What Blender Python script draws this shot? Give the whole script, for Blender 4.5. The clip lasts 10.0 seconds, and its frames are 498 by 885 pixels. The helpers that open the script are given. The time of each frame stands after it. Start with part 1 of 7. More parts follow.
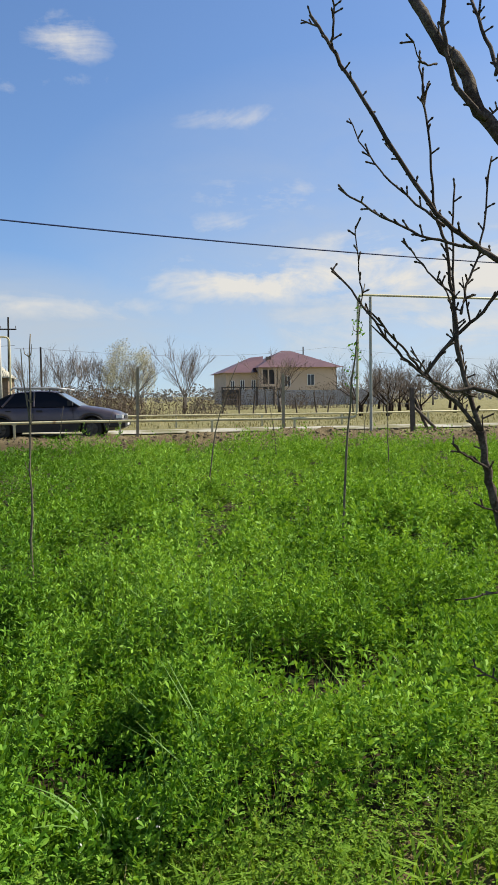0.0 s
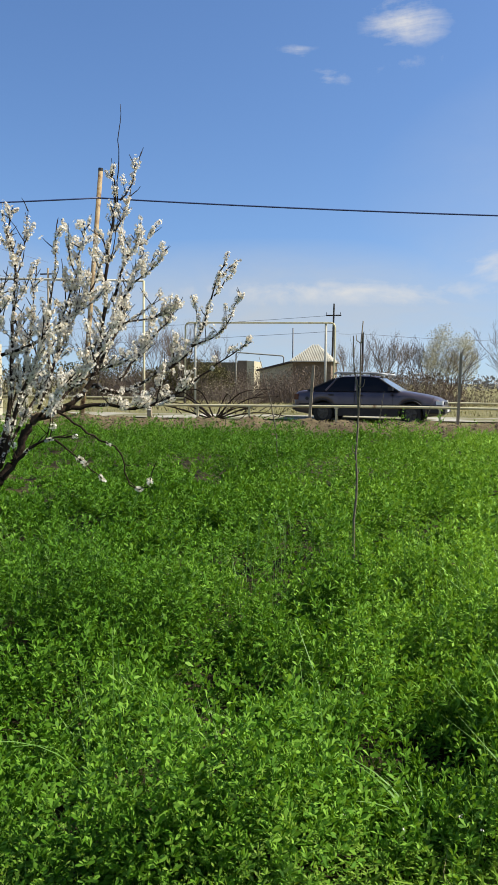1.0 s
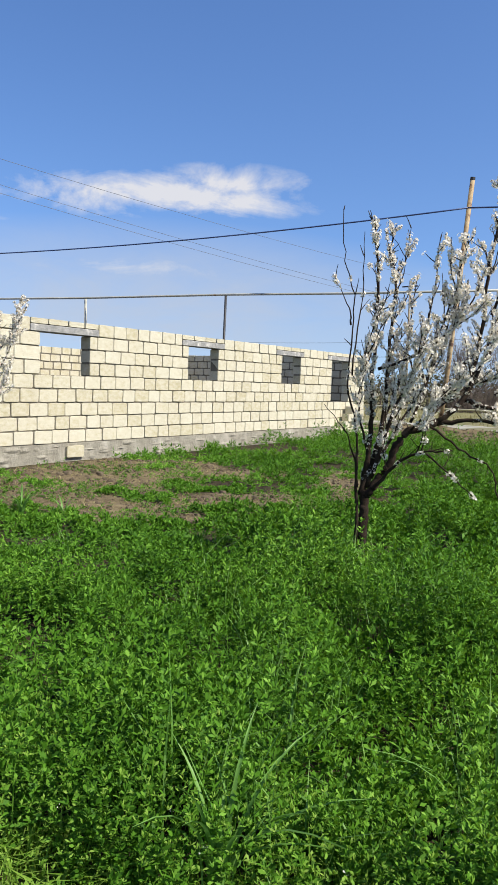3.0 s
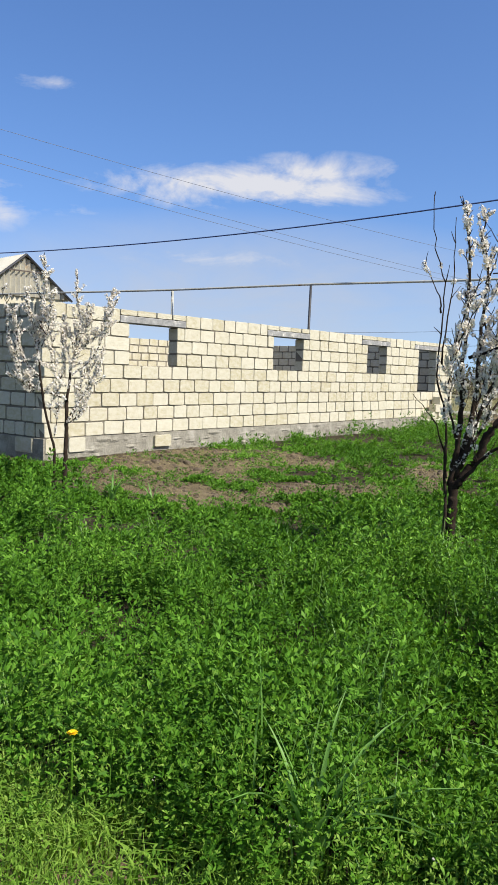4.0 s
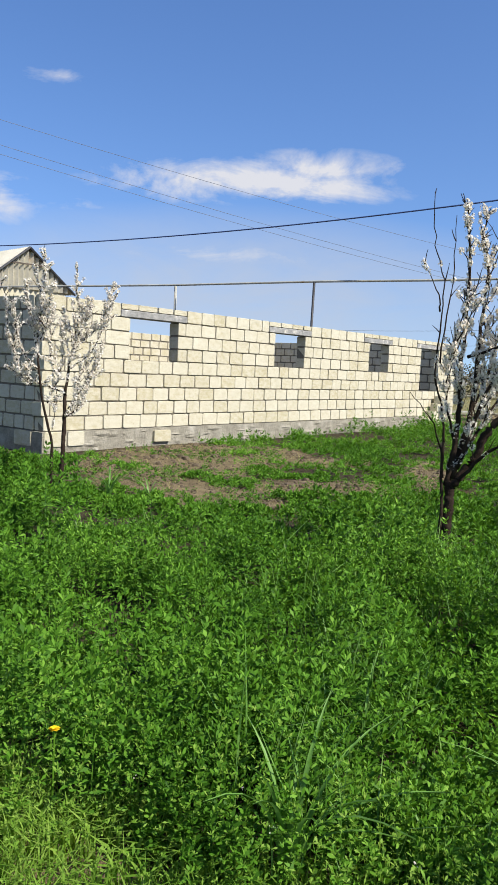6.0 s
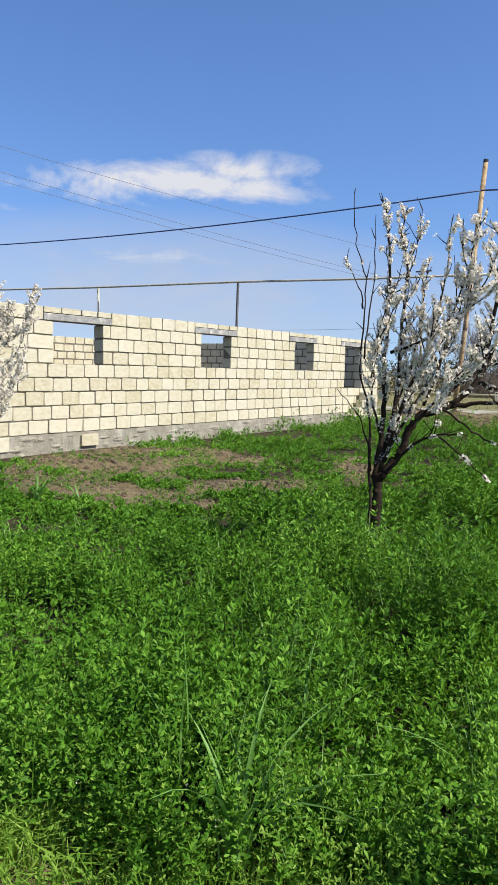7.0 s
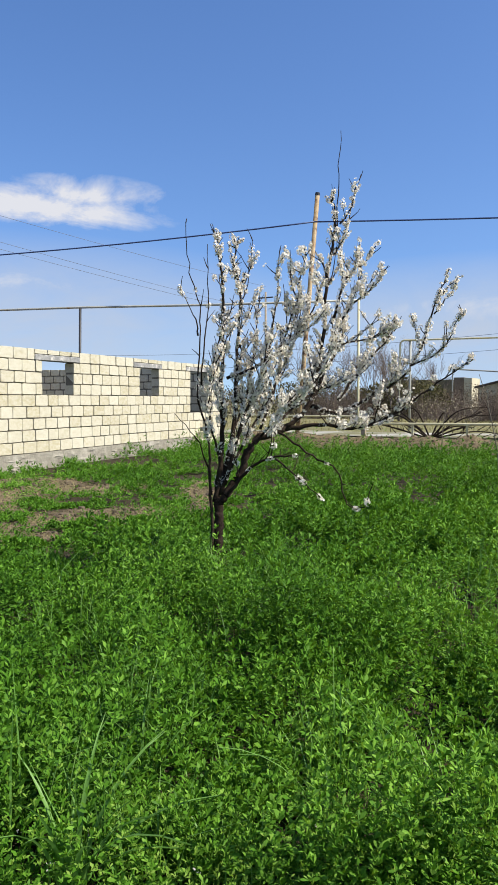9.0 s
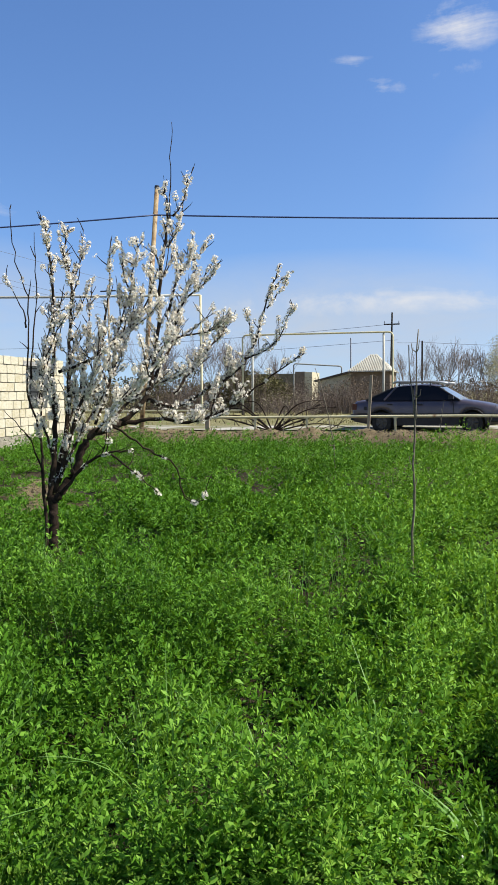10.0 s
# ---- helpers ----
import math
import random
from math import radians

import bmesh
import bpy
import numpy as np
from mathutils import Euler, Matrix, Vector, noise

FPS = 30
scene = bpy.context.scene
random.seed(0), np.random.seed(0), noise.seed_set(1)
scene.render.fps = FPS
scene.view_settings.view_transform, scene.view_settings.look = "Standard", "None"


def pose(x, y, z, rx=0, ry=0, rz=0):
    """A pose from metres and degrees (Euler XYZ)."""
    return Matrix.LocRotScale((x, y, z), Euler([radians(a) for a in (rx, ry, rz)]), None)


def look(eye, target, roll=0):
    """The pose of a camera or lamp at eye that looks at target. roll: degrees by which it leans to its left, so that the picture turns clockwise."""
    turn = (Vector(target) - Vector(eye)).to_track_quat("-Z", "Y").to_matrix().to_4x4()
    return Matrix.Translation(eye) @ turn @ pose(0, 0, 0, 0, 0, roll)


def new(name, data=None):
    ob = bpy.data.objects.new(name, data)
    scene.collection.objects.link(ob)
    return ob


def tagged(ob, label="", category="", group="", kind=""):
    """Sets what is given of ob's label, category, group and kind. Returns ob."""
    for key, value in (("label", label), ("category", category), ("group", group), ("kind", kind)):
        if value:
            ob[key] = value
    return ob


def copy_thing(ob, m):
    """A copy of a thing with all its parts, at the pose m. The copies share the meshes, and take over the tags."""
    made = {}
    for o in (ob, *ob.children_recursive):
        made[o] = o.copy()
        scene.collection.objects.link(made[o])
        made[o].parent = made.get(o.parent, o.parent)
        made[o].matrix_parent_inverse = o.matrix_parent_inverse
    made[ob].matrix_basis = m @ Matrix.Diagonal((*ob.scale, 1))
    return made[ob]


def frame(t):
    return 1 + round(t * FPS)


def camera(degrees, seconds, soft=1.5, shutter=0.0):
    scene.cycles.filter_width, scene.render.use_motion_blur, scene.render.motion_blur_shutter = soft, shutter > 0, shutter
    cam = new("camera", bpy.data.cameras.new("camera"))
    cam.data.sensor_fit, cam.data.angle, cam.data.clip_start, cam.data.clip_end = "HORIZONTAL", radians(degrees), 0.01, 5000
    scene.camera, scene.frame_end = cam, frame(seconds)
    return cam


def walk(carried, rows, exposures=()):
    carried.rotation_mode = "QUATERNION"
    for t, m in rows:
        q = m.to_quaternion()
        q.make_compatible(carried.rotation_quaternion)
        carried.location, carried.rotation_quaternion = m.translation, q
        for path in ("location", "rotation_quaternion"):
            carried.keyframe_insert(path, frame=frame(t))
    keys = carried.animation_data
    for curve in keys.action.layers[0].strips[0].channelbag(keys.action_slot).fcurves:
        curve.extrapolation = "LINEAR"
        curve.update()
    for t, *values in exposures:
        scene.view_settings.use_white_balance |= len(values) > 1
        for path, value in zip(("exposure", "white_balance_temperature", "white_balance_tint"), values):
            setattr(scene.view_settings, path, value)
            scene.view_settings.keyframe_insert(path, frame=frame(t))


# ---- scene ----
# ---------------------------------------------------------------- camera
cam = camera(36.0, 10.0, 0.6)
PATH = [
    (0, (1.379, -0.827, 1.183), (1.767, 1.132, 1.061), -0.8),
    (0.5, (1.352, -0.804, 1.185), (1.299, 1.19, 1.041), -0.2),
    (1, (1.313, -0.825, 1.193), (0.895, 1.124, 1.035), 0.5),
    (1.5, (1.285, -0.853, 1.2), (0.568, 1.008, 1.049), 0.9),
    (2, (1.246, -0.85, 1.205), (0.304, 0.909, 1.069), 1.2),
    (2.5, (1.203, -0.844, 1.205), (0.093, 0.815, 1.07), 1.6),
    (3, (1.194, -0.859, 1.212), (-0.034, 0.712, 1.065), 1.7),
    (3.2, (1.204, -0.836, 1.217), (-0.068, 0.7, 1.061), 1.6),
    (4.3, (1.192, -0.917, 1.204), (-0.223, 0.484, 1.022), 1.5),
    (4.5, (1.188, -0.92, 1.205), (-0.238, 0.47, 1.02), 1.5),
    (5, (1.184, -0.908, 1.201), (-0.248, 0.476, 1.012), 1.7),
    (5.2, (1.188, -0.886, 1.198), (-0.247, 0.495, 1.01), 1.8),
    (6.3, (1.21, -0.848, 1.205), (-0.15, 0.606, 1.018), 2.0),
    (6.5, (1.194, -0.868, 1.197), (-0.14, 0.61, 1.01), 1.4),
    (7, (1.212, -0.869, 1.194), (-0.043, 0.678, 1.015), 1.0),
    (7.5, (1.231, -0.87, 1.198), (0.041, 0.728, 1.027), 0.7),
    (8, (1.244, -0.876, 1.203), (0.091, 0.752, 1.057), 0.6),
    (8.5, (1.259, -0.859, 1.207), (0.171, 0.815, 1.088), 0.5),
    (9, (1.287, -0.854, 1.204), (0.352, 0.91, 1.092), -0.1),
    (9.5, (1.31, -0.825, 1.203), (0.575, 1.031, 1.08), -0.5),
    (10, (1.337, -0.793, 1.197), (0.769, 1.12, 1.069), -0.6),
]
walk(cam, [(t, look(eye, target, roll)) for t, eye, target, roll in PATH],
     ((0, 0.54, 7450, 6), (0.7, 0.53, 7350, 6), (1.5, 0.56, 6850, 9), (5, 0.56, 6650, 10), (8.5, 0.58, 6650, 10), (10, 0.63, 6800, 8)))

# ---------------------------------------------------------------- sky, sun
SUN_AZ, SUN_EL = 80.0, 47.0          # degrees clockwise from +y, degrees above the horizon
world = bpy.data.worlds.new("sky")
scene.world = world
world.use_nodes = True
WN, WL = world.node_tree.nodes, world.node_tree.links
bg = WN["Background"]
bg.inputs[1].default_value = 0.099
sky = WN.new("ShaderNodeTexSky")
sky.sky_type, sky.sun_disc = "NISHITA", False
sky.sun_elevation, sky.sun_rotation = radians(SUN_EL), radians(SUN_AZ)
sky.air_density, sky.dust_density, sky.ozone_density = 1.0, 0.8, 1.9


def wmath(op, a, b=None, c=None, clamp=False):
    n = WN.new("ShaderNodeMath")
    n.operation, n.use_clamp = op, clamp
    for i, v in enumerate((a, b, c)):
        if v is None:
            continue
        if isinstance(v, (int, float)):
            n.inputs[i].default_value = v
        else:
            WL.new(v, n.inputs[i])
    return n.outputs[0]


def wdot(vec, d):
    n = WN.new("ShaderNodeVectorMath")
    n.operation = "DOT_PRODUCT"
    WL.new(vec, n.inputs[0])
    n.inputs[1].default_value = d
    return n.outputs["Value"]


wco = WN.new("ShaderNodeTexCoord").outputs["Generated"]
lift = WN.new("ShaderNodeVectorMath")          # a clear, even sky down to the horizon
lift.operation = "MULTIPLY_ADD"
WL.new(wco, lift.inputs[0])
lift.inputs[1].default_value, lift.inputs[2].default_value = (1, 1, 0.9), (0, 0, 0.08)
even = WN.new("ShaderNodeVectorMath")
even.operation = "NORMALIZE"
WL.new(lift.outputs[0], even.inputs[0])
WL.new(even.outputs[0], sky.inputs[0])
wmap = WN.new("ShaderNodeMapping")
wmap.inputs["Scale"].default_value = (5.0, 5.0, 13)
wmap.inputs["Rotation"].default_value = (0.05, -0.06, 0.3)
WL.new(wco, wmap.inputs[0])
wnoise = WN.new("ShaderNodeTexNoise")
wnoise.inputs["Scale"].default_value = 1.6
wnoise.inputs["Detail"].default_value = 9
wnoise.inputs["Roughness"].default_value = 0.62
wnoise.inputs["Distortion"].default_value = 0.5
WL.new(wmap.outputs[0], wnoise.inputs[0])
cover = None
# azimuth, elevation, half width, half height (degrees), density
for az, el, hw, hh, dens in ((-45.5, 13.3, 13.0, 1.9, 1.0), (-40.0, 14.3, 8.5, 1.7, 0.85), (-64, 11.2, 5, 2.4, 0.75), (-47.5, 8.3, 9, 0.9, 0.55),
                             (-58.6, 19.1, 3.6, 0.7, 0.5), (-57, 11.2, 4, 0.7, 0.45), (-1.2, 24.0, 3.6, 2.3, 0.62), (-6.7, 20.9, 3.0, 0.9, 0.52), (-8.8, 22.6, 1.8, 0.8, 0.5), (-1.5, 21.6, 4.5, 1.0, 0.42),
                             (17, 8.4, 16, 2.1, 1.05), (21, 9.6, 9, 2.6, 1.0), (27, 8.8, 12, 3.2, 0.9), (24, 5.0, 17, 2.8, 0.6), (12.5, 14.4, 7, 1.5, 0.56), (10.0, 12.4, 4.5, 1.3, 0.55),
                             (11.0, 19.4, 6, 1.1, 0.43), (6.6, 9.8, 2.6, 0.8, 0.5), (-5, 6.6, 16, 1.3, 0.5),
                             # out of view; the broad bank at 178 is added to brighten shaded walls
                             (48, 16, 20, 6, 0.8), (100, 22, 30, 8, 0.8), (178, 26, 70, 17, 0.85), (-120, 18, 28, 6, 0.7)):
    a, e = radians(az), radians(el)
    f = Vector((math.sin(a) * math.cos(e), math.cos(a) * math.cos(e), math.sin(e)))
    r = Vector((math.cos(a), -math.sin(a), 0))
    u = r.cross(f)
    p = wdot(wco, r / math.sin(radians(hw)))
    q = wdot(wco, u / math.sin(radians(hh)))
    d2 = wmath("ADD", wmath("MULTIPLY", p, p), wmath("MULTIPLY", q, q))
    m = wmath("SUBTRACT", 1.0, wmath("SQRT", d2), clamp=True)
    m = wmath("MULTIPLY", m, wmath("GREATER_THAN", wdot(wco, f), 0.0))
    m = wmath("MULTIPLY", wmath("POWER", m, 0.6), dens)
    cover = m if cover is None else wmath("MAXIMUM", cover, m)
veil = None
# thin high haze: azimuth, elevation, half width, half height (degrees), density
# the entry at 180, out of view, is added to whiten the fill
for az, el, hw, hh, dens in ((-10, 4.5, 26, 6.0, 0.8), (-46, 5.5, 28, 6.5, 0.8), (26, 5.0, 32, 13.0, 0.75), (20, 13, 24, 11, 0.32), (-8, 7.6, 12, 1.3, 0.35), (-28, 8.0, 10, 1.2, 0.3), (70, 8, 40, 14, 0.7), (-110, 6, 50, 8, 0.7), (180, 8, 75, 14, 0.7)):
    a, e = radians(az), radians(el)
    f = Vector((math.sin(a) * math.cos(e), math.cos(a) * math.cos(e), math.sin(e)))
    r = Vector((math.cos(a), -math.sin(a), 0))
    u = r.cross(f)
    p = wdot(wco, r / math.sin(radians(hw)))
    q = wdot(wco, u / math.sin(radians(hh)))
    m = wmath("SUBTRACT", 1.0, wmath("ADD", wmath("MULTIPLY", p, p), wmath("MULTIPLY", q, q)), clamp=True)
    m = wmath("MULTIPLY", wmath("MULTIPLY", m, wmath("GREATER_THAN", wdot(wco, f), 0.0)), dens)
    veil = m if veil is None else wmath("MAXIMUM", veil, m)
veil = wmath("MULTIPLY", veil, wmath("MULTIPLY_ADD", wnoise.outputs[0], 1.1, 0.25))
wn = wmath("MULTIPLY_ADD", wnoise.outputs[0], 5.4, -2.75)
den = wmath("MULTIPLY", cover, wmath("ADD", wmath("MULTIPLY", wn, 1.05), wmath("MULTIPLY", cover, 1.5)))
lace = WN.new("ShaderNodeTexNoise")
lace.inputs["Scale"].default_value, lace.inputs["Detail"].default_value, lace.inputs["Roughness"].default_value = 38, 6, 0.6
WL.new(wco, lace.inputs[0])
den = wmath("ADD", den, wmath("MULTIPLY", cover, wmath("MULTIPLY_ADD", lace.outputs[0], 1.5, -0.8)))
den = wmath("MULTIPLY_ADD", den, 1.1, -0.12, clamp=True)
blue = WN.new("ShaderNodeHueSaturation")
blue.inputs["Saturation"].default_value = 1.15
WL.new(sky.outputs[0], blue.inputs["Color"])


def wmix(fac, a_, b_, blend="MIX"):
    n = WN.new("ShaderNodeMix")
    n.data_type, n.blend_type = "RGBA", blend
    for i, v in ((0, fac), (6, a_), (7, b_)):
        if isinstance(v, (int, float, tuple)):
            n.inputs[i].default_value = v
        else:
            WL.new(v, n.inputs[i])
    return n.outputs[2]


clear = wmix(1.0, blue.outputs[0], (0.90, 1.0, 1.24, 1), "MULTIPLY")
hazy = wmix(veil, clear, (3.7, 4.1, 4.85, 1))          # greyish haze low down
WL.new(wmix(wmath("MULTIPLY", den, 0.9), hazy, (5.45, 5.5, 5.8, 1)), bg.inputs[0])

sun = new("sun", bpy.data.lights.new("sun", "SUN"))
sun.data.energy, sun.data.angle, sun.data.color = 5.0, radians(0.53), (1.0, 0.955, 0.88)
sa, se = radians(SUN_AZ), radians(SUN_EL)
sun.matrix_world = look((0, 0, 30), (-math.sin(sa) * math.cos(se), -math.cos(sa) * math.cos(se), 30 - math.sin(se)))

# ---------------------------------------------------------------- materials


def nodes_of(name):
    m = bpy.data.materials.new(name)
    m.use_nodes = True
    return m, m.node_tree.nodes, m.node_tree.links, m.node_tree.nodes["Principled BSDF"]


def ramp(N, stops):
    r = N.new("ShaderNodeValToRGB")
    el = r.color_ramp.elements
    while len(el) < len(stops):
        el.new(0.5)
    for e, (p, c) in zip(el, stops):
        e.position, e.color = p, (*c, 1)
    return r


def surface(name, lo, mid, hi, scale=6.0, fine=60.0, rough=0.85, bump=0.3, bump_dist=0.004, metal=0.0, vary=0.0, spec=0.3, stain=None, stain_scale=1.5, stain_at=(0.55, 0.75)):
    """A matt surface: coarse and fine noise in its colour, relief, and a change of tone from piece to piece."""
    m, N, L, P = nodes_of(name)
    co = N.new("ShaderNodeTexCoord").outputs["Object"]
    n1, n2 = N.new("ShaderNodeTexNoise"), N.new("ShaderNodeTexNoise")
    for n, s in ((n1, scale), (n2, fine)):
        n.inputs["Scale"].default_value, n.inputs["Detail"].default_value = s, 6
        n.inputs["Roughness"].default_value = 0.62
        L.new(co, n.inputs[0])
    mix = N.new("ShaderNodeMath")
    mix.operation = "MULTIPLY_ADD"
    L.new(n2.outputs[0], mix.inputs[0])
    mix.inputs[1].default_value = 0.4
    sub = N.new("ShaderNodeMath")
    sub.operation = "MULTIPLY"
    L.new(n1.outputs[0], sub.inputs[0])
    sub.inputs[1].default_value = 0.6
    L.new(sub.outputs[0], mix.inputs[2])
    src = mix.outputs[0]
    if vary:
        oi = N.new("ShaderNodeObjectInfo")
        off = N.new("ShaderNodeMath")
        off.operation = "MULTIPLY_ADD"
        L.new(oi.outputs["Random"], off.inputs[0])
        off.inputs[1].default_value, off.inputs[2].default_value = vary, -vary / 2
        ad = N.new("ShaderNodeMath")
        ad.operation = "ADD"
        L.new(off.outputs[0], ad.inputs[0])
        L.new(src, ad.inputs[1])
        src = ad.outputs[0]
        # the noise moves from piece to piece
        sh = N.new("ShaderNodeVectorMath")
        sh.operation = "MULTIPLY_ADD"
        L.new(oi.outputs["Random"], sh.inputs[0])
        sh.inputs[1].default_value = (37, 61, 23)
        L.new(co, sh.inputs[2])
        for n in (n1, n2):
            L.new(sh.outputs[0], n.inputs[0])
    r = ramp(N, ((0.3, lo), (0.5, mid), (0.72, hi)))
    L.new(src, r.inputs[0])
    col = r.outputs[0]
    if stain:
        n3 = N.new("ShaderNodeTexNoise")
        n3.inputs["Scale"].default_value, n3.inputs["Detail"].default_value = stain_scale, 5
        L.new(co, n3.inputs[0])
        rr = ramp(N, ((stain_at[0], (0, 0, 0)), (stain_at[1], (1, 1, 1))))
        L.new(n3.outputs[0], rr.inputs[0])
        mx = N.new("ShaderNodeMix")
        mx.data_type = "RGBA"
        L.new(rr.outputs[0], mx.inputs[0])
        L.new(col, mx.inputs[6])
        mx.inputs[7].default_value = (*stain, 1)
        col = mx.outputs[2]
    L.new(col, P.inputs["Base Color"])
    P.inputs["Roughness"].default_value, P.inputs["Metallic"].default_value = rough, metal
    P.inputs["Specular IOR Level"].default_value = spec
    if bump:
        b = N.new("ShaderNodeBump")
        b.inputs["Strength"].default_value, b.inputs["Distance"].default_value = bump, bump_dist
        L.new(mix.outputs[0], b.inputs["Height"])
        L.new(b.outputs[0], P.inputs["Normal"])
    return m


def leaf(name, dark, mid, light, trans=0.35, rough=0.55, gloss=0.25, glow=(1.0, 1.0, 1.0), lit_drift=0.0):
    """Thin leaf: light comes partly through; tone changes from leaf to leaf."""
    m, N, L, P = nodes_of(name)
    geo = N.new("ShaderNodeNewGeometry")
    r = ramp(N, ((0.0, dark), (0.5, mid), (1.0, light)))
    co = N.new("ShaderNodeTexCoord").outputs["Object"]
    n1 = N.new("ShaderNodeTexNoise")
    n1.inputs["Scale"].default_value, n1.inputs["Detail"].default_value = 0.9, 3
    L.new(co, n1.inputs[0])
    mx = N.new("ShaderNodeMath")
    mx.operation = "MULTIPLY_ADD"
    L.new(n1.outputs[0], mx.inputs[0])
    mx.inputs[1].default_value = 0.7 if lit_drift else 1.1
    hf = N.new("ShaderNodeMath")
    hf.operation = "MULTIPLY_ADD"
    L.new(geo.outputs["Random Per Island"], hf.inputs[0])
    hf.inputs[1].default_value, hf.inputs[2].default_value = (0.5, -0.15) if lit_drift else (0.6, -0.33)
    L.new(hf.outputs[0], mx.inputs[2])
    fac = mx.outputs[0]
    if lit_drift:                                  # the backlit side's extra brightness put into leaf colour: lighter, yellower towards +x
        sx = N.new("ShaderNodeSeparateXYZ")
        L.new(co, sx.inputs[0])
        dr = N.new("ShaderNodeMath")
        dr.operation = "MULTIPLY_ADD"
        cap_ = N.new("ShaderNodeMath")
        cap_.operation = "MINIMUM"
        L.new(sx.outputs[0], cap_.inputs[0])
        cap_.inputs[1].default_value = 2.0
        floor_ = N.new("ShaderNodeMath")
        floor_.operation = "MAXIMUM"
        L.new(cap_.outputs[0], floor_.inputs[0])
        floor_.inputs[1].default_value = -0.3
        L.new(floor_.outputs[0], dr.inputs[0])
        dr.inputs[1].default_value = lit_drift
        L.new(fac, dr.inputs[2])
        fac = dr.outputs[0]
    L.new(fac, r.inputs[0])
    L.new(r.outputs[0], P.inputs["Base Color"])
    P.inputs["Roughness"].default_value = rough
    P.inputs["Specular IOR Level"].default_value = gloss
    tr = N.new("ShaderNodeBsdfTranslucent")
    thru = N.new("ShaderNodeMix")              # light through a leaf is yellower
    thru.data_type, thru.blend_type = "RGBA", "MULTIPLY"
    thru.inputs[0].default_value = 1.0
    L.new(r.outputs[0], thru.inputs[6])
    thru.inputs[7].default_value = (*glow, 1)
    L.new(thru.outputs[2], tr.inputs[0])
    ms = N.new("ShaderNodeMixShader")
    ms.inputs[0].default_value = trans
    L.new(P.outputs[0], ms.inputs[1])
    L.new(tr.outputs[0], ms.inputs[2])
    L.new(ms.outputs[0], N["Material Output"].inputs[0])
    return m


M = {}
M["stone"] = surface("limestone", (0.40, 0.35, 0.210), (0.51, 0.472, 0.350), (0.57, 0.54, 0.425), 3.5, 45, 0.92, 1.0, 0.014, vary=0.17, stain=(0.30, 0.25, 0.15), stain_scale=16, stain_at=(0.66, 0.74))
M["stone_far"] = surface("limestone_far", (0.38, 0.325, 0.20), (0.48, 0.44, 0.315), (0.54, 0.51, 0.39), 2.0, 30, 0.9, 0.4, 0.006)
M["mortar"] = surface("mortar", (0.10, 0.088, 0.066), (0.17, 0.15, 0.115), (0.26, 0.235, 0.185), 8, 90, 0.95, 0.8, 0.008)
M["concrete"] = surface("rough_concrete", (0.15, 0.137, 0.105), (0.27, 0.25, 0.195), (0.42, 0.395, 0.32), 6, 40, 0.95, 1.0, 0.05, stain=(0.42, 0.39, 0.32), stain_scale=2.2, stain_at=(0.56, 0.72))
M["lintel"] = surface("cast_concrete", (0.14, 0.14, 0.132), (0.25, 0.247, 0.232), (0.42, 0.41, 0.38), 9, 50, 0.92, 1.0, 0.015, stain=(0.6, 0.57, 0.5), stain_scale=6, stain_at=(0.55, 0.7))
M["soil"] = surface("soil", (0.05, 0.036, 0.022), (0.105, 0.08, 0.05), (0.19, 0.15, 0.098), 9, 55, 0.97, 1.0, 0.03)
M["bark"] = surface("dark_bark", (0.013, 0.009, 0.006), (0.03, 0.021, 0.015), (0.07, 0.053, 0.04), 14, 120, 0.95, 1.0, 0.012, spec=0.08)
M["bark_pale"] = surface("apricot_bark", (0.026, 0.019, 0.014), (0.06, 0.046, 0.036), (0.20, 0.17, 0.14), 14, 120, 0.9, 1.0, 0.010, spec=0.12)
M["bark_grey"] = surface("grey_bark", (0.05, 0.042, 0.036), (0.10, 0.085, 0.073), (0.18, 0.16, 0.14), 9, 80, 0.9, 0.7, 0.006)
M["twig"] = surface("brown_twigs", (0.08, 0.06, 0.048), (0.15, 0.115, 0.09), (0.23, 0.18, 0.14), 4, 30, 0.9, 0.2)
M["pipe"] = surface("pipe_paint", (0.40, 0.355, 0.19), (0.54, 0.49, 0.30), (0.64, 0.60, 0.42), 3, 40, 0.5, 0.15, 0.002, stain=(0.26, 0.16, 0.08), stain_scale=6, stain_at=(0.64, 0.76))
M["pipe_grey"] = surface("weathered_pipe", (0.24, 0.24, 0.21), (0.36, 0.36, 0.31), (0.50, 0.50, 0.44), 3, 40, 0.5, 0.15, 0.002, stain=(0.22, 0.14, 0.08), stain_scale=6, stain_at=(0.62, 0.76))
M["rust"] = surface("rusty_pipe", (0.17, 0.08, 0.03), (0.33, 0.235, 0.12), (0.47, 0.38, 0.24), 5, 40, 0.65, 0.4, 0.003, stain=(0.10, 0.05, 0.03), stain_scale=7, stain_at=(0.56, 0.66))
M["post"] = surface("weathered_post", (0.17, 0.135, 0.09), (0.28, 0.23, 0.16), (0.38, 0.33, 0.25), 6, 60, 0.92, 0.6, 0.004)
M["pole_wood"] = surface("tarred_wood", (0.018, 0.015, 0.013), (0.034, 0.029, 0.025), (0.06, 0.052, 0.045), 4, 40, 0.9, 0.4, 0.004)
M["wood"] = surface("dark_wood", (0.045, 0.035, 0.028), (0.09, 0.072, 0.058), (0.16, 0.13, 0.105), 6, 60, 0.9, 0.6, 0.004)
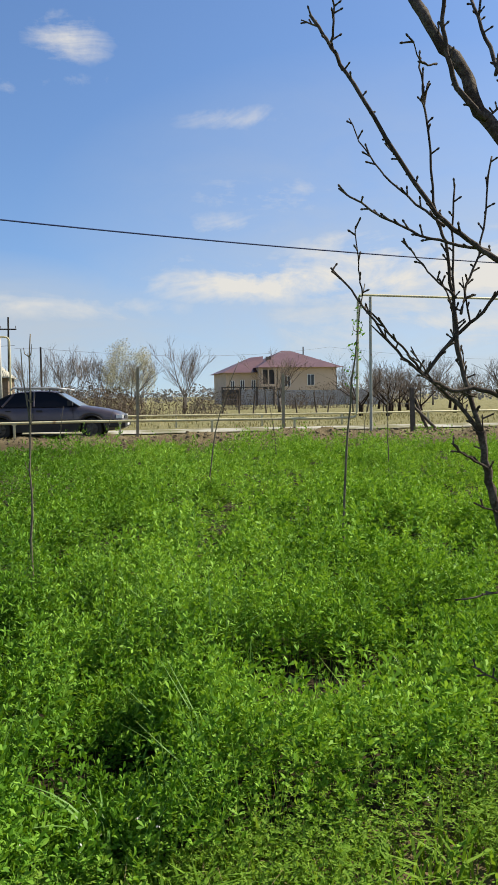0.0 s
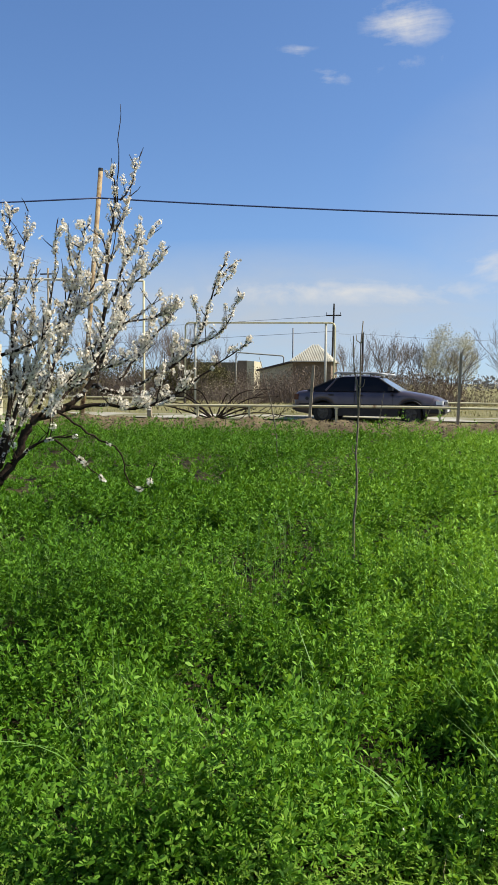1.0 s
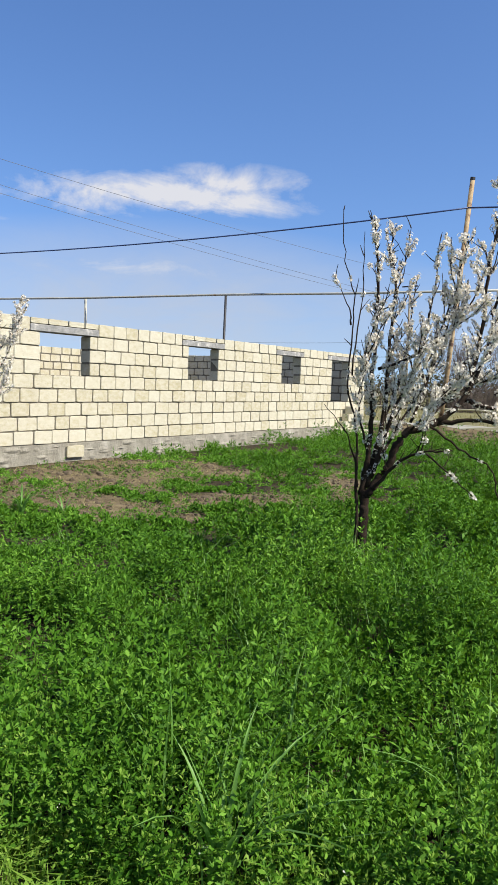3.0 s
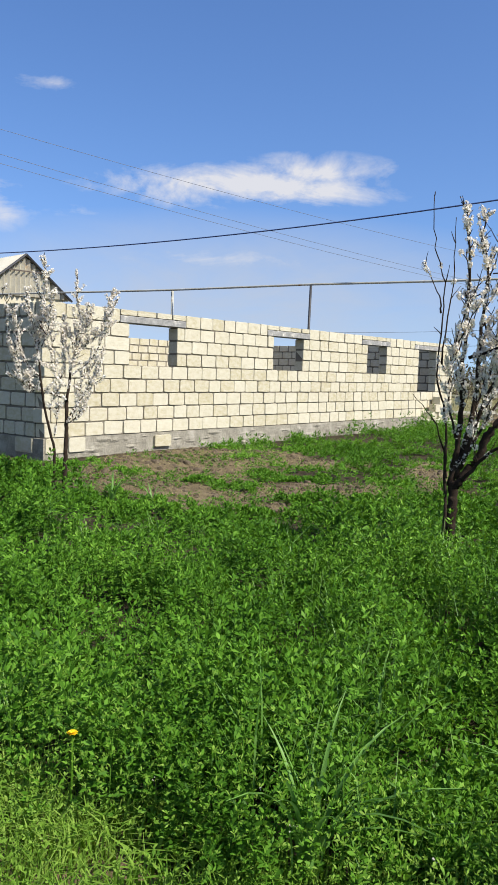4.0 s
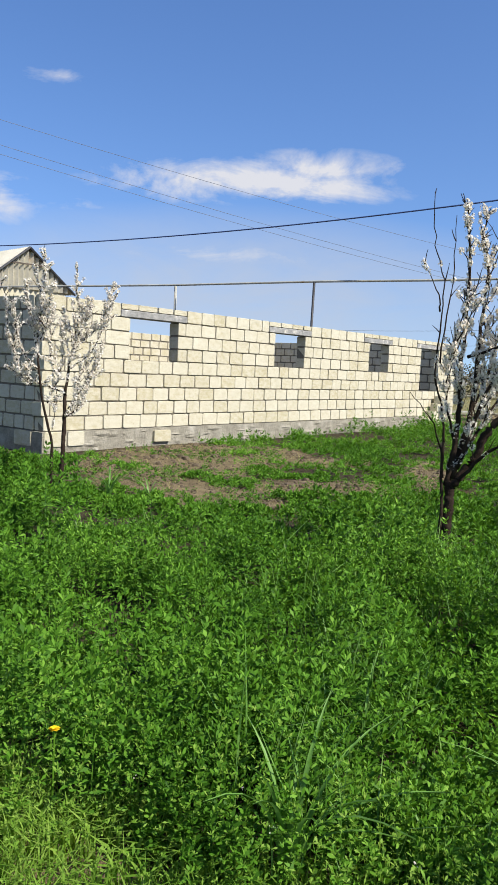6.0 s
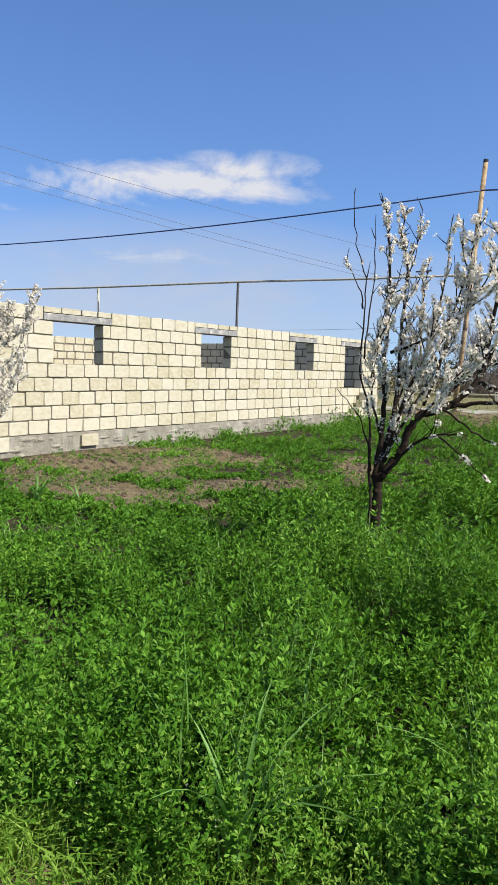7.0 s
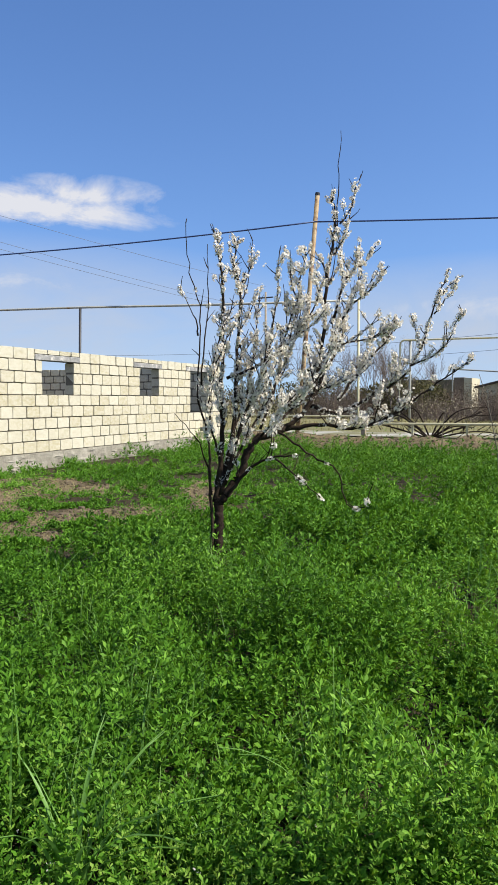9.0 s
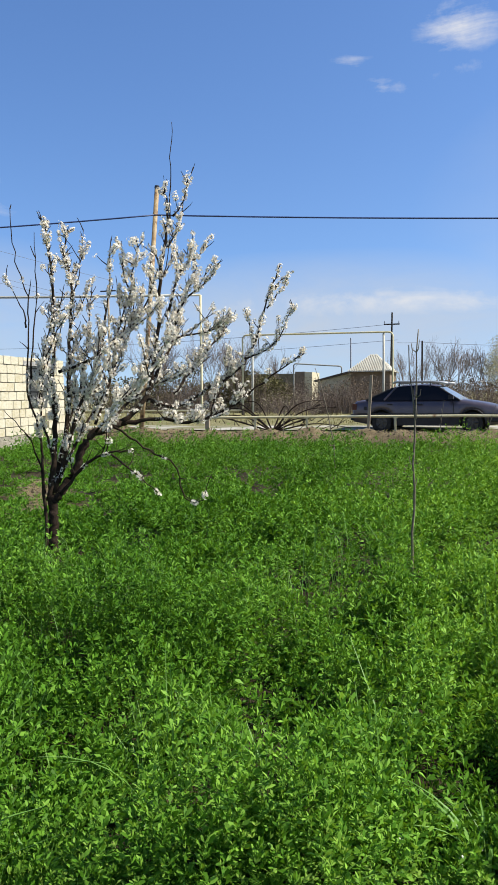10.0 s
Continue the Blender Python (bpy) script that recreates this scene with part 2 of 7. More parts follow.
M["cable"] = surface("cable_sheath", (0.03, 0.05, 0.12), (0.042, 0.07, 0.17), (0.06, 0.09, 0.21), 5, 40, 0.45, 0)
M["wire"] = surface("thin_wire", (0.07, 0.08, 0.11), (0.10, 0.115, 0.15), (0.14, 0.155, 0.20), 5, 40, 0.6, 0)
M["petal"] = leaf("petals", (0.68, 0.62, 0.53), (0.84, 0.80, 0.71), (0.90, 0.88, 0.81), 0.38, 0.7, 0.1, (1.0, 0.97, 0.90))
M["pale_leaf"] = leaf("pale_buds", (0.26, 0.24, 0.14), (0.42, 0.40, 0.26), (0.58, 0.55, 0.42), 0.3, 0.8, 0.1)
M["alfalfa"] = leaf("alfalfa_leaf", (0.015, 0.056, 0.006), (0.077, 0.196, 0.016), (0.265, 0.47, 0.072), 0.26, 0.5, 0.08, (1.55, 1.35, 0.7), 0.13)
M["grass"] = leaf("grass_blade", (0.055, 0.15, 0.010), (0.115, 0.26, 0.022), (0.22, 0.36, 0.055), 0.4, 0.55, 0.15)
M["grass_blue"] = leaf("broad_grass", (0.075, 0.19, 0.028), (0.14, 0.29, 0.055), (0.26, 0.42, 0.12), 0.3, 0.45, 0.3)
M["path_grass"] = leaf("path_grass", (0.085, 0.19, 0.016), (0.165, 0.30, 0.038), (0.30, 0.44, 0.09), 0.4, 0.6, 0.08, (1.4, 1.25, 0.7))
M["sapling"] = surface("sapling_bark", (0.06, 0.05, 0.036), (0.13, 0.11, 0.078), (0.26, 0.225, 0.165), 20, 120, 0.7, 0.4, 0.002)
M["dry_grass"] = leaf("dry_grass", (0.16, 0.15, 0.055), (0.27, 0.24, 0.10), (0.40, 0.35, 0.18), 0.25, 0.8, 0.1)
M["yellow"] = leaf("yellow_petals", (0.75, 0.48, 0.01), (0.85, 0.60, 0.02), (0.9, 0.68, 0.04), 0.2, 0.6, 0.1)
M["hedge"] = leaf("olive_scrub", (0.05, 0.048, 0.018), (0.095, 0.088, 0.035), (0.16, 0.145, 0.065), 0.2, 0.8, 0.1)
M["far_leaf"] = leaf("haze_grey_scrub", (0.15, 0.145, 0.135), (0.21, 0.20, 0.19), (0.27, 0.26, 0.25), 0.15, 0.9, 0.05)
M["roof_red"] = surface("red_metal_roof", (0.085, 0.045, 0.048), (0.12, 0.062, 0.066), (0.16, 0.088, 0.09), 0.5, 5, 0.5, 0.05, spec=0.4)
M["stucco"] = surface("peach_stucco", (0.50, 0.38, 0.27), (0.59, 0.455, 0.335), (0.66, 0.53, 0.41), 0.6, 12, 0.9, 0.2)
M["roof_tin"] = surface("corrugated_sheet", (0.34, 0.32, 0.25), (0.47, 0.445, 0.355), (0.57, 0.545, 0.45), 1.0, 14, 0.55, 0.1, stain=(0.42, 0.34, 0.24), stain_scale=1.2, stain_at=(0.6, 0.75))
M["glass"] = None
M["white_paint"] = surface("white_frame", (0.65, 0.65, 0.63), (0.75, 0.75, 0.73), (0.82, 0.82, 0.8), 3, 30, 0.5, 0.05)
M["grey_wall"] = surface("grey_wall", (0.24, 0.25, 0.27), (0.32, 0.33, 0.35), (0.40, 0.41, 0.42), 0.8, 12, 0.8, 0.1)
M["brown_wall"] = surface("brown_stone_wall", (0.12, 0.088, 0.062), (0.19, 0.145, 0.105), (0.27, 0.215, 0.16), 1.2, 18, 0.9, 0.3)
M["dark_metal"] = surface("dark_metal", (0.02, 0.02, 0.022), (0.035, 0.035, 0.038), (0.06, 0.06, 0.06), 4, 40, 0.5, 0.05)
M["tyre"] = surface("tyre_rubber", (0.012, 0.012, 0.012), (0.022, 0.022, 0.022), (0.045, 0.042, 0.038), 9, 60, 0.85, 0.3)
M["rim"] = surface("steel_rim", (0.04, 0.04, 0.04), (0.08, 0.08, 0.08), (0.14, 0.14, 0.14), 9, 60, 0.45, 0.1, metal=0.6)
M["bumper"] = surface("black_plastic", (0.012, 0.012, 0.014), (0.022, 0.022, 0.025), (0.04, 0.04, 0.042), 5, 60, 0.6, 0.1)
M["rack"] = surface("roof_rack_steel", (0.30, 0.30, 0.30), (0.40, 0.40, 0.40), (0.50, 0.50, 0.49), 5, 40, 0.45, 0.05, metal=0.3)


def plain(name, col, rough=0.4, metal=0.0, coat=0.0, trans=0.0):
    m, N, L, P = nodes_of(name)
    P.inputs["Base Color"].default_value = (*col, 1)
    P.inputs["Roughness"].default_value, P.inputs["Metallic"].default_value = rough, metal
    P.inputs["Coat Weight"].default_value = coat
    P.inputs["Transmission Weight"].default_value = trans
    return m


M["car_paint"] = surface("car_paint", (0.062, 0.050, 0.060), (0.082, 0.068, 0.08), (0.11, 0.093, 0.105), 2.2, 120, 0.32, 0.0, metal=0.3, spec=0.5)
M["car_paint"].node_tree.nodes["Principled BSDF"].inputs["Coat Weight"].default_value = 0.4
M["car_glass"] = plain("tinted_glass", (0.006, 0.006, 0.008), 0.08)
M["car_glass"].node_tree.nodes["Principled BSDF"].inputs["Specular IOR Level"].default_value = 0.22
# pale half-metal base: the sky's reflection is put into the colour
M["windscreen"] = plain("windscreen_sky_grey", (0.22, 0.24, 0.26), 0.08, 0.5)
M["glass"] = plain("window_glass", (0.03, 0.035, 0.045), 0.08)
M["lamp_glass"] = plain("headlight_glass", (0.75, 0.77, 0.78), 0.12)
M["tail_red"] = plain("tail_light_red", (0.06, 0.006, 0.006), 0.2)
M["plate"] = plain("plate_white", (0.75, 0.75, 0.74), 0.4)

# ---------------------------------------------------------------- mesh helpers
rng = np.random.default_rng(7)
rnd = random.Random(11)


class Acc:
    """Gathers vertices and faces of one mesh."""

    def __init__(self):
        self.v, self.f = [], []

    def tube(self, pts, r0, r1, sides=6, cap=True, power=1.0, jag=0.0):
        knots = random.Random(len(self.v))
        pts = [Vector(p) for p in pts]
        n = len(pts)
        base = len(self.v)
        ref = Vector((0.31, 0.2, 0.93))
        for i, p in enumerate(pts):
            t = (pts[min(i + 1, n - 1)] - pts[max(i - 1, 0)])
            t = t.normalized() if t.length > 1e-9 else Vector((0, 0, 1))
            a = t.cross(ref if abs(t.dot(ref)) < 0.95 else Vector((1, 0, 0))).normalized()
            b = t.cross(a)
            r = r0 + (r1 - r0) * (i / max(1, n - 1)) ** power
            for k in range(sides):
                an = 2 * math.pi * k / sides
                self.v.append(p + (a * math.cos(an) + b * math.sin(an)) * r * (1 + jag * knots.uniform(-1, 1)))
        for i in range(n - 1):
            for k in range(sides):
                k2 = (k + 1) % sides
                o = base + i * sides
                self.f.append((o + k, o + k2, o + sides + k2, o + sides + k))
        if cap:
            self.f.append(tuple(base + k for k in reversed(range(sides))))
            self.f.append(tuple(base + (n - 1) * sides + k for k in range(sides)))

    def box(self, x0, x1, y0, y1, z0, z1, m=None):
        o = len(self.v)
        for z in (z0, z1):
            for x, y in ((x0, y0), (x1, y0), (x1, y1), (x0, y1)):
                p = Vector((x, y, z))
                self.v.append(m @ p if m else p)
        for q in ((3, 2, 1, 0), (4, 5, 6, 7), (0, 1, 5, 4), (1, 2, 6, 5), (2, 3, 7, 6), (3, 0, 4, 7)):
            self.f.append(tuple(o + i for i in q))

    def poly(self, pts):
        o = len(self.v)
        self.v += [Vector(p) for p in pts]
        self.f.append(tuple(range(o, o + len(pts))))

    def prism(self, outline, y0, y1):
        """An outline of (x, z) pulled from y0 to y1."""
        o, n = len(self.v), len(outline)
        for y in (y0, y1):
            self.v += [Vector((x, y, z)) for x, z in outline]
        self.f.append(tuple(range(o, o + n)))
        self.f.append(tuple(reversed(range(o + n, o + 2 * n))))
        for i in range(n):
            j = (i + 1) % n
            self.f.append((o + j, o + i, o + n + i, o + n + j))

    def mesh(self, name, mat, smooth=False):
        me = bpy.data.meshes.new(name)
        me.from_pydata([tuple(p) for p in self.v], [], self.f)
        if smooth:
            me.polygons.foreach_set("use_smooth", [True] * len(me.polygons))
        me.materials.append(mat)
        me.update()
        return me


def thing(name, label, category, loc=(0, 0, 0), rz=0.0, group="", kind=""):
    ob = new(name)
    ob.empty_display_size = 0.1
    ob.matrix_basis = pose(*loc, 0, 0, rz)
    return tagged(ob, label, category, group, kind)


def part(name, acc, mat, parent, label="", smooth=False):
    me = acc.mesh(name, mat, smooth) if isinstance(acc, Acc) else acc
    ob = new(name, me)
    ob.parent = parent
    if label:
        tagged(ob, label)
    return ob


def solo(name, acc, mat, label="", category="", kind="", group="", smooth=False, at=None):
    ob = new(name, acc.mesh(name, mat, smooth) if isinstance(acc, Acc) else acc)
    if at is not None:
        ob.matrix_basis = at
    return tagged(ob, label, category, group, kind)


def curve_through(pts, per=4):
    """Smooth points through the given ones."""
    P = [Vector(p) for p in pts]
    if len(P) < 3:
        return [P[0].lerp(P[-1], i / per) for i in range(per + 1)]
    Q = [P[0] * 2 - P[1]] + P + [P[-1] * 2 - P[-2]]
    out = []
    for i in range(1, len(Q) - 2):
        for k in range(per):
            t = k / per
            a, b, c, d = Q[i - 1:i + 3]
            out.append(0.5 * ((2 * b) + (c - a) * t + (2 * a - 5 * b + 4 * c - d) * t * t + (3 * b - a - 3 * c + d) * t ** 3))
    return out + [P[-1]]


def bulk_mesh(name, verts, faces_per, mat):
    """A large mesh from an array (n, k, 3): n separate faces of k corners."""
    n, k, _ = verts.shape
    me = bpy.data.meshes.new(name)
    me.vertices.add(n * k)
    me.vertices.foreach_set("co", verts.reshape(-1).astype(np.float32))
    me.loops.add(n * k)
    me.loops.foreach_set("vertex_index", np.arange(n * k, dtype=np.int32))
    me.polygons.add(n)
    me.polygons.foreach_set("loop_start", np.arange(0, n * k, k, dtype=np.int32))
    me.materials.append(mat)
    me.update(calc_edges=True)
    return me


def value_noise(x, y, seed=0):
    """Smooth noise in 0..1 for arrays."""
    xi, yi = np.floor(x).astype(np.int64), np.floor(y).astype(np.int64)
    xf, yf = x - xi, y - yi
    u, v = xf * xf * (3 - 2 * xf), yf * yf * (3 - 2 * yf)

    def h(a, b):
        k = (a * 374761393 + b * 668265263 + seed * 974634777) & 0xFFFFFFFF
        k = ((k ^ (k >> 13)) * 1274126177) & 0xFFFFFFFF
        return ((k ^ (k >> 16)) & 0xFFFF) / 65535.0
    return (h(xi, yi) * (1 - u) + h(xi + 1, yi) * u) * (1 - v) + (h(xi, yi + 1) * (1 - u) + h(xi + 1, yi + 1) * u) * v


def fbm(x, y, seed=0, octaves=4):
    s, a, t = 0.0, 1.0, 0.0
    for i in range(octaves):
        s = s + a * value_noise(x * 2 ** i, y * 2 ** i, seed + i)
        t += a
        a *= 0.5
    return s / t


# ---------------------------------------------------------------- lie of the land
WALL_X, WALL_Y = -7.72, 4.4                    # corner of the stone house
WD = Vector((-0.0946, 0.9955, 0)).normalized()   # along its long front
WNRM = Vector((WD.y, -WD.x, 0))                # out of that front
STAND = (1.3, -0.85)                            # the spot by the field's edge


def bare(x, y):
    """How bare the soil is near the new house, 0..1."""
    b = np.full_like(x, -1.5)
    for cx, cy, rx, ry, an in ((-6.5, 6.0, 2.6, 1.15, 1.75), (-5.0, 4.5, 1.6, 0.75, 0.1), (-4.25, 6.1, 1.3, 0.75, 1.2), (-4.3, 8.3, 1.8, 0.42, -0.95),
                               (-2.75, 4.9, 0.75, 0.24, 1.2), (-5.7, 7.8, 0.8, 0.35, 1.3), (-4.0, 4.6, 0.5, 0.3, 0.5)):
        dx, dy = x - cx, y - cy
        p = (dx * math.cos(an) + dy * math.sin(an)) / rx
        q = (-dx * math.sin(an) + dy * math.cos(an)) / ry
        b = np.maximum(b, 1.15 - (p * p + q * q))
    b = b + (fbm(x * 2.3, y * 2.3, 5) - 0.5) * 1.1
    return np.clip(b * 1.6, 0, 1)


def near_edge(x, y):
    """Metres past the field's near edge; negative on the footpath."""
    d = (y - (0.33 + 0.36 * (x + 0.72) - 0.22 * np.clip(x - 1.9, 0, 9))) * 0.94
    return d + (fbm(x * 1.7, y * 1.7, 9) - 0.5) * 0.42


def land(x, y):
    """Height of the ground."""
    off_ = (x - WALL_X) * WNRM.x + (y - WALL_Y) * WNRM.y
    z = (fbm(x * 0.35, y * 0.35, 1) - 0.5) * 0.08 - 0.16 * np.clip((off_ - 0.2) / 3.0, 0, 1) * np.clip((17.9 - y) / 2.0, 0, 1)
    z = z + bare(x, y) * (0.02 + (fbm(x * 3.1, y * 3.1, 3) - 0.35) * 0.09 + (value_noise(x * 9, y * 9, 12) - 0.5) * 0.035)
    bank = np.exp(-((y - 18.25 - (fbm(x * 0.5, x * 0 + 3.3, 4) - 0.5) * 0.7) / 0.55) ** 2)
    z = z + bank * (0.22 + (fbm(x * 2.2, y * 2.2, 2) - 0.45) * 0.34)
    flat = np.clip((y - 19.3) / 0.8, 0, 1)
    z = z * (1 - flat * 0.75) + flat * 0.05
    wide = np.clip((np.hypot(x, y) - 45) / 30, 0, 1)
    return z * (1 - wide)


def land_at(x, y):
    return float(land(np.array([float(x)]), np.array([float(y)]))[0])


gx = np.unique(np.concatenate([np.arange(-11, 13.01, 0.12), np.arange(-45, 45.1, 1.0), np.array([-3000, -1500, -800, -400, -250, -160, -110, -80, -60, 60, 80, 110, 160, 250, 400, 800, 1500, 3000])]))
gy = np.unique(np.concatenate([np.arange(-2, 20.51, 0.12), np.arange(-30, 60.1, 1.0), np.array([-3000, -1500, -800, -400, -200, -100, -60, 75, 95, 120, 160, 250, 400, 800, 1500, 3000])]))
GX, GY = np.meshgrid(gx, gy)
GZ = land(GX, GY)
me = bpy.data.meshes.new("ground")
nx, ny = len(gx), len(gy)
co = np.stack([GX, GY, GZ], -1).reshape(-1, 3).astype(np.float32)
me.vertices.add(nx * ny)
me.vertices.foreach_set("co", co.reshape(-1))
ii = (np.arange(ny - 1)[:, None] * nx + np.arange(nx - 1)[None, :]).reshape(-1)
quads = np.stack([ii, ii + 1, ii + nx + 1, ii + nx], -1).astype(np.int32)
me.loops.add(quads.size)
me.loops.foreach_set("vertex_index", quads.reshape(-1))
me.polygons.add(len(quads))
me.polygons.foreach_set("loop_start", np.arange(0, quads.size, 4, dtype=np.int32))
me.polygons.foreach_set("use_smooth", np.ones(len(quads), dtype=bool))
me.update(calc_edges=True)
# bare patches, bank and footpath take the lighter soil; crop soil stays darker
lighter_at = me.attributes.new("dry", "FLOAT", "POINT")
lighter_at.data.foreach_set("value", np.clip(bare(GX, GY) + np.exp(-((GY - 18.25) / 0.9) ** 2) + (near_edge(GX, GY) < 0.03) * 0.95, 0, 1).reshape(-1).astype(np.float32))

gm, N, L, P = nodes_of("earth")
gco = N.new("ShaderNodeTexCoord").outputs["Object"]
sep = N.new("ShaderNodeSeparateXYZ")
L.new(gco, sep.inputs[0])


def gnoise(scale, detail=6, rough=0.6):
    n = N.new("ShaderNodeTexNoise")
    n.inputs["Scale"].default_value, n.inputs["Detail"].default_value, n.inputs["Roughness"].default_value = scale, detail, rough
    L.new(gco, n.inputs[0])
    return n.outputs[0]


def gmath(op, a, b=None, c=None, clamp=False):
    n = N.new("ShaderNodeMath")
    n.operation, n.use_clamp = op, clamp
    for i, v in enumerate((a, b, c)):
        if v is None:
            continue
        if isinstance(v, (int, float)):
            n.inputs[i].default_value = v
        else:
            L.new(v, n.inputs[i])
    return n.outputs[0]


def gmix(f, a, b):
    n = N.new("ShaderNodeMix")
    n.data_type = "RGBA"
    L.new(f, n.inputs[0])
    for i, v in ((6, a), (7, b)):
        L.new(v, n.inputs[i])
    return n.outputs[2]


ng, nf, nl = gnoise(7), gnoise(60), gnoise(0.35)
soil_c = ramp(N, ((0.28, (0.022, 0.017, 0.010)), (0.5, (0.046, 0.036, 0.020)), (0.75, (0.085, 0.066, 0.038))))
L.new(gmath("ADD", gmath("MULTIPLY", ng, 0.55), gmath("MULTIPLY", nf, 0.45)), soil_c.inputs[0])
dry_c = ramp(N, ((0.3, (0.11, 0.125, 0.035)), (0.48, (0.18, 0.17, 0.075)), (0.66, (0.27, 0.235, 0.125)), (0.8, (0.33, 0.27, 0.17))))
L.new(gmath("ADD", gmath("MULTIPLY", gnoise(1.1), 0.6), gmath("MULTIPLY", nf, 0.4)), dry_c.inputs[0])
far = gmath("MULTIPLY_ADD", gmath("ADD", sep.outputs[1], gmath("MULTIPLY", gmath("SUBTRACT", gnoise(1.2), 0.5), 3.0)), 0.9, -0.9 * 19.3, clamp=True)
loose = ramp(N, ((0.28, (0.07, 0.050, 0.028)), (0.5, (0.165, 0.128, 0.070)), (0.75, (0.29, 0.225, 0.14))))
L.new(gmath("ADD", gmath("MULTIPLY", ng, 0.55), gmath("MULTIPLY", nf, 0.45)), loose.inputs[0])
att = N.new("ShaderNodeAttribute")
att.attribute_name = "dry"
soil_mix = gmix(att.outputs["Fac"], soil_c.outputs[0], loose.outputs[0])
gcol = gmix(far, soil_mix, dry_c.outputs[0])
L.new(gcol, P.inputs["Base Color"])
P.inputs["Roughness"].default_value = 0.97
P.inputs["Specular IOR Level"].default_value = 0.15
bmp = N.new("ShaderNodeBump")
bmp.inputs["Strength"].default_value, bmp.inputs["Distance"].default_value = 1.0, 0.06
L.new(gmath("ADD", gmath("MULTIPLY", ng, 0.7), gmath("MULTIPLY", nf, 0.5)), bmp.inputs["Height"])
L.new(bmp.outputs[0], P.inputs["Normal"])
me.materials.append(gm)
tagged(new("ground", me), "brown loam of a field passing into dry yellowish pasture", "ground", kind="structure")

# gravel road past the field
rd = Acc()
xs = np.arange(-60, 61, 0.75)
for i in range(len(xs) - 1):
    q = []
    for x in (xs[i], xs[i + 1]):
        w0 = 21.9 + 0.5 * math.sin(x * 0.21) + (float(value_noise(np.array([x * 0.9]), np.array([0.5]), 8)[0]) - 0.5) * 0.5
        w1 = 24.3 + 0.4 * math.sin(x * 0.17 + 1) + (float(value_noise(np.array([x * 0.8]), np.array([7.5]), 8)[0]) - 0.5) * 0.7
        q.append((x, w0, w1))
    for (a, b) in ((0, 1),):
        for k in range(3):
            f0, f1 = k / 3, (k + 1) / 3
            cz = lambda f: 0.062 + 0.05 * math.sin(math.pi * f) + 0.03
            rd.poly([(q[0][0], q[0][1] + (q[0][2] - q[0][1]) * f0, cz(f0)), (q[1][0], q[1][1] + (q[1][2] - q[1][1]) * f0, cz(f0)),
                     (q[1][0], q[1][1] + (q[1][2] - q[1][1]) * f1, cz(f1)), (q[0][0], q[0][1] + (q[0][2] - q[0][1]) * f1, cz(f1))])
M["gravel"] = surface("pale_gravel", (0.26, 0.25, 0.21), (0.38, 0.365, 0.31), (0.50, 0.485, 0.43), 1.4, 40, 0.95, 0.8, 0.02, stain=(0.16, 0.15, 0.075), stain_scale=0.7, stain_at=(0.42, 0.56))
solo("road", rd, M["gravel"], "pale dusty gravel village road with grassy edges", "road", "structure")
# ---------------------------------------------------------------- unfinished stone house
FOUND, COURSE, ROWS, THICK = 0.29, 0.2, 9, 0.2
FRONT_LEN, DEPTH = 12.6, 6.8
WALL_ANG = math.degrees(math.atan2(WD.y, WD.x))


def block_mesh(name, seed, jag=0.006):
    """One sawn limestone block, 1 x 1 x 1, with chipped, chamfered edges; x along, y thick, z up."""
    r = random.Random(seed)
    bm = bmesh.new()
    bmesh.ops.create_cube(bm, size=1)
    for v in bm.verts:
        v.co += Vector((0.5, 0.5, 0.5))
    for v in bm.verts:
        v.co += Vector((r.uniform(-1, 1) * 0.02, r.uniform(-1, 1) * 0.02, r.uniform(-1, 1) * 0.02))
    upright = [e for e in bm.edges if abs((e.verts[0].co - e.verts[1].co).y) > 0.7]
    bmesh.ops.bevel(bm, geom=upright, offset=0.05, segments=2, affect="EDGES")
    bmesh.ops.bevel(bm, geom=[e for e in bm.edges if abs((e.verts[0].co - e.verts[1].co).y) < 0.1], offset=0.022, segments=1, affect="EDGES")
    for v in bm.verts:
        v.co += Vector((r.uniform(-1, 1) * 0.008, 0, r.uniform(-1, 1) * 0.014))
    me_ = bpy.data.meshes.new(name)
    bm.to_mesh(me_)
    bm.free()
    me_.materials.append(M["stone"])
    return me_


BLOCKS = [block_mesh("stone_block", 100 + i) for i in range(7)]


def course_runs(length, openings, z):
    """Stretches of wall in a course, minus the openings that it meets."""
    runs = [(0.0, length)]
    for a, b, z0, z1 in openings:
        if z + 0.05 < z1 and z + COURSE - 0.05 > z0:
            nxt = []
            for p, q in runs:
                if b <= p or a >= q:
                    nxt.append((p, q))
                else:
                    if a - p > 0.02:
                        nxt.append((p, a))
                    if q - b > 0.02:
                        nxt.append((b, q))
            runs = nxt
    return runs


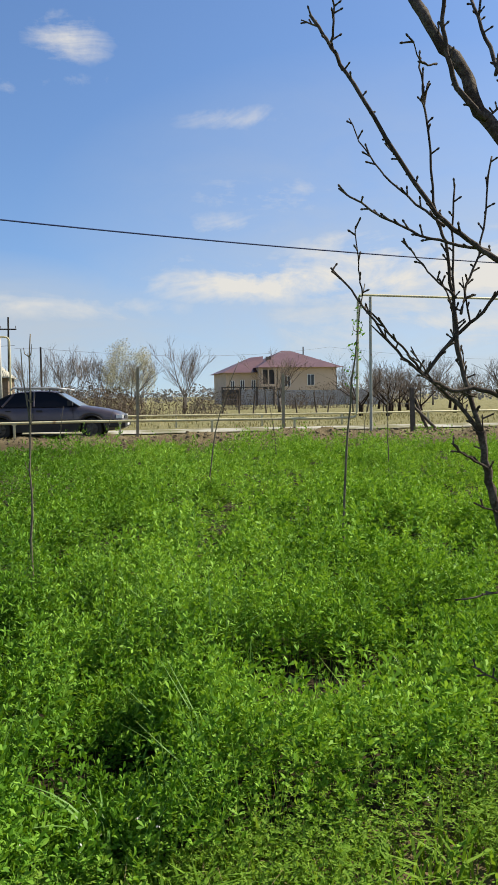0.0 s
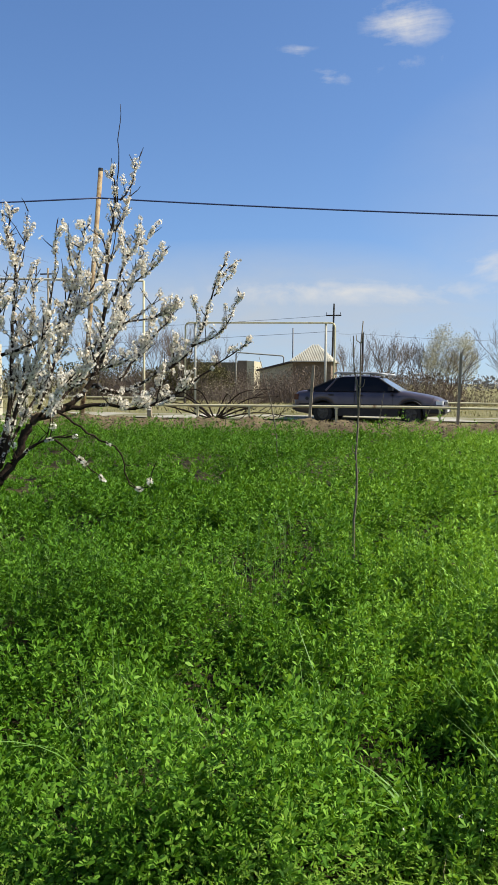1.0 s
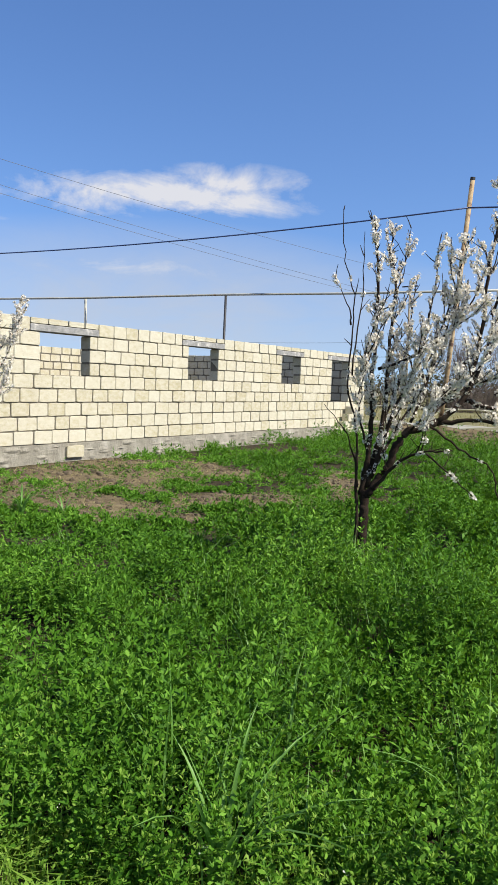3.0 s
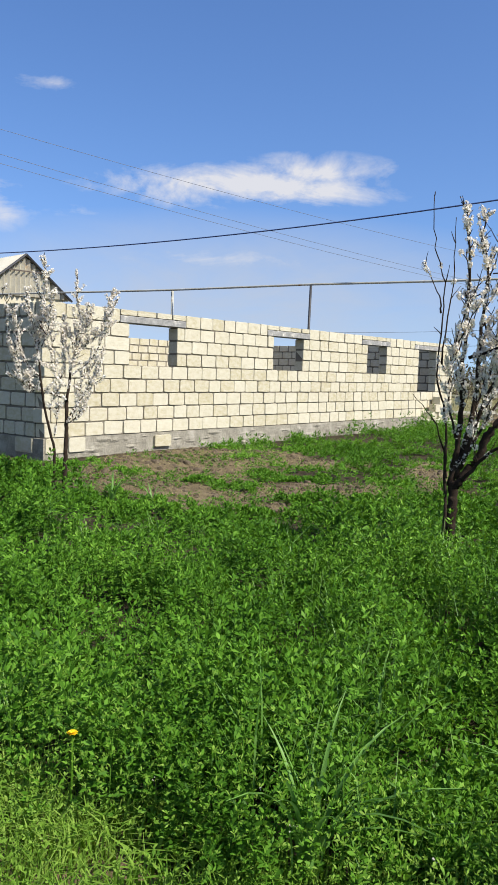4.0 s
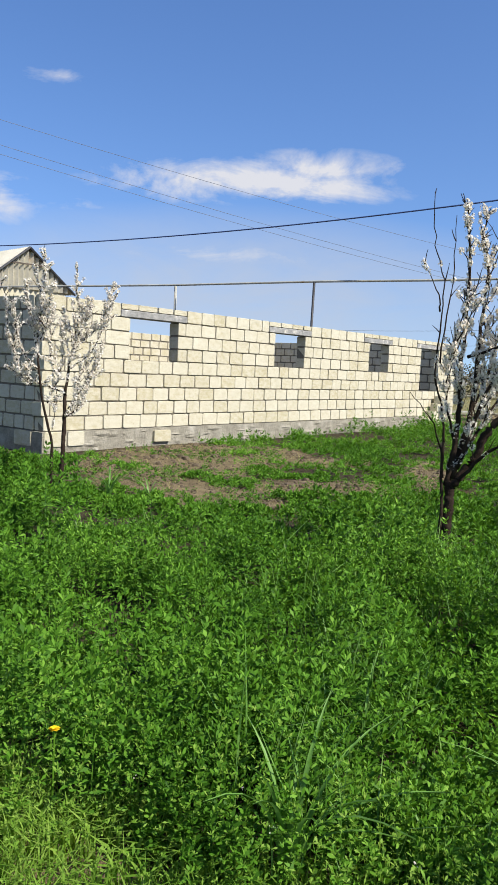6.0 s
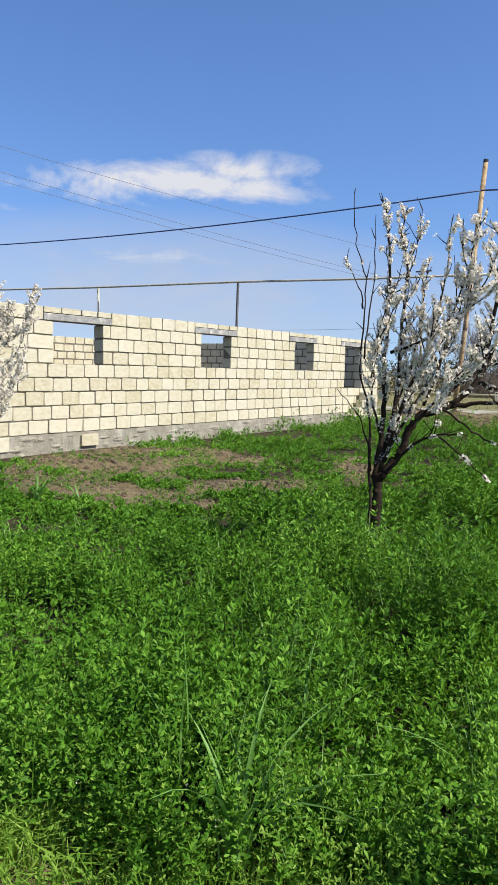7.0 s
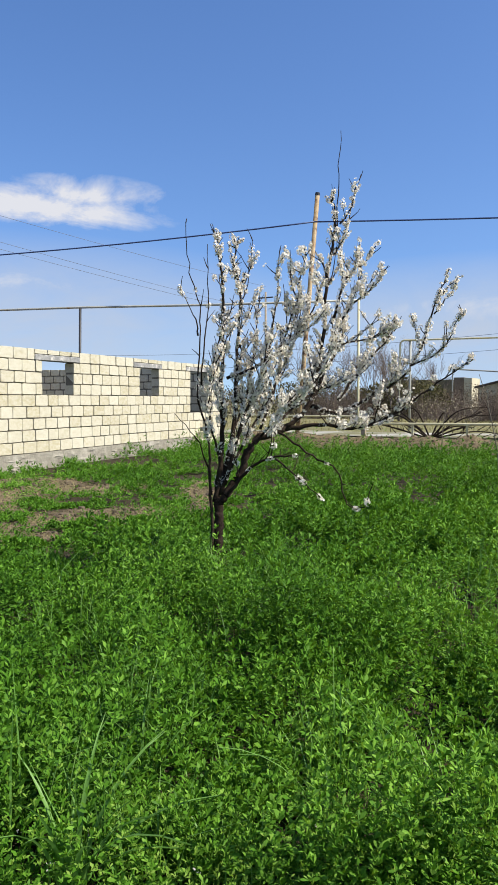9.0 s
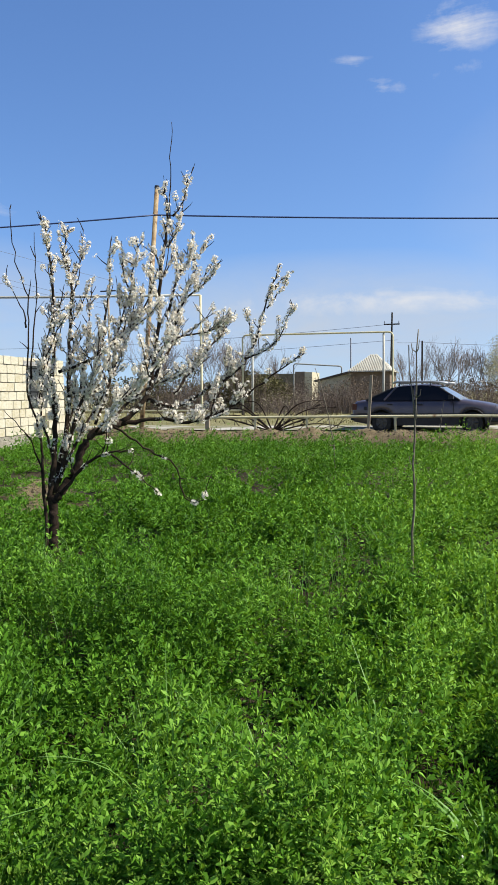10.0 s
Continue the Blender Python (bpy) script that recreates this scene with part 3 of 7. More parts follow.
def block_wall(name, label, origin, ang, length, openings, seed, single, thin=(), sizes=(0.35, 0.36, 0.34, 0.35, 0.33, 0.36, 0.29), g=0.0155):
    """A wall of limestone blocks in courses on a mortar core. thin: stretches (a, b) whose top course is a low slab row on a lintel."""
    r = random.Random(seed)
    at = pose(origin[0], origin[1], 0, 0, 0, ang)
    core, rest = Acc(), Acc()
    pieces = []
    for row in range(ROWS):
        z = FOUND + row * COURSE
        ops = list(openings)
        if row == ROWS - 1:
            ops += [(a, b, z - 0.01, z + COURSE) for a, b in thin]
        for p, q in course_runs(length, ops, z):
            core.box(p + 0.014, q - 0.014, 0.018, THICK - 0.018, z - 0.002, z + COURSE - (0.02 if row == ROWS - 1 else 0.002))
            s = p - (0.035 if single and p == 0 and row % 2 else 0)
            first = True
            while s < q - 0.01:
                w = r.choice(sizes)
                if first and row % 2:
                    w *= r.choice((0.5, 0.62))
                first = False
                if q - s - w < 0.16:
                    w = q - s
                if w > 0.5:
                    w *= 0.5
                pieces.append((s, w, z, COURSE))
                s += w
    for a, b in thin:
        z = FOUND + (ROWS - 1) * COURSE + 0.105
        s = a
        while s < b - 0.05:
            w = min(r.uniform(0.3, 0.42), b - s)
            pieces.append((s, w, z, 0.095))
            s += w
    ob = solo(name, core, M["mortar"], label, "wall", "structure", at=at)
    for s, w, z, h in pieces:
        dy = r.uniform(-0.005, 0.005)
        m = Matrix.LocRotScale((s + g / 2, dy, z + g / 2), Euler((r.uniform(-0.006, 0.006), 0, r.uniform(-0.008, 0.008))), (max(w - g, 0.03), THICK, h - g + r.uniform(-0.003, 0.002)))
        me_ = BLOCKS[r.randrange(len(BLOCKS))]
        if single:
            b_ = new("stone_block", me_)
            b_.parent = ob
            b_.matrix_basis = m
        else:
            o = len(rest.v)
            rest.v += [m @ v.co for v in me_.vertices]
            rest.f += [tuple(o + i for i in p_.vertices) for p_ in me_.polygons]
    if not single:
        k = part("stone_blocks", rest, M["stone"], ob)
        tagged(k, kind="stuff")
    return ob


WIN = ((1.49, 2.46, 1.29, 1.89), (4.94, 5.86, 1.29, 1.89), (8.26, 9.09, 1.29, 1.89), (10.66, 11.6, 0.89, 1.89))
LINT = ((1.30, 2.65), (4.75, 6.06), (8.01, 9.23), (10.42, 11.94))
corner = Vector((WALL_X, WALL_Y, 0))
inner = corner - WNRM * THICK
# the wall's own y axis points into the house
front = block_wall("wall_east", "sunlit cream limestone block wall with dark mortar joints", (corner.x, corner.y), WALL_ANG, FRONT_LEN, WIN, 3, True, LINT)
for a, b in LINT:
    lt = Acc()
    lt.box(a, b, -0.012, THICK + 0.01, 1.893, 1.993)
    o = part("lintel", lt, M["lintel"], front, "grey cast concrete lintel")
    o.modifiers.new("edge", "BEVEL").width = 0.008
back_o = corner - WNRM * DEPTH
south = block_wall("wall_south", "shaded limestone block end wall of the new house", (corner.x - WNRM.x * THICK, corner.y - WNRM.y * THICK), WALL_ANG + 90, DEPTH - THICK, (), 5, True, sizes=(0.35, 0.36, 0.34, 0.27, 0.22, 0.35), g=0.027)
# the end wall's thickness has to point inwards, away from the corner's outside
south.matrix_basis = pose(corner.x - WNRM.x * DEPTH, corner.y - WNRM.y * DEPTH, 0, 0, 0, WALL_ANG - 90)
north = block_wall("wall_north", "shaded limestone block wall closing the far end", (0, 0), 0, DEPTH - THICK, (), 8, True, g=0.03)
nb = corner + WD * FRONT_LEN - WNRM * DEPTH
north.matrix_basis = pose(nb.x - WD.x * THICK, nb.y - WD.y * THICK, 0, 0, 0, WALL_ANG - 90)
west = block_wall("wall_west", "sunlit limestone back wall seen through the window openings", (back_o.x, back_o.y), WALL_ANG, FRONT_LEN, ((6.2, 7.1, 1.29, 1.89),), 9, False, g=0.034)
west.matrix_basis = pose(back_o.x, back_o.y, 0, 0, 0, WALL_ANG)

fd = Acc()
# footing: front, end and the other two sides, a little proud of the stone
at_f = pose(corner.x, corner.y, 0, 0, 0, WALL_ANG)
fr = random.Random(4)
for x0, x1, y0, y1 in ((-0.03, FRONT_LEN + 0.03, -0.03, THICK + 0.03), (-0.03, THICK + 0.03, THICK + 0.03, DEPTH + 0.03), (FRONT_LEN - THICK - 0.03, FRONT_LEN + 0.03, THICK + 0.03, DEPTH + 0.03), (THICK + 0.03, FRONT_LEN - THICK - 0.03, DEPTH - THICK - 0.03, DEPTH + 0.03)):
    fd.box(x0, x1, y0, y1, -0.4, FOUND - 0.004, at_f)
ft = solo("foundation", fd, M["concrete"], "rough grey concrete strip footing under the block walls", "foundation", "structure")
# rough spill of concrete along the front of the footing
lump = Acc()
for i in range(70):
    s = fr.uniform(0.75, FRONT_LEN)
    z = fr.uniform(0.0, 0.25)
    c = corner + WD * s + WNRM * 0.028
    w, h = fr.uniform(0.06, 0.22), fr.uniform(0.02, 0.06)
    ring = []
    for k in range(7):
        a = 2 * math.pi * k / 7
        ring.append(c + WD * (math.cos(a) * w * fr.uniform(0.7, 1.1)) + Vector((0, 0, z + math.sin(a) * h * fr.uniform(0.7, 1.2))))
    top = c + WNRM * fr.uniform(0.012, 0.03) + Vector((0, 0, z))
    o = len(lump.v)
    lump.v += ring + [top]
    for k in range(7):
        lump.f.append((o + k, o + (k + 1) % 7, o + 7))
part("concrete_spill", lump, M["concrete"], ft)
for s, w, z, dy in ((0.0, 0.36, 0.085, -0.045), (0.37, 0.30, 0.085, -0.05), (1.95, 0.36, 0.075, -0.075)):
    b_ = new("stone_block", BLOCKS[int(s * 10) % 7])
    b_.parent = ft
    b_.matrix_basis = at_f @ Matrix.LocRotScale((s, dy, z), None, (w - 0.014, THICK, 0.17 if s > 1 else 0.2))
for s, w, z in ((0.22, 0.38, 0.085),):
    b_ = new("stone_block", BLOCKS[2])
    b_.parent = ft
    b_.matrix_basis = at_f @ pose(-0.045, s - 0.22 + 0.2, z, 0, 0, 0) @ Matrix.Diagonal((THICK, w, 0.2, 1))
# loose blocks stacked as steps before the door opening
sr = random.Random(6)
for k, (s, off, zz, rz) in enumerate(((10.72, 0.06, 0.02, 3), (11.12, 0.07, 0.02, -4), (10.95, 0.05, 0.2, 5), (11.3, 0.08, 0.2, 8), (10.62, 0.32, 0.0, 12), (11.3, 0.34, 0.0, -9), (11.15, 0.06, 0.38, -6), (11.34, 0.07, 0.56, 4))):
    b_ = new("loose_stone_block", BLOCKS[k % 7])
    p = corner + WD * s + WNRM * (off + 0.2)
    b_.matrix_basis = pose(p.x, p.y, zz + 0.03, 0, 0, WALL_ANG + rz) @ Matrix.Diagonal((0.38, 0.2, 0.185, 1))
    tagged(b_, "loose cream limestone block stacked by the doorway", "stone block", "stacked blocks by the doorway")
# inner pier seen through a window
pr = Acc()
pr.box(10.1, 10.3, 2.6, 2.8, 0.0, 2.1)
solo("inner_pier", pr, M["stone_far"], "pale limestone pier inside the roofless house", "pier", "structure", at=at_f)
fl = Acc()
fl.box(THICK + 0.04, FRONT_LEN - THICK - 0.04, THICK + 0.04, DEPTH - THICK - 0.04, -0.3, 0.13)
solo("floor", fl, M["soil"], "bare earth floor inside the roofless house", "floor", "structure", at=at_f)

# ---------------------------------------------------------------- gas pipes along the road


def pipe_run(acc, pts, r, bend=0.18, sides=8):
    """A pipe with rounded elbows."""
    P_ = [Vector(p) for p in pts]
    out = [P_[0]]
    for i in range(1, len(P_) - 1):
        a, b, c = P_[i - 1], P_[i], P_[i + 1]
        p, q = b + (a - b).normalized() * bend, b + (c - b).normalized() * bend
        for k in range(5):
            t = k / 4
            out.append(p * (1 - t) ** 2 + b * 2 * t * (1 - t) + q * t * t)
    out.append(P_[-1])
    acc.tube(out, r, r, sides)


near_pipe = thing("gas_pipe", "low cream-yellow gas pipe on short stands, rising over the gateways", "gas pipe", (0, 0, 0))
pp = Acc()
pipe_run(pp, [(-5.8, 18.8, 3.85), (-5.8, 18.8, 0.55), (1.0, 18.8, 0.59), (8.25, 18.85, 0.55), (8.35, 19.0, 3.85), (12.9, 19.65, 3.87), (30, 22, 3.9)], 0.034)
part("pipe", pp, M["pipe"], near_pipe, smooth=True)
for x in (-4.3, -2.9, -0.62, 1.95, 4.3, 6.5):
    a = Acc()
    a.box(x - 0.025, x + 0.025, 18.775, 18.825, land_at(x, 18.8) - 0.1, 0.55)
    a.box(x - 0.05, x + 0.05, 18.76, 18.84, 0.53, 0.56)
    part("stand", a, M["pipe"], near_pipe)
a = Acc()
pipe_run(a, [(8.78, 19.2, -0.1), (8.77, 19.2, 3.83)], 0.04)
part("support_post", a, M["pipe_grey"], near_pipe, "grey steel support post")
a = Acc()
pipe_run(a, [(-5.8, 18.8, 3.85), (-9.88, 17.73, 3.85), (-13.4, 16.55, 3.86), (-18.2, 15.2, 3.84), (-24, 13.2, 3.85), (-40, 8, 3.9)], 0.033, 0.3)
part("overhead_pipe", a, M["pipe_grey"], near_pipe, "dull grey overhead stretch of gas pipe", smooth=True)
for x, y, dk, r_ in ((-13.42, 16.53, True, 0.037), (-18.21, 15.3, False, 0.045), (-28, 11.9, False, 0.045)):
    a = Acc()
    a.tube([(x - (0.1 if dk else 0), y, -0.2), (x, y, 3.83)], r_, r_, 8)
    part("support_post", a, M["dark_metal"] if dk else M["pipe_grey"], near_pipe, smooth=True)

far_pipe = thing("gas_pipe", "pale gas pipe across the road, arched over a gateway", "gas pipe")
a = Acc()
pipe_run(a, [(-40, 27.6, 0.55), (-7.13, 27, 0.55), (-7.13, 27, 3.38), (-1.53, 27, 3.33), (-1.53, 27, 0.53), (10.4, 27, 0.47), (40, 27.4, 0.5)], 0.034)
part("pipe", a, M["pipe"], far_pipe, smooth=True)
for x in (-6.76, -1.86):
    a = Acc()
    a.tube([(x, 27.05, -0.1), (x, 27.05, 3.35)], 0.045, 0.045, 8)
    part("support_post", a, M["pipe_grey"], far_pipe, smooth=True)
for x in (1.0, 4.2, 7.4, 10.5, 14):
    a = Acc()
    a.box(x - 0.03, x + 0.03, 26.97, 27.03, -0.1, 0.45)
    part("stand", a, M["pipe"], far_pipe)
arch = thing("gas_pipe", "small distant pipe arch over a gateway", "gas pipe")
a = Acc()
pipe_run(a, [(-11.0, 52, 0.2), (-11.0, 52, 3.25), (-7.6, 52, 3.0), (-7.6, 52, 0.2)], 0.05)
part("pipe", a, M["pipe_grey"], arch)

# ---------------------------------------------------------------- fence posts by the field
for x, y, h, lean, dark, lab in ((2.37, 18.6, 1.95, 0.02, 0, "tall weathered grey fence post on the earth bank"), (-1.3, 18.6, 1.62, 0.06, 0, "leaning weathered grey fence post on the earth bank"),
                                 (6.15, 18.6, 1.75, 0.0, 0, "grey-brown square fence post beside the gas pipe"), (-5.5, 18.4, 0.68, 0, 0, "short square fence post stump on the earth bank"),
                                 (9.8, 18.7, 1.35, -0.03, 1, "dark wooden gate post with leaning props")):
    th = thing("fence_post", lab, "fence post", (x, y, land_at(x, y) - 0.25), group="fence posts on the bank")
    a = Acc()
    w = 0.036 if h > 1.5 else 0.055
    top = h + 0.25 - land_at(x, y)
    for z0, z1, k0, k1 in ((0, top - 0.03, 1.0, 0.92), (top - 0.03, top, 0.92, 0.7)):
        o = len(a.v)
        for z, k in ((z0, k0), (z1, k1)):
            for sx, sy in ((-1, -1), (1, -1), (1, 1), (-1, 1)):
                a.v.append(Vector((sx * w * k + lean * z, sy * w * k, z)))
        a.f += [(o, o + 1, o + 5, o + 4), (o + 1, o + 2, o + 6, o + 5), (o + 2, o + 3, o + 7, o + 6), (o + 3, o, o + 4, o + 7), (o + 4, o + 5, o + 6, o + 7)]
    part("post", a, M["wood"] if dark else M["post"], th)
    if dark:
        for dx, dy, zt in ((0.65, 0.1, 1.2), (0.9, -0.2, 0.95)):
            b = Acc()
            b.tube([(0.03, 0, zt), (dx * 0.55, dy, zt * 0.45), (dx, dy, 0.0)], 0.04, 0.05, 6)
            part("prop", b, M["wood"], th)

# ---------------------------------------------------------------- rusty pole and its cable
pole = thing("utility_pole", "leaning rust-streaked steel pipe pole carrying a cable", "pole", (-7.38, 18.2, -0.2))
a = Acc()
a.tube([(0, 0, 0), (0.2, 0, 1.9), (0.63, 0, 6.8)], 0.066, 0.06, 12)
part("shaft", a, M["rust"], pole, smooth=True)
b = Acc()
b.tube([(0.628, 0, 6.79), (0.634, 0, 6.86)], 0.066, 0.062, 12)
part("cap", b, M["dark_metal"], pole)


def sag(p, q, drop, n=26):
    p, q = Vector(p), Vector(q)
    return [p.lerp(q, i / n) + Vector((0, 0, -4 * drop * (i / n) * (1 - i / n))) for i in range(n + 1)]


cb = Acc()
hook = (-6.80, 18.12, 5.89)
cb.tube(sag(hook, (41.5, 25.4, 6.05), 0.8, 40), 0.02, 0.019, 6)
cb.tube(sag(hook, (-42.7, 9.3, 6.6), 0.8, 40), 0.02, 0.019, 6)
solo("power_cable", cb, M["cable"], "dark blue insulated cable slung from the rusty pole", "cable", smooth=True)


def at_dir(az, el, dist):
    a_, e_ = radians(az), radians(el)
    return (1.2 + dist * math.sin(a_), -0.9 + dist * math.cos(a_), 1.2 + dist * math.tan(e_))


for nm, az, d, h in (("concrete power pole beside the lane", -66.5, 40, 12.3), ("tall distant power pole behind the blossoming tree", -26.6, 75, 11.6)):
    q = at_dir(az, 0, d)
    th = thing("utility_pole", nm, "pole", (q[0], q[1], 0))
    a = Acc()
    a.tube([(0, 0, -0.3), (0, 0, h)], 0.13, 0.09, 8)
    part("shaft", a, M["post"], th, smooth=True)
    a = Acc()
    a.box(-0.8, 0.8, -0.05, 0.05, h - 0.6, h - 0.48)
    part("crossarm", a, M["dark_metal"], th)
for el0, el1 in ((15.1, 6.5), (14.5, 6.2), (16.6, 8.3)):
    w = Acc()
    w.tube(sag(at_dir(-66.5, el0, 40), at_dir(-26.6, el1, 75), 0.35, 20), 0.011, 0.014, 4)
    solo("overhead_wire", w, M["wire"], "thin grey overhead electric wire", "wire", group="thin overhead wires")

far_pole = thing("utility_pole", "dark distant wooden power pole with crossarm", "pole", (-4.6, 55, 0))
a = Acc()
a.tube([(0, 0, -0.2), (0.12, 0, 6.85)], 0.09, 0.06, 8)
part("shaft", a, M["pole_wood"], far_pole)
a = Acc()
a.box(-0.45, 0.65, -0.04, 0.04, 5.97, 6.06)
part("crossarm", a, M["pole_wood"], far_pole)
for x in (-0.4, 0.6):
    a = Acc()
    a.tube([(x, 0, 6.08), (x, 0, 6.25)], 0.04, 0.03, 6)
    part("insulator", a, M["grey_wall"], far_pole)
second = thing("utility_pole", "slim distant power pole among bare trees", "pole", (-2.7, 60, 0))
a = Acc()
a.tube([(0, 0, -0.2), (0, 0, 5.1)], 0.09, 0.07, 8)
part("shaft", a, M["pole_wood"], second)
third = thing("utility_pole", "slim distant steel pole", "pole", (-7.6, 56, 0))
a = Acc()
a.tube([(0, 0, -0.2), (0, 0, 5.2)], 0.07, 0.05, 8)
part("shaft", a, M["grey_wall"], third)
for p, q, dr in (((-4.1, 55, 6.05), (-60, 62, 6.2), 0.8), ((-4.1, 55, 4.9), (-60, 58, 3.9), 0.5), ((-4.1, 55, 4.7), (-2.7, 60, 5.05), 0.05), ((-2.7, 60, 5.0), (29, 88, 6.9), 0.8), ((29, 88, 6.9), (75, 100, 6.2), 0.9)):
    w = Acc()
    w.tube(sag(p, q, dr, 20), 0.014, 0.014, 4)
    solo("overhead_wire", w, M["wire"], "thin grey overhead electric wire", "wire", group="distant overhead wires")

# ---------------------------------------------------------------- parked car


def hatchback(at_):
    """A five-door fastback, nose towards +x, 4.4 m long; origin on the ground under the tail's middle."""
    car = thing("car", "dark aubergine fastback car with roof rack, parked on the verge", "car", at_, -8)
    AX = (0.88, 3.50)
    RW = 0.30

    def top(x):
        k = ((0, 0.78), (0.04, 0.86), (0.12, 0.91), (0.5, 0.935), (1.6, 0.93), (3.05, 0.935), (3.3, 0.915), (3.8, 0.84), (4.15, 0.76), (4.32, 0.68), (4.40, 0.56))
        for (a_, za), (b_, zb) in zip(k, k[1:]):
            if x <= b_:
                return za + (zb - za) * (x - a_) / (b_ - a_)
        return k[-1][1]

    def half(x):
        return 0.84 * (1 - 0.10 * max(0, (x - 3.6) / 0.8) ** 2 - 0.06 * max(0, (0.4 - x) / 0.4) ** 2)

    def low(x):
        z = 0.24 + 0.08 * max(0, (0.5 - x) / 0.5) + 0.04 * max(0, (x - 4.0) / 0.4)
        for c in AX:
            d = abs(x - c)
            if d < 0.36:
                z = max(z, 0.28 + math.sqrt(0.36 ** 2 - d * d) * 1.0)
        return z

    st = sorted(set([round(i * 0.055, 3) for i in range(81) if i * 0.055 <= 4.4] + [4.4]))
    sec = []
    body = Acc()
    for x in st:
        h_, zt, zb = half(x), top(x), low(x)
        zb = min(zb, zt - 0.12)
        hf = [(0, zb), (h_ * 0.90, zb), (h_ * 0.985, zb + 0.03), (h_, zb + (zt - zb) * 0.45), (h_ * 0.985, zb + (zt - zb) * 0.62), (h_ * 0.955, zt - 0.05), (h_ * 0.86, zt), (0, zt + 0.02)]
        ring = [(-p, z) for p, z in hf] + [(p, z) for p, z in reversed(hf[1:-1])]
        sec.append(len(body.v))
        body.v += [Vector((x, p, z)) for p, z in ring]
    n = 14
    for i in range(len(st) - 1):
        for k in range(n):
            k2 = (k + 1) % n
            body.f.append((sec[i] + k, sec[i + 1] + k, sec[i + 1] + k2, sec[i] + k2))
    body.f.append(tuple(sec[0] + k for k in range(n)))
    body.f.append(tuple(sec[-1] + k for k in reversed(range(n))))
    part("body", body, M["car_paint"], car, smooth=True)
    # glasshouse
    prof = ((0.42, 0.93), (0.80, 1.10), (1.22, 1.275), (1.45, 1.32), (2.0, 1.345), (2.35, 1.33), (2.52, 1.295), (2.85, 1.11), (3.16, 0.925))

    def hw(z):
        return 0.80 - (z - 0.93) * 0.50

    gh = Acc()
    for x, z in prof:
        gh.v += [Vector((x, -hw(z), z)), Vector((x, hw(z), z))]
    m_ = len(prof)
    for i in range(m_ - 1):
        gh.f.append((2 * i, 2 * i + 1, 2 * i + 3, 2 * i + 2))
    lower = len(gh.v)
    for x, z in prof:
        gh.v += [Vector((x, -hw(0.92), 0.92)), Vector((x, hw(0.92), 0.92))]
    for i in range(m_ - 1):
        gh.f.append((2 * i, 2 * i + 2, lower + 2 * i + 2, lower + 2 * i))
        gh.f.append((2 * i + 1, lower + 2 * i + 1, lower + 2 * i + 3, 2 * i + 3))
    part("glasshouse", gh, M["car_glass"], car, "dark reflecting side windows")
    ws = Acc()
    ws.poly([(2.53, -0.60, 1.296), (2.53, 0.60, 1.296), (3.165, 0.77, 0.932), (3.165, -0.77, 0.932)])
    ws.poly([(2.52, -0.60, 1.288), (3.155, -0.77, 0.924), (3.155, 0.77, 0.924), (2.52, 0.60, 1.288)])
    part("windscreen", ws, M["windscreen"], car, "windscreen tinted pale for the sky's reflection")
    rf = Acc()
    roofp = [(1.16, 1.262), (1.24, 1.295), (1.45, 1.338), (2.0, 1.362), (2.36, 1.346), (2.50, 1.312)]
    for x, z in roofp:
        for yy, dz in ((-1, -0.03), (-0.93, 0), (0, 0.02), (0.93, 0), (1, -0.03)):
            rf.v.append(Vector((x, yy * (hw(z) + 0.012), z + dz)))
    for i in range(len(roofp) - 1):
        for k in range(4):
            o = i * 5 + k
            rf.f.append((o, o + 5, o + 6, o + 1))
    part("roof", rf, M["car_paint"], car, smooth=True)
    for side in (-1, 1):
        for (x0, z0), (x1, z1), wd in (((0.40, 0.93), (1.20, 1.28), 0.036), ((0.96, 0.93), (1.27, 1.29), 0.05), ((1.86, 0.93), (1.84, 1.335), 0.045), ((3.14, 0.93), (2.48, 1.31), 0.036)):
            a_ = Acc()
            y0, y1 = side * (hw(z0) + 0.006), side * (hw(z1) + 0.006)
            a_.tube([(x0, y0, z0), ((x0 + x1) / 2, (y0 + y1) / 2, (z0 + z1) / 2), (x1, y1, z1)], wd * 0.6, wd * 0.6, 6)
            part("pillar", a_, M["car_paint"] if x0 in (0.96, 1.86) else M["bumper"], car)
        # black panel for the dark sill and the shadow along it
        sl = Acc()
        sl.box(1.24, 3.14, side * 0.835 - 0.014, side * 0.835 + 0.014, 0.22, 0.47)
        part("sill_panel", sl, M["bumper"], car)
        tr = Acc()
        tr.box(0.15, 4.2, side * 0.838 - 0.012, side * 0.838 + 0.012, 0.52, 0.56)
        part("side_moulding", tr, M["bumper"], car)
        for x in (1.06, 1.94):
            hd = Acc()
            hd.box(x, x + 0.16, side * 0.835 - 0.02, side * 0.835 + 0.02, 0.80, 0.83)
            part("door_handle", hd, M["bumper"], car)
        for x in (1.84, 2.98):
            sm = Acc()
            sm.box(x - 0.005, x + 0.005, side * 0.826 - 0.018, side * 0.826 + 0.018, 0.32, 0.88)
            part("door_seam", sm, M["bumper"], car)
        mr = Acc()
        mr.tube([(2.92, side * 0.80, 0.98), (2.95, side * 0.93, 1.0)], 0.03, 0.05, 6)
        mr.box(2.86, 3.0, side * 0.95 - 0.07, side * 0.95 + 0.07, 0.95, 1.06)
        part("mirror", mr, M["bumper"], car)
        hl = Acc()
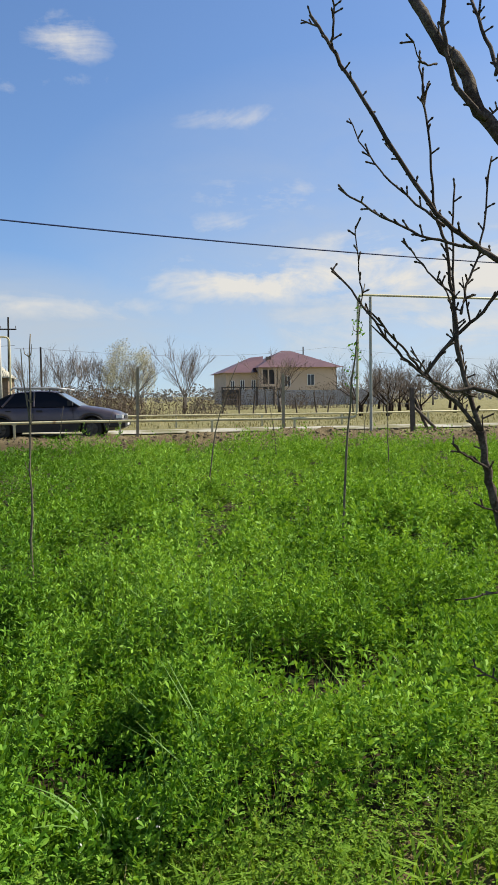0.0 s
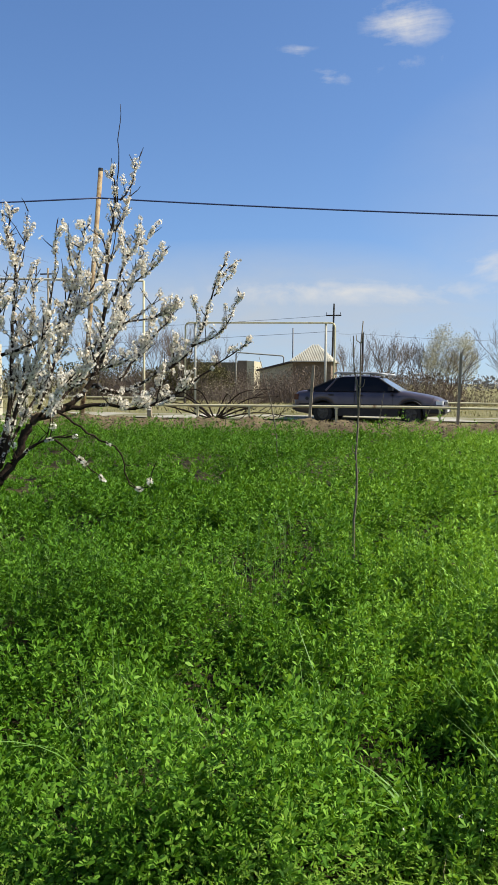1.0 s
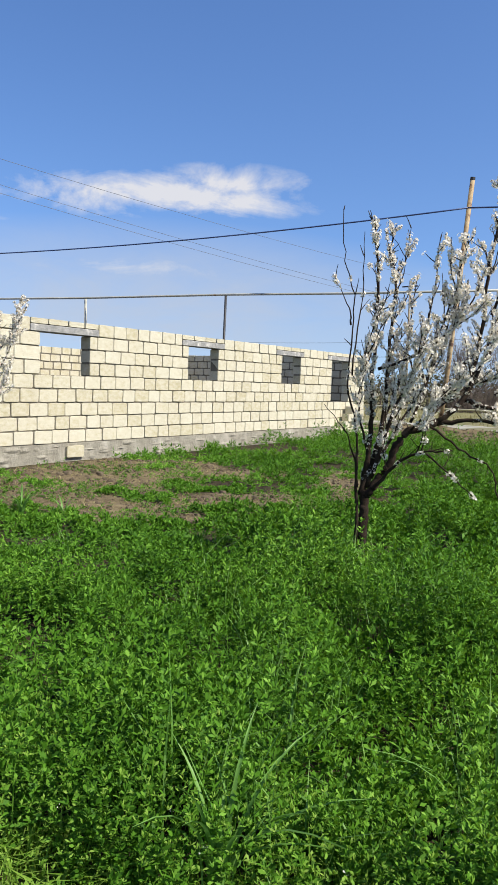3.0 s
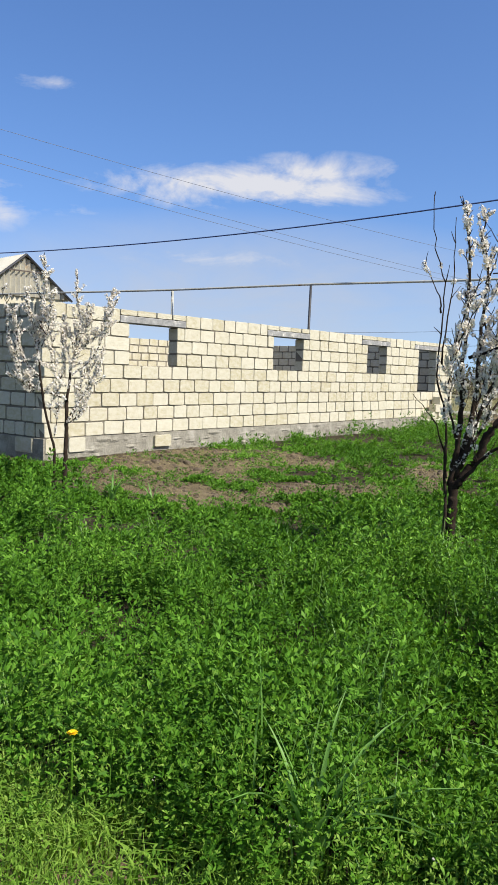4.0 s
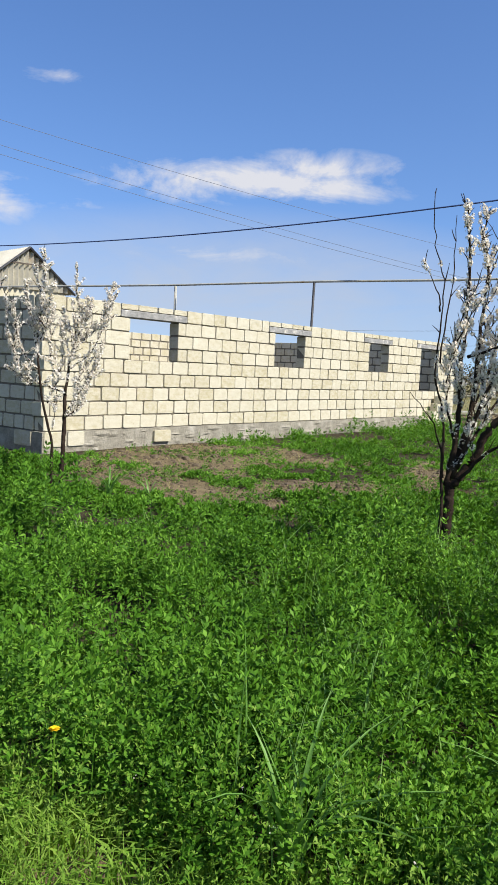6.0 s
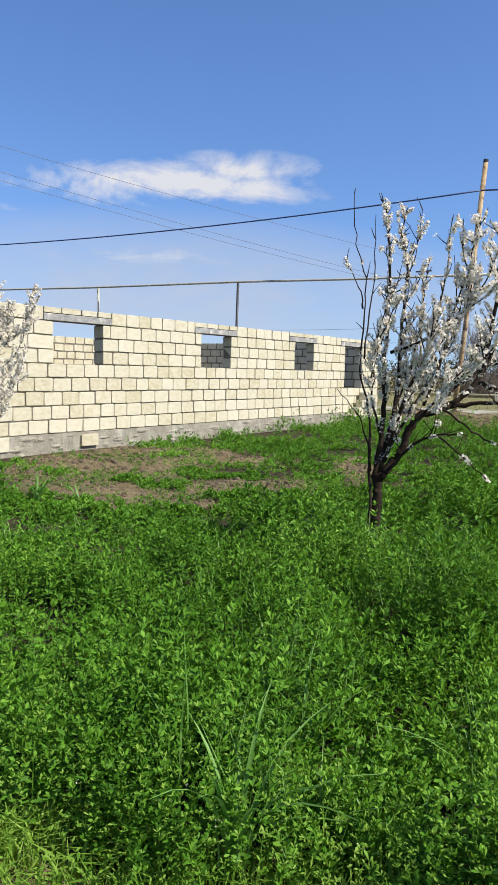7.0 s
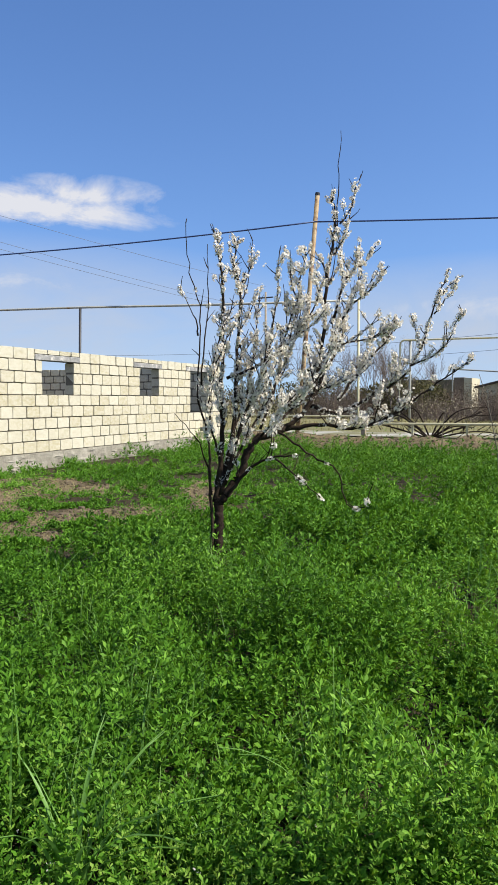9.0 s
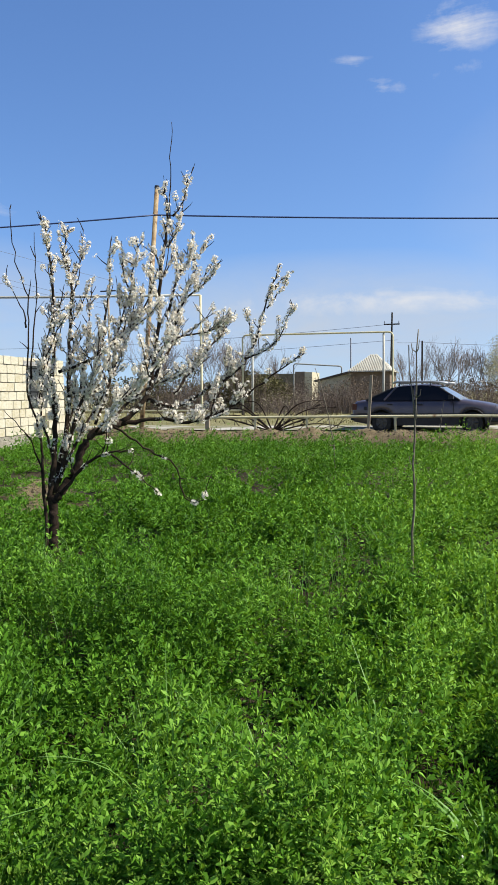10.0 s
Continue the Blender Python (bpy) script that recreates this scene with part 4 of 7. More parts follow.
        hl.box(4.20, 4.385, side * 0.60 - 0.18, side * 0.60 + 0.17, 0.575, 0.675)
        part("headlight", hl, M["lamp_glass"], car, "clear glass headlight")
        tl = Acc()
        tl.box(-0.012, 0.12, side * 0.68 - 0.13, side * 0.68 + 0.135, 0.66, 0.83)
        part("tail_light", tl, M["tail_red"], car, "red tail light")
    bp = Acc()
    bp.box(4.28, 4.47, -0.78, 0.78, 0.33, 0.50)
    bp.box(3.95, 4.30, -0.83, -0.76, 0.33, 0.50)
    bp.box(3.95, 4.30, 0.76, 0.83, 0.33, 0.50)
    o = part("front_bumper", bp, M["bumper"], car)
    o.modifiers.new("edge", "BEVEL").width = 0.02
    bp = Acc()
    bp.box(-0.08, 0.10, -0.79, 0.79, 0.36, 0.54)
    o = part("rear_bumper", bp, M["bumper"], car)
    o.modifiers.new("edge", "BEVEL").width = 0.02
    gr = Acc()
    gr.box(4.30, 4.41, -0.40, 0.40, 0.56, 0.64)
    part("grille", gr, M["bumper"], car)
    pl = Acc()
    pl.box(4.468, 4.478, -0.26, 0.26, 0.37, 0.47)
    part("number_plate", pl, M["plate"], car, "blank white plate")
    for cx in AX:
        for side in (-1, 1):
            wl = thing("wheel", "", "")
            wl.parent = car
            wl.matrix_basis = pose(cx, side * 0.73, RW)
            ty = Acc()
            n_ = 24
            prof_ = ((0.175, -0.085), (0.27, -0.095), (0.30, -0.07), (0.30, 0.07), (0.27, 0.095), (0.175, 0.085))
            for k in range(n_):
                an = 2 * math.pi * k / n_
                ty.v += [Vector((math.cos(an) * r_, y_, math.sin(an) * r_)) for r_, y_ in prof_]
            for k in range(n_):
                k2 = (k + 1) % n_
                for j in range(5):
                    ty.f.append((k * 6 + j, k * 6 + j + 1, k2 * 6 + j + 1, k2 * 6 + j))
            part("tyre", ty, M["tyre"], wl, smooth=True)
            fl_ = Acc()
            arc = [(cx + 0.385 * math.cos(radians(k_ * 15)), side * 0.835, 0.29 + 0.385 * math.sin(radians(k_ * 15))) for k_ in range(13)]
            fl_.tube(arc, 0.026, 0.026, 6)
            part("arch_trim", fl_, M["bumper"], car)
            ri = Acc()
            ri.tube([(0, -0.05, 0), (0, 0.05, 0)], 0.176, 0.176, 20)
            ri.tube([(0, side * 0.05, 0), (0, side * 0.075, 0)], 0.06, 0.05, 10)
            part("rim", ri, M["rim"], wl)
            for k in range(5):
                an = 2 * math.pi * k / 5
                sp = Acc()
                sp.tube([(math.cos(an) * 0.05, side * 0.058, math.sin(an) * 0.05), (math.cos(an) * 0.17, side * 0.062, math.sin(an) * 0.17)], 0.02, 0.026, 5)
                part("spoke", sp, M["rim"], wl)
    for cx in AX:
        ln_ = Acc()
        ln_.box(cx - 0.37, cx + 0.37, -0.62, 0.62, 0.20, 0.66)
        part("wheel_housing", ln_, M["tyre"], car)
    fc = Acc()
    fc.tube([(0.40, -0.822, 0.70), (0.40, -0.846, 0.70)], 0.06, 0.055, 14)
    part("fuel_flap", fc, M["bumper"], car)
    # roof rack
    for x in (1.38, 2.28):
        rk = Acc()
        rk.tube([(x, -0.66, 1.41), (x, 0.66, 1.41)], 0.018, 0.018, 6)
        rk.tube([(x, -0.64, 1.30), (x, -0.60, 1.41)], 0.02, 0.016, 6)
        rk.tube([(x, 0.64, 1.30), (x, 0.60, 1.41)], 0.02, 0.016, 6)
        part("rack_bar", rk, M["bumper"], car)
    for side in (-1, 1):
        rk = Acc()
        rk.tube([(1.18, side * 0.60, 1.40), (1.26, side * 0.60, 1.45), (2.35, side * 0.60, 1.44), (2.55, side * 0.60, 1.42), (2.78, side * 0.60, 1.385)], 0.03, 0.03, 8)
        part("rack_rail", rk, M["rack"], car, "pale metal roof rack rail", smooth=True)
    for y in (-0.3, 0, 0.3):
        rk = Acc()
        rk.box(1.3, 2.4, y - 0.03, y + 0.03, 1.425, 1.44)
        part("rack_slat", rk, M["rack"], car)
    ae = Acc()
    ae.tube([(2.95, -0.55, 0.94), (3.05, -0.56, 1.0)], 0.006, 0.004, 5)
    part("washer_jet", ae, M["bumper"], car)
    return car


hatchback((-1.98, 22.15, 0.03)).scale = (0.96, 1, 1)
# ---------------------------------------------------------------- far buildings


def wall_window(parent, x, y, z, w, h):
    """A window in a wall that faces -y."""
    fr_ = Acc()
    for x0, x1, z0, z1 in ((x - w / 2, x + w / 2, z, z + 0.07), (x - w / 2, x + w / 2, z + h - 0.07, z + h), (x - w / 2, x - w / 2 + 0.07, z + 0.07, z + h - 0.07), (x + w / 2 - 0.07, x + w / 2, z + 0.07, z + h - 0.07), (x - 0.035, x + 0.035, z + 0.07, z + h - 0.07)):
        fr_.box(x0, x1, y - 0.08, y + 0.02, z0, z1)
    win = part("window", fr_, M["white_paint"], parent, "white framed window")
    g_ = Acc()
    g_.box(x - w / 2 + 0.07, x + w / 2 - 0.07, y - 0.03, y - 0.02, z + 0.07, z + h - 0.07)
    part("pane", g_, M["glass"], win)


house = thing("house", "two-level peach house with dark red metal hip roof", "house", (0, 0, 0))
a = Acc()
a.box(19.2, 23.6, 105, 116, -0.5, 4.5)
a.box(23.6, 34.8, 103.5, 118, -0.5, 5.1)
part("wall", a, M["stucco"], house)
a = Acc()
e0 = [(23.2, 102.7, 5.05), (35.6, 102.7, 5.05), (35.6, 118.8, 5.05), (23.2, 118.8, 5.05)]
r0_, r1_ = (28.4, 110, 7.75), (29.7, 110, 7.75)
a.poly([e0[0], e0[1], r1_, r0_])
a.poly([e0[1], e0[2], r1_])
a.poly([e0[2], e0[3], r0_, r1_])
a.poly([e0[3], e0[0], r0_])
a.poly(list(reversed(e0)))
rf_ = part("roof", a, M["roof_red"], house)
a = Acc()
e1 = [(18.6, 104.2, 4.4), (24.2, 104.2, 4.4), (24.2, 116.8, 4.4), (18.6, 116.8, 4.4)]
w0_, w1_ = (23.6, 110, 6.75), (25.6, 110, 6.95)
a.poly([e1[0], e1[1], w1_, w0_])
a.poly([e1[3], e1[0], w0_])
a.poly([e1[2], e1[3], w0_, w1_])
a.poly([e1[1], e1[2], w1_])
part("roof", a, M["roof_red"], house)
for nm, x, y, w, z0, z1 in (("chimney", 25.6, 106, 0.34, 5.0, 6.7), ("vent_pipe", 31.2, 108, 0.07, 6.0, 8.2), ("chimney", 33.4, 107, 0.18, 5.4, 6.3)):
    a = Acc()
    a.box(x - w, x + w, y, y + 2 * w, z0, z1)
    part(nm, a, M["brown_wall"], rf_)
# flat dark sheet on the wall, in place of the recess's shade
a = Acc()
a.box(23.9, 25.75, 103.32, 103.46, 0.5, 4.7)
part("veranda", a, M["dark_metal"], house, "flat dark sheet standing for deep porch shade")
for x in (23.9, 24.8, 25.75):
    a = Acc()
    a.box(x - 0.09, x + 0.09, 102.9, 103.1, -0.3, 4.85)
    part("veranda_post", a, M["stucco"], house)
a = Acc()
a.box(23.7, 25.95, 102.8, 103.5, 2.35, 2.75)
part("balcony_front", a, M["stucco"], house)
for x, y, z, w, h in ((20.1, 104.95, 2.0, 0.55, 1.3), (21.5, 104.95, 2.0, 0.6, 1.4), (23.1, 104.95, 2.0, 0.6, 1.4), (27.6, 103.45, 2.4, 0.9, 1.5), (31.0, 103.45, 2.5, 1.05, 1.6)):
    wall_window(house, x, y, z, w, h)
a = Acc()
a.box(26.2, 27.0, 103.38, 103.5, 0.2, 2.2)
part("door", a, M["wood"], house)

yard = thing("yard_wall", "low grey yard wall with dark sheet gates before the house", "wall", (0, 0, 0))
a = Acc()
a.box(22.0, 36, 86, 86.25, -0.3, 1.75)
part("wall", a, M["grey_wall"], yard)
for x in (15.6, 17.6, 19.6):
    a = Acc()
    a.box(x, x + 1.9, 86.05, 86.12, 0.1, 1.9)
    a.box(x + 1.9, x + 2.0, 86, 86.2, -0.2, 2.0)
    part("gate_panel", a, M["grey_wall"] if x > 15.7 else M["dark_metal"], yard)
a = Acc()
for x in (15.5, 17.6, 19.55, 21.6):
    a.box(x - 0.06, x + 0.06, 85.60, 86.1, -0.2, 2.2)
a.box(15.5, 21.6, 85.98, 86.06, 2.1, 2.2)
part("gate_frame", a, M["dark_metal"], yard)

hut = thing("shed", "low brown shed with pale corrugated hip roof", "shed", (0, 0, 0))
a = Acc()
a.box(-6.65, -4.1, 50, 54, -0.2, 2.6)
part("wall", a, M["brown_wall"], hut)
a = Acc()
a.poly([(-6.85, 49.6, 2.53), (-3.9, 49.6, 2.53), (-5.15, 52, 3.72), (-5.6, 52, 3.72)])
a.poly([(-3.9, 49.6, 2.53), (-3.9, 54.4, 2.53), (-5.15, 52, 3.72)])
a.poly([(-6.85, 54.4, 2.53), (-6.85, 49.6, 2.53), (-5.6, 52, 3.72)])
a.poly([(-3.9, 54.4, 2.53), (-6.85, 54.4, 2.53), (-5.6, 52, 3.72), (-5.15, 52, 3.72)])
tin = part("roof", a, M["roof_tin"], hut)
# upright ribs on the front slope, cut off by the hips
for k in range(26):
    x0 = -6.85 + 2.95 * (k + 0.5) / 26
    x1 = x0 + 2.95 * 0.5 / 26
    low, high = [], []
    for x in (x0, x1):
        u = max(0.02, min(1.0, (x + 6.85) / 1.25, (-3.9 - x) / 1.25))
        low.append((x, 49.6, 2.53))
        high.append((x, 49.6 + 2.4 * u, 2.53 + 1.19 * u))
    up = [[(x, y, z + 0.08) for x, y, z in row] for row in (low, high)]
    a = Acc()
    a.poly([up[0][0], up[0][1], up[1][1], up[1][0]])
    a.poly([low[0], low[1], up[0][1], up[0][0]])
    a.poly([low[0], up[0][0], up[1][0], high[0]])
    a.poly([low[1], high[1], up[1][1], up[0][1]])
    part("rib", a, M["roof_tin"], tin)
lean = thing("lean_to", "long pale lean-to wall with dark sloping roof edge", "shed", (0, 0, 0))
a = Acc()
a.prism([(-9.0, -0.2), (-6.72, -0.2), (-6.72, 2.5), (-9.0, 1.95)], 50.5, 53)
part("wall", a, M["stone_far"], lean)
a = Acc()
a.prism([(-9.2, 1.92), (-6.72, 2.52), (-6.72, 2.64), (-9.2, 2.03)], 50.3, 53.2)
part("roof", a, M["wood"], lean)
store = thing("outbuilding", "small flat-roofed beige block outbuilding", "outbuilding", (0, 0, 0))
a = Acc()
a.box(-12.75, -11.95, 60, 63, -0.2, 2.9)
part("wall", a, M["brown_wall"], store)
a = Acc()
a.box(-11.95, -11.35, 59.9, 63, -0.2, 2.85)
part("side_wall", a, M["stone_far"], store)
a = Acc()
a.box(-18.6, -12.9, 60, 64, -0.2, 2.75)
M["olive_wall"] = surface("olive_plaster", (0.10, 0.09, 0.055), (0.14, 0.125, 0.08), (0.19, 0.17, 0.11), 1.2, 18, 0.9, 0.2)
solo("outbuilding", a, M["olive_wall"], "long low drab outbuilding behind scrub", "outbuilding")

barn = thing("house", "house with weathered corrugated sheet gable roof behind the new walls", "house", (-26.8, 0, 0))
a = Acc()
a.box(-9, 0, 14.1, 18.1, -0.2, 4.05)
part("wall", a, M["stone_far"], barn)
a = Acc()
n = 17
for k in range(n):
    y0, y1 = 14.0 + 4.25 * k / n, 14.0 + 4.25 * (k + 1) / n
    ym = (y0 + y1) / 2

    def gz(y):
        return 4.08 + 1.47 * (1 - abs(y - 16.15) / 2.15)
    a.poly([(0.03, y0, 4.0), (0.19, ym, 4.0), (0.19, ym, max(4.02, gz(ym))), (0.03, y0, max(4.01, gz(y0)))])
    a.poly([(0.19, ym, 4.0), (0.03, y1, 4.0), (0.03, y1, max(4.01, gz(y1))), (0.19, ym, max(4.02, gz(ym)))])
part("gable", a, M["roof_tin"], barn, "ribbed beige sheet gable")
for nm, ya, yb in (("roof", 13.75, 16.15), ("roof", 18.5, 16.15)):
    a = Acc()
    n = 56
    for k in range(n):
        x0, x1 = 0.22 - 9.6 * k / n, 0.22 - 9.6 * (k + 0.5) / n
        x2 = 0.22 - 9.6 * (k + 1) / n
        for xa, xb, d0, d1 in ((x0, x1, 0, 0.05), (x1, x2, 0.05, 0)):
            a.poly([(xa, ya, 3.95 + d0), (xb, ya, 3.95 + d1), (xb, yb, 5.60 + d1), (xa, yb, 5.60 + d0)])
    part(nm, a, M["roof_tin"], barn)
a = Acc()
a.tube([(0.25, 13.75, 3.95), (0.25, 16.15, 5.60)], 0.05, 0.05, 5)
a.tube([(0.25, 18.5, 3.95), (0.25, 16.15, 5.60)], 0.05, 0.05, 5)
part("barge_board", a, M["dark_metal"], barn)
a = Acc()
a.box(0.195, 0.225, 15.2, 17.1, 4.93, 4.98)
part("batten", a, M["wood"], barn)

barn.matrix_basis = pose(-26.8, 0.51, 0) @ Matrix.Diagonal((1, 0.885, 1.01, 1))

# ---------------------------------------------------------------- bare trees and scrub in the distance


def bare_tree(name, label, h, spread, seed, mat, trunk_r=0.09, forks=4, fine=True, group=""):
    """A leafless orchard tree: trunk, limbs, branches and twigs."""
    r = random.Random(seed)
    tr = thing(name, label, "tree", group=group)
    t_, l_, w_ = Acc(), Acc(), Acc()
    fork = Vector((r.uniform(-0.1, 0.1), r.uniform(-0.1, 0.1), h * r.uniform(0.14, 0.24)))
    t_.tube([(0, 0, -0.2), fork * 0.5, fork], trunk_r * 1.2, trunk_r * 0.9, 7)

    def grow(p, d, length, rad, level):
        n_ = 5 if level < 3 else 3
        pts = [p]
        for i in range(n_):
            d = (d + Vector((r.uniform(-1, 1), r.uniform(-1, 1), r.uniform(-0.5, 0.9))) * 0.16).normalized()
            pts.append(pts[-1] + d * length / n_)
        acc = l_ if level < 2 else w_
        acc.tube(pts, rad, max(rad * 0.4, 0.004), 5 if level < 2 else 3, cap=False)
        if level >= (4 if fine else 3):
            return
        for k in range(r.choice((4, 5)) if level < 3 else r.choice((3, 4))):
            f_ = r.uniform(0.3, 1.0)
            q = pts[min(n_, int(f_ * n_) )]
            ang = r.uniform(0, 6.28)
            nd = (d * 0.75 + Vector((math.cos(ang), math.sin(ang), r.uniform(0.0, 0.7))) * spread * 0.75).normalized()
            grow(q, nd, length * r.uniform(0.45, 0.7), max(rad * 0.48, 0.0035), level + 1)

    for k in range(forks):
        an = 6.28 * k / forks + r.uniform(-0.4, 0.4)
        grow(fork, Vector((math.cos(an) * spread, math.sin(an) * spread, 0.85)).normalized(), h * r.uniform(0.42, 0.58), trunk_r * 0.33, 1)
    part("trunk", t_, mat, tr, smooth=True)
    part("bough", l_, mat, tr)
    tagged(part("brushwood", w_, M["twig"], tr), kind="stuff")
    return tr


protos = [bare_tree("orchard_tree", "bare dark orchard tree in dry grass", 3.6, 0.95, 40 + i, M["bark"], 0.10, 4 + i % 2, group="bare orchard trees") for i in range(3)]
spots = [(14.8, 37), (17.2, 39), (15.9, 36), (17.3, 44), (18.6, 38), (20.5, 47), (21.5, 40), (24, 44), (26.5, 50), (19.6, 43.5), (22.5, 49), (29, 48), (25.5, 41), (28, 54), (23, 56), (27, 60)]
for i, (x, y) in enumerate(spots):
    o = protos[i] if i < 3 else copy_thing(protos[i % 3], Matrix())
    s_ = 0.85 + 0.35 * rnd.random()
    o.matrix_basis = pose(x, y, 0, 0, 0, rnd.uniform(0, 360)) @ Matrix.Diagonal((s_, s_, s_ * rnd.uniform(0.9, 1.1), 1))
tall = bare_tree("poplar_tree", "tall slender leafless tree with upright branches", 5.2, 0.42, 61, M["bark_grey"], 0.075, 5, group="tall bare trees")
for i, (x, y, s_) in enumerate(((7.1, 50, 1.0), (0.2, 52, 0.92), (-0.9, 58, 0.95), (2.2, 60, 1.0), (-12.8, 44, 0.95), (-10.5, 38, 0.8), (-15.2, 47, 1.05), (-17.5, 43, 0.95), (-1.9, 47, 0.75), (-20.5, 50, 1.1), (34, 70, 1.1), (5.2, 66, 0.95), (-3.3, 52, 0.85), (1.4, 47, 0.8), (3.4, 56, 0.9), (-1.2, 64, 1.1), (8.6, 62, 0.9), (-16.4, 46, 1.0), (-18.9, 47, 0.9), (-14.2, 49, 1.05), (-11.6, 50, 0.85))):
    o = tall if i == 0 else copy_thing(tall, Matrix())
    o.matrix_basis = pose(x, y, 0, 0, 0, 47 * i) @ Matrix.Diagonal((s_ * (1.25 if i == 0 else 1), s_ * (1.25 if i == 0 else 1), s_, 1))
# tree in front of the far house
o = copy_thing(tall, pose(13.6, 50, 0, 0, 0, 20) @ Matrix.Diagonal((1.15, 1.15, 0.85, 1)))

# pale tree in bud by the road
bud = bare_tree("budding_tree", "rounded tree misted with pale buds behind the road", 4.6, 0.8, 77, M["bark_grey"], 0.11, 5)
bud.matrix_basis = pose(3.35, 46, 0, 0, 0, 30)
rb = np.random.default_rng(5)
nb_ = 24000
th_, ph_ = rb.uniform(0, 6.283, nb_), np.arccos(rb.uniform(-0.75, 1, nb_))
rad_ = rb.uniform(0.35, 1.0, nb_) ** 0.6
lob = 0.78 + 0.34 * fbm(th_ * 1.9 + 10, ph_ * 2.3 + 4, 21, 3)
cx_ = np.cos(th_) * np.sin(ph_) * rad_ * lob * 1.85
cy_ = np.sin(th_) * np.sin(ph_) * rad_ * lob * 1.6
cz_ = 2.75 + np.cos(ph_) * rad_ * lob * 2.0
keep = fbm(cx_ * 1.7 + 40, cz_ * 1.7 + cy_ * 1.1 + 9, 13, 3) > 0.43
C_ = np.stack([cx_, cy_, cz_], -1)[keep]


def flecks(C, size, seed, flat=0.5):
    """Small tilted four-cornered flecks round the given points."""
    r = np.random.default_rng(seed)
    n_ = len(C)
    d_ = r.normal(size=(n_, 3))
    d_ /= np.linalg.norm(d_, axis=1, keepdims=True)
    e_ = np.cross(d_, r.normal(size=(n_, 3)))
    e_ /= np.linalg.norm(e_, axis=1, keepdims=True)
    s_ = size * r.uniform(0.6, 1.3, (n_, 1))
    return np.stack([C - d_ * s_, C + e_ * s_ * flat, C + d_ * s_, C - e_ * s_ * flat], 1)


tagged(part("bud_mist", bulk_mesh("bud_mist", flecks(C_, 0.034, 3), 4, M["pale_leaf"]), None, bud), kind="stuff")


def scrub(label, x, y, w, d, h, n, mat, seed, size=0.1):
    """A thicket: upright twigs with small flecks, rough in outline."""
    r = random.Random(seed)
    t_ = thing("thicket", label, "bush", (x, y, 0), group="roadside thickets")
    a_ = Acc()
    for i in range(n):
        px, py = r.uniform(-w, w), r.uniform(-d, d)
        hh = h * (0.45 + 0.55 * r.random()) * (1 - 0.45 * abs(px / w) ** 3)
        q = Vector((px, py, -0.1))
        dr = Vector((r.uniform(-0.35, 0.35), r.uniform(-0.35, 0.35), 1)).normalized()
        pts = [q]
        for k in range(4):
            dr = (dr + Vector((r.uniform(-0.25, 0.25), r.uniform(-0.25, 0.25), 0))).normalized()
            pts.append(pts[-1] + dr * hh / 4)
        a_.tube(pts, 0.018, 0.005, 3, cap=False)
        for k in range(3):
            p = pts[r.randrange(1, 5)]
            e = p + Vector((r.uniform(-0.5, 0.5), r.uniform(-0.5, 0.5), r.uniform(0.1, 0.5))) * hh * 0.3
            a_.tube([p, e], 0.009, 0.004, 3, cap=False)
    tagged(part("brushwood", a_, M["twig"], t_), kind="stuff")
    rr = np.random.default_rng(seed)
    m_ = n * 9
    px = rr.uniform(-w, w, m_)
    pz = rr.uniform(0.02, 1, m_) ** 0.8 * h * (0.5 + 0.5 * fbm(px * 1.1 + seed, px * 0, seed, 3)) * (1 - 0.5 * np.abs(px / w) ** 3) * 1.25
    P_ = np.stack([px, rr.uniform(-d, d, m_), pz], -1)
    tagged(part("leaves", bulk_mesh("leaves", flecks(P_, size, seed + 1), 4, mat), None, t_), kind="stuff")
    return t_


M["red_scrub"] = leaf("reddish_scrub", (0.06, 0.042, 0.027), (0.115, 0.084, 0.055), (0.20, 0.155, 0.105), 0.15, 0.9, 0.05)
scrub("reddish brown leafless thicket behind the road", 0.8, 43, 2.6, 1.2, 2.1, 210, M["red_scrub"], 31, 0.06)
scrub("brown leafless thicket beside the far shed", -3.4, 44, 2.0, 1.2, 2.3, 160, M["red_scrub"], 32, 0.05)
scrub("dense olive-brown thicket by the gateway", -13.0, 46, 3.0, 1.5, 2.6, 300, M["hedge"], 33, 0.12)
scrub("tangled brown brambles in front of the shed", -7.6, 42, 2.2, 1.3, 1.7, 200, M["red_scrub"], 34, 0.04)
scrub("brown leafless thicket in the orchard", 14, 62, 5.0, 1.5, 2.1, 220, M["red_scrub"], 35, 0.06)
scrub("brown leafless thicket in the orchard", 24, 64, 6.0, 1.5, 2.4, 260, M["red_scrub"], 36, 0.06)
scrub("olive-brown thicket at the road bend", -17.2, 45, 2.6, 1.4, 2.9, 300, M["hedge"], 58, 0.07)
scrub("brown leafless thicket at the road bend", -15.2, 42, 2.0, 1.2, 2.2, 240, M["red_scrub"], 59, 0.04)
scrub("olive scrub at the road bend", -21, 44, 4.0, 1.6, 2.4, 220, M["hedge"], 37, 0.1)
scrub("brown leafless hedge across the road", 5.5, 41, 2.8, 1.0, 1.3, 150, M["red_scrub"], 51, 0.05)
scrub("dark tangled hedge behind the road", 0.6, 39, 3.2, 0.9, 1.9, 260, M["red_scrub"], 52, 0.05)
scrub("tangled brown brambles in front of the shed", -5.2, 40, 2.0, 0.9, 2.0, 220, M["red_scrub"], 53, 0.04)
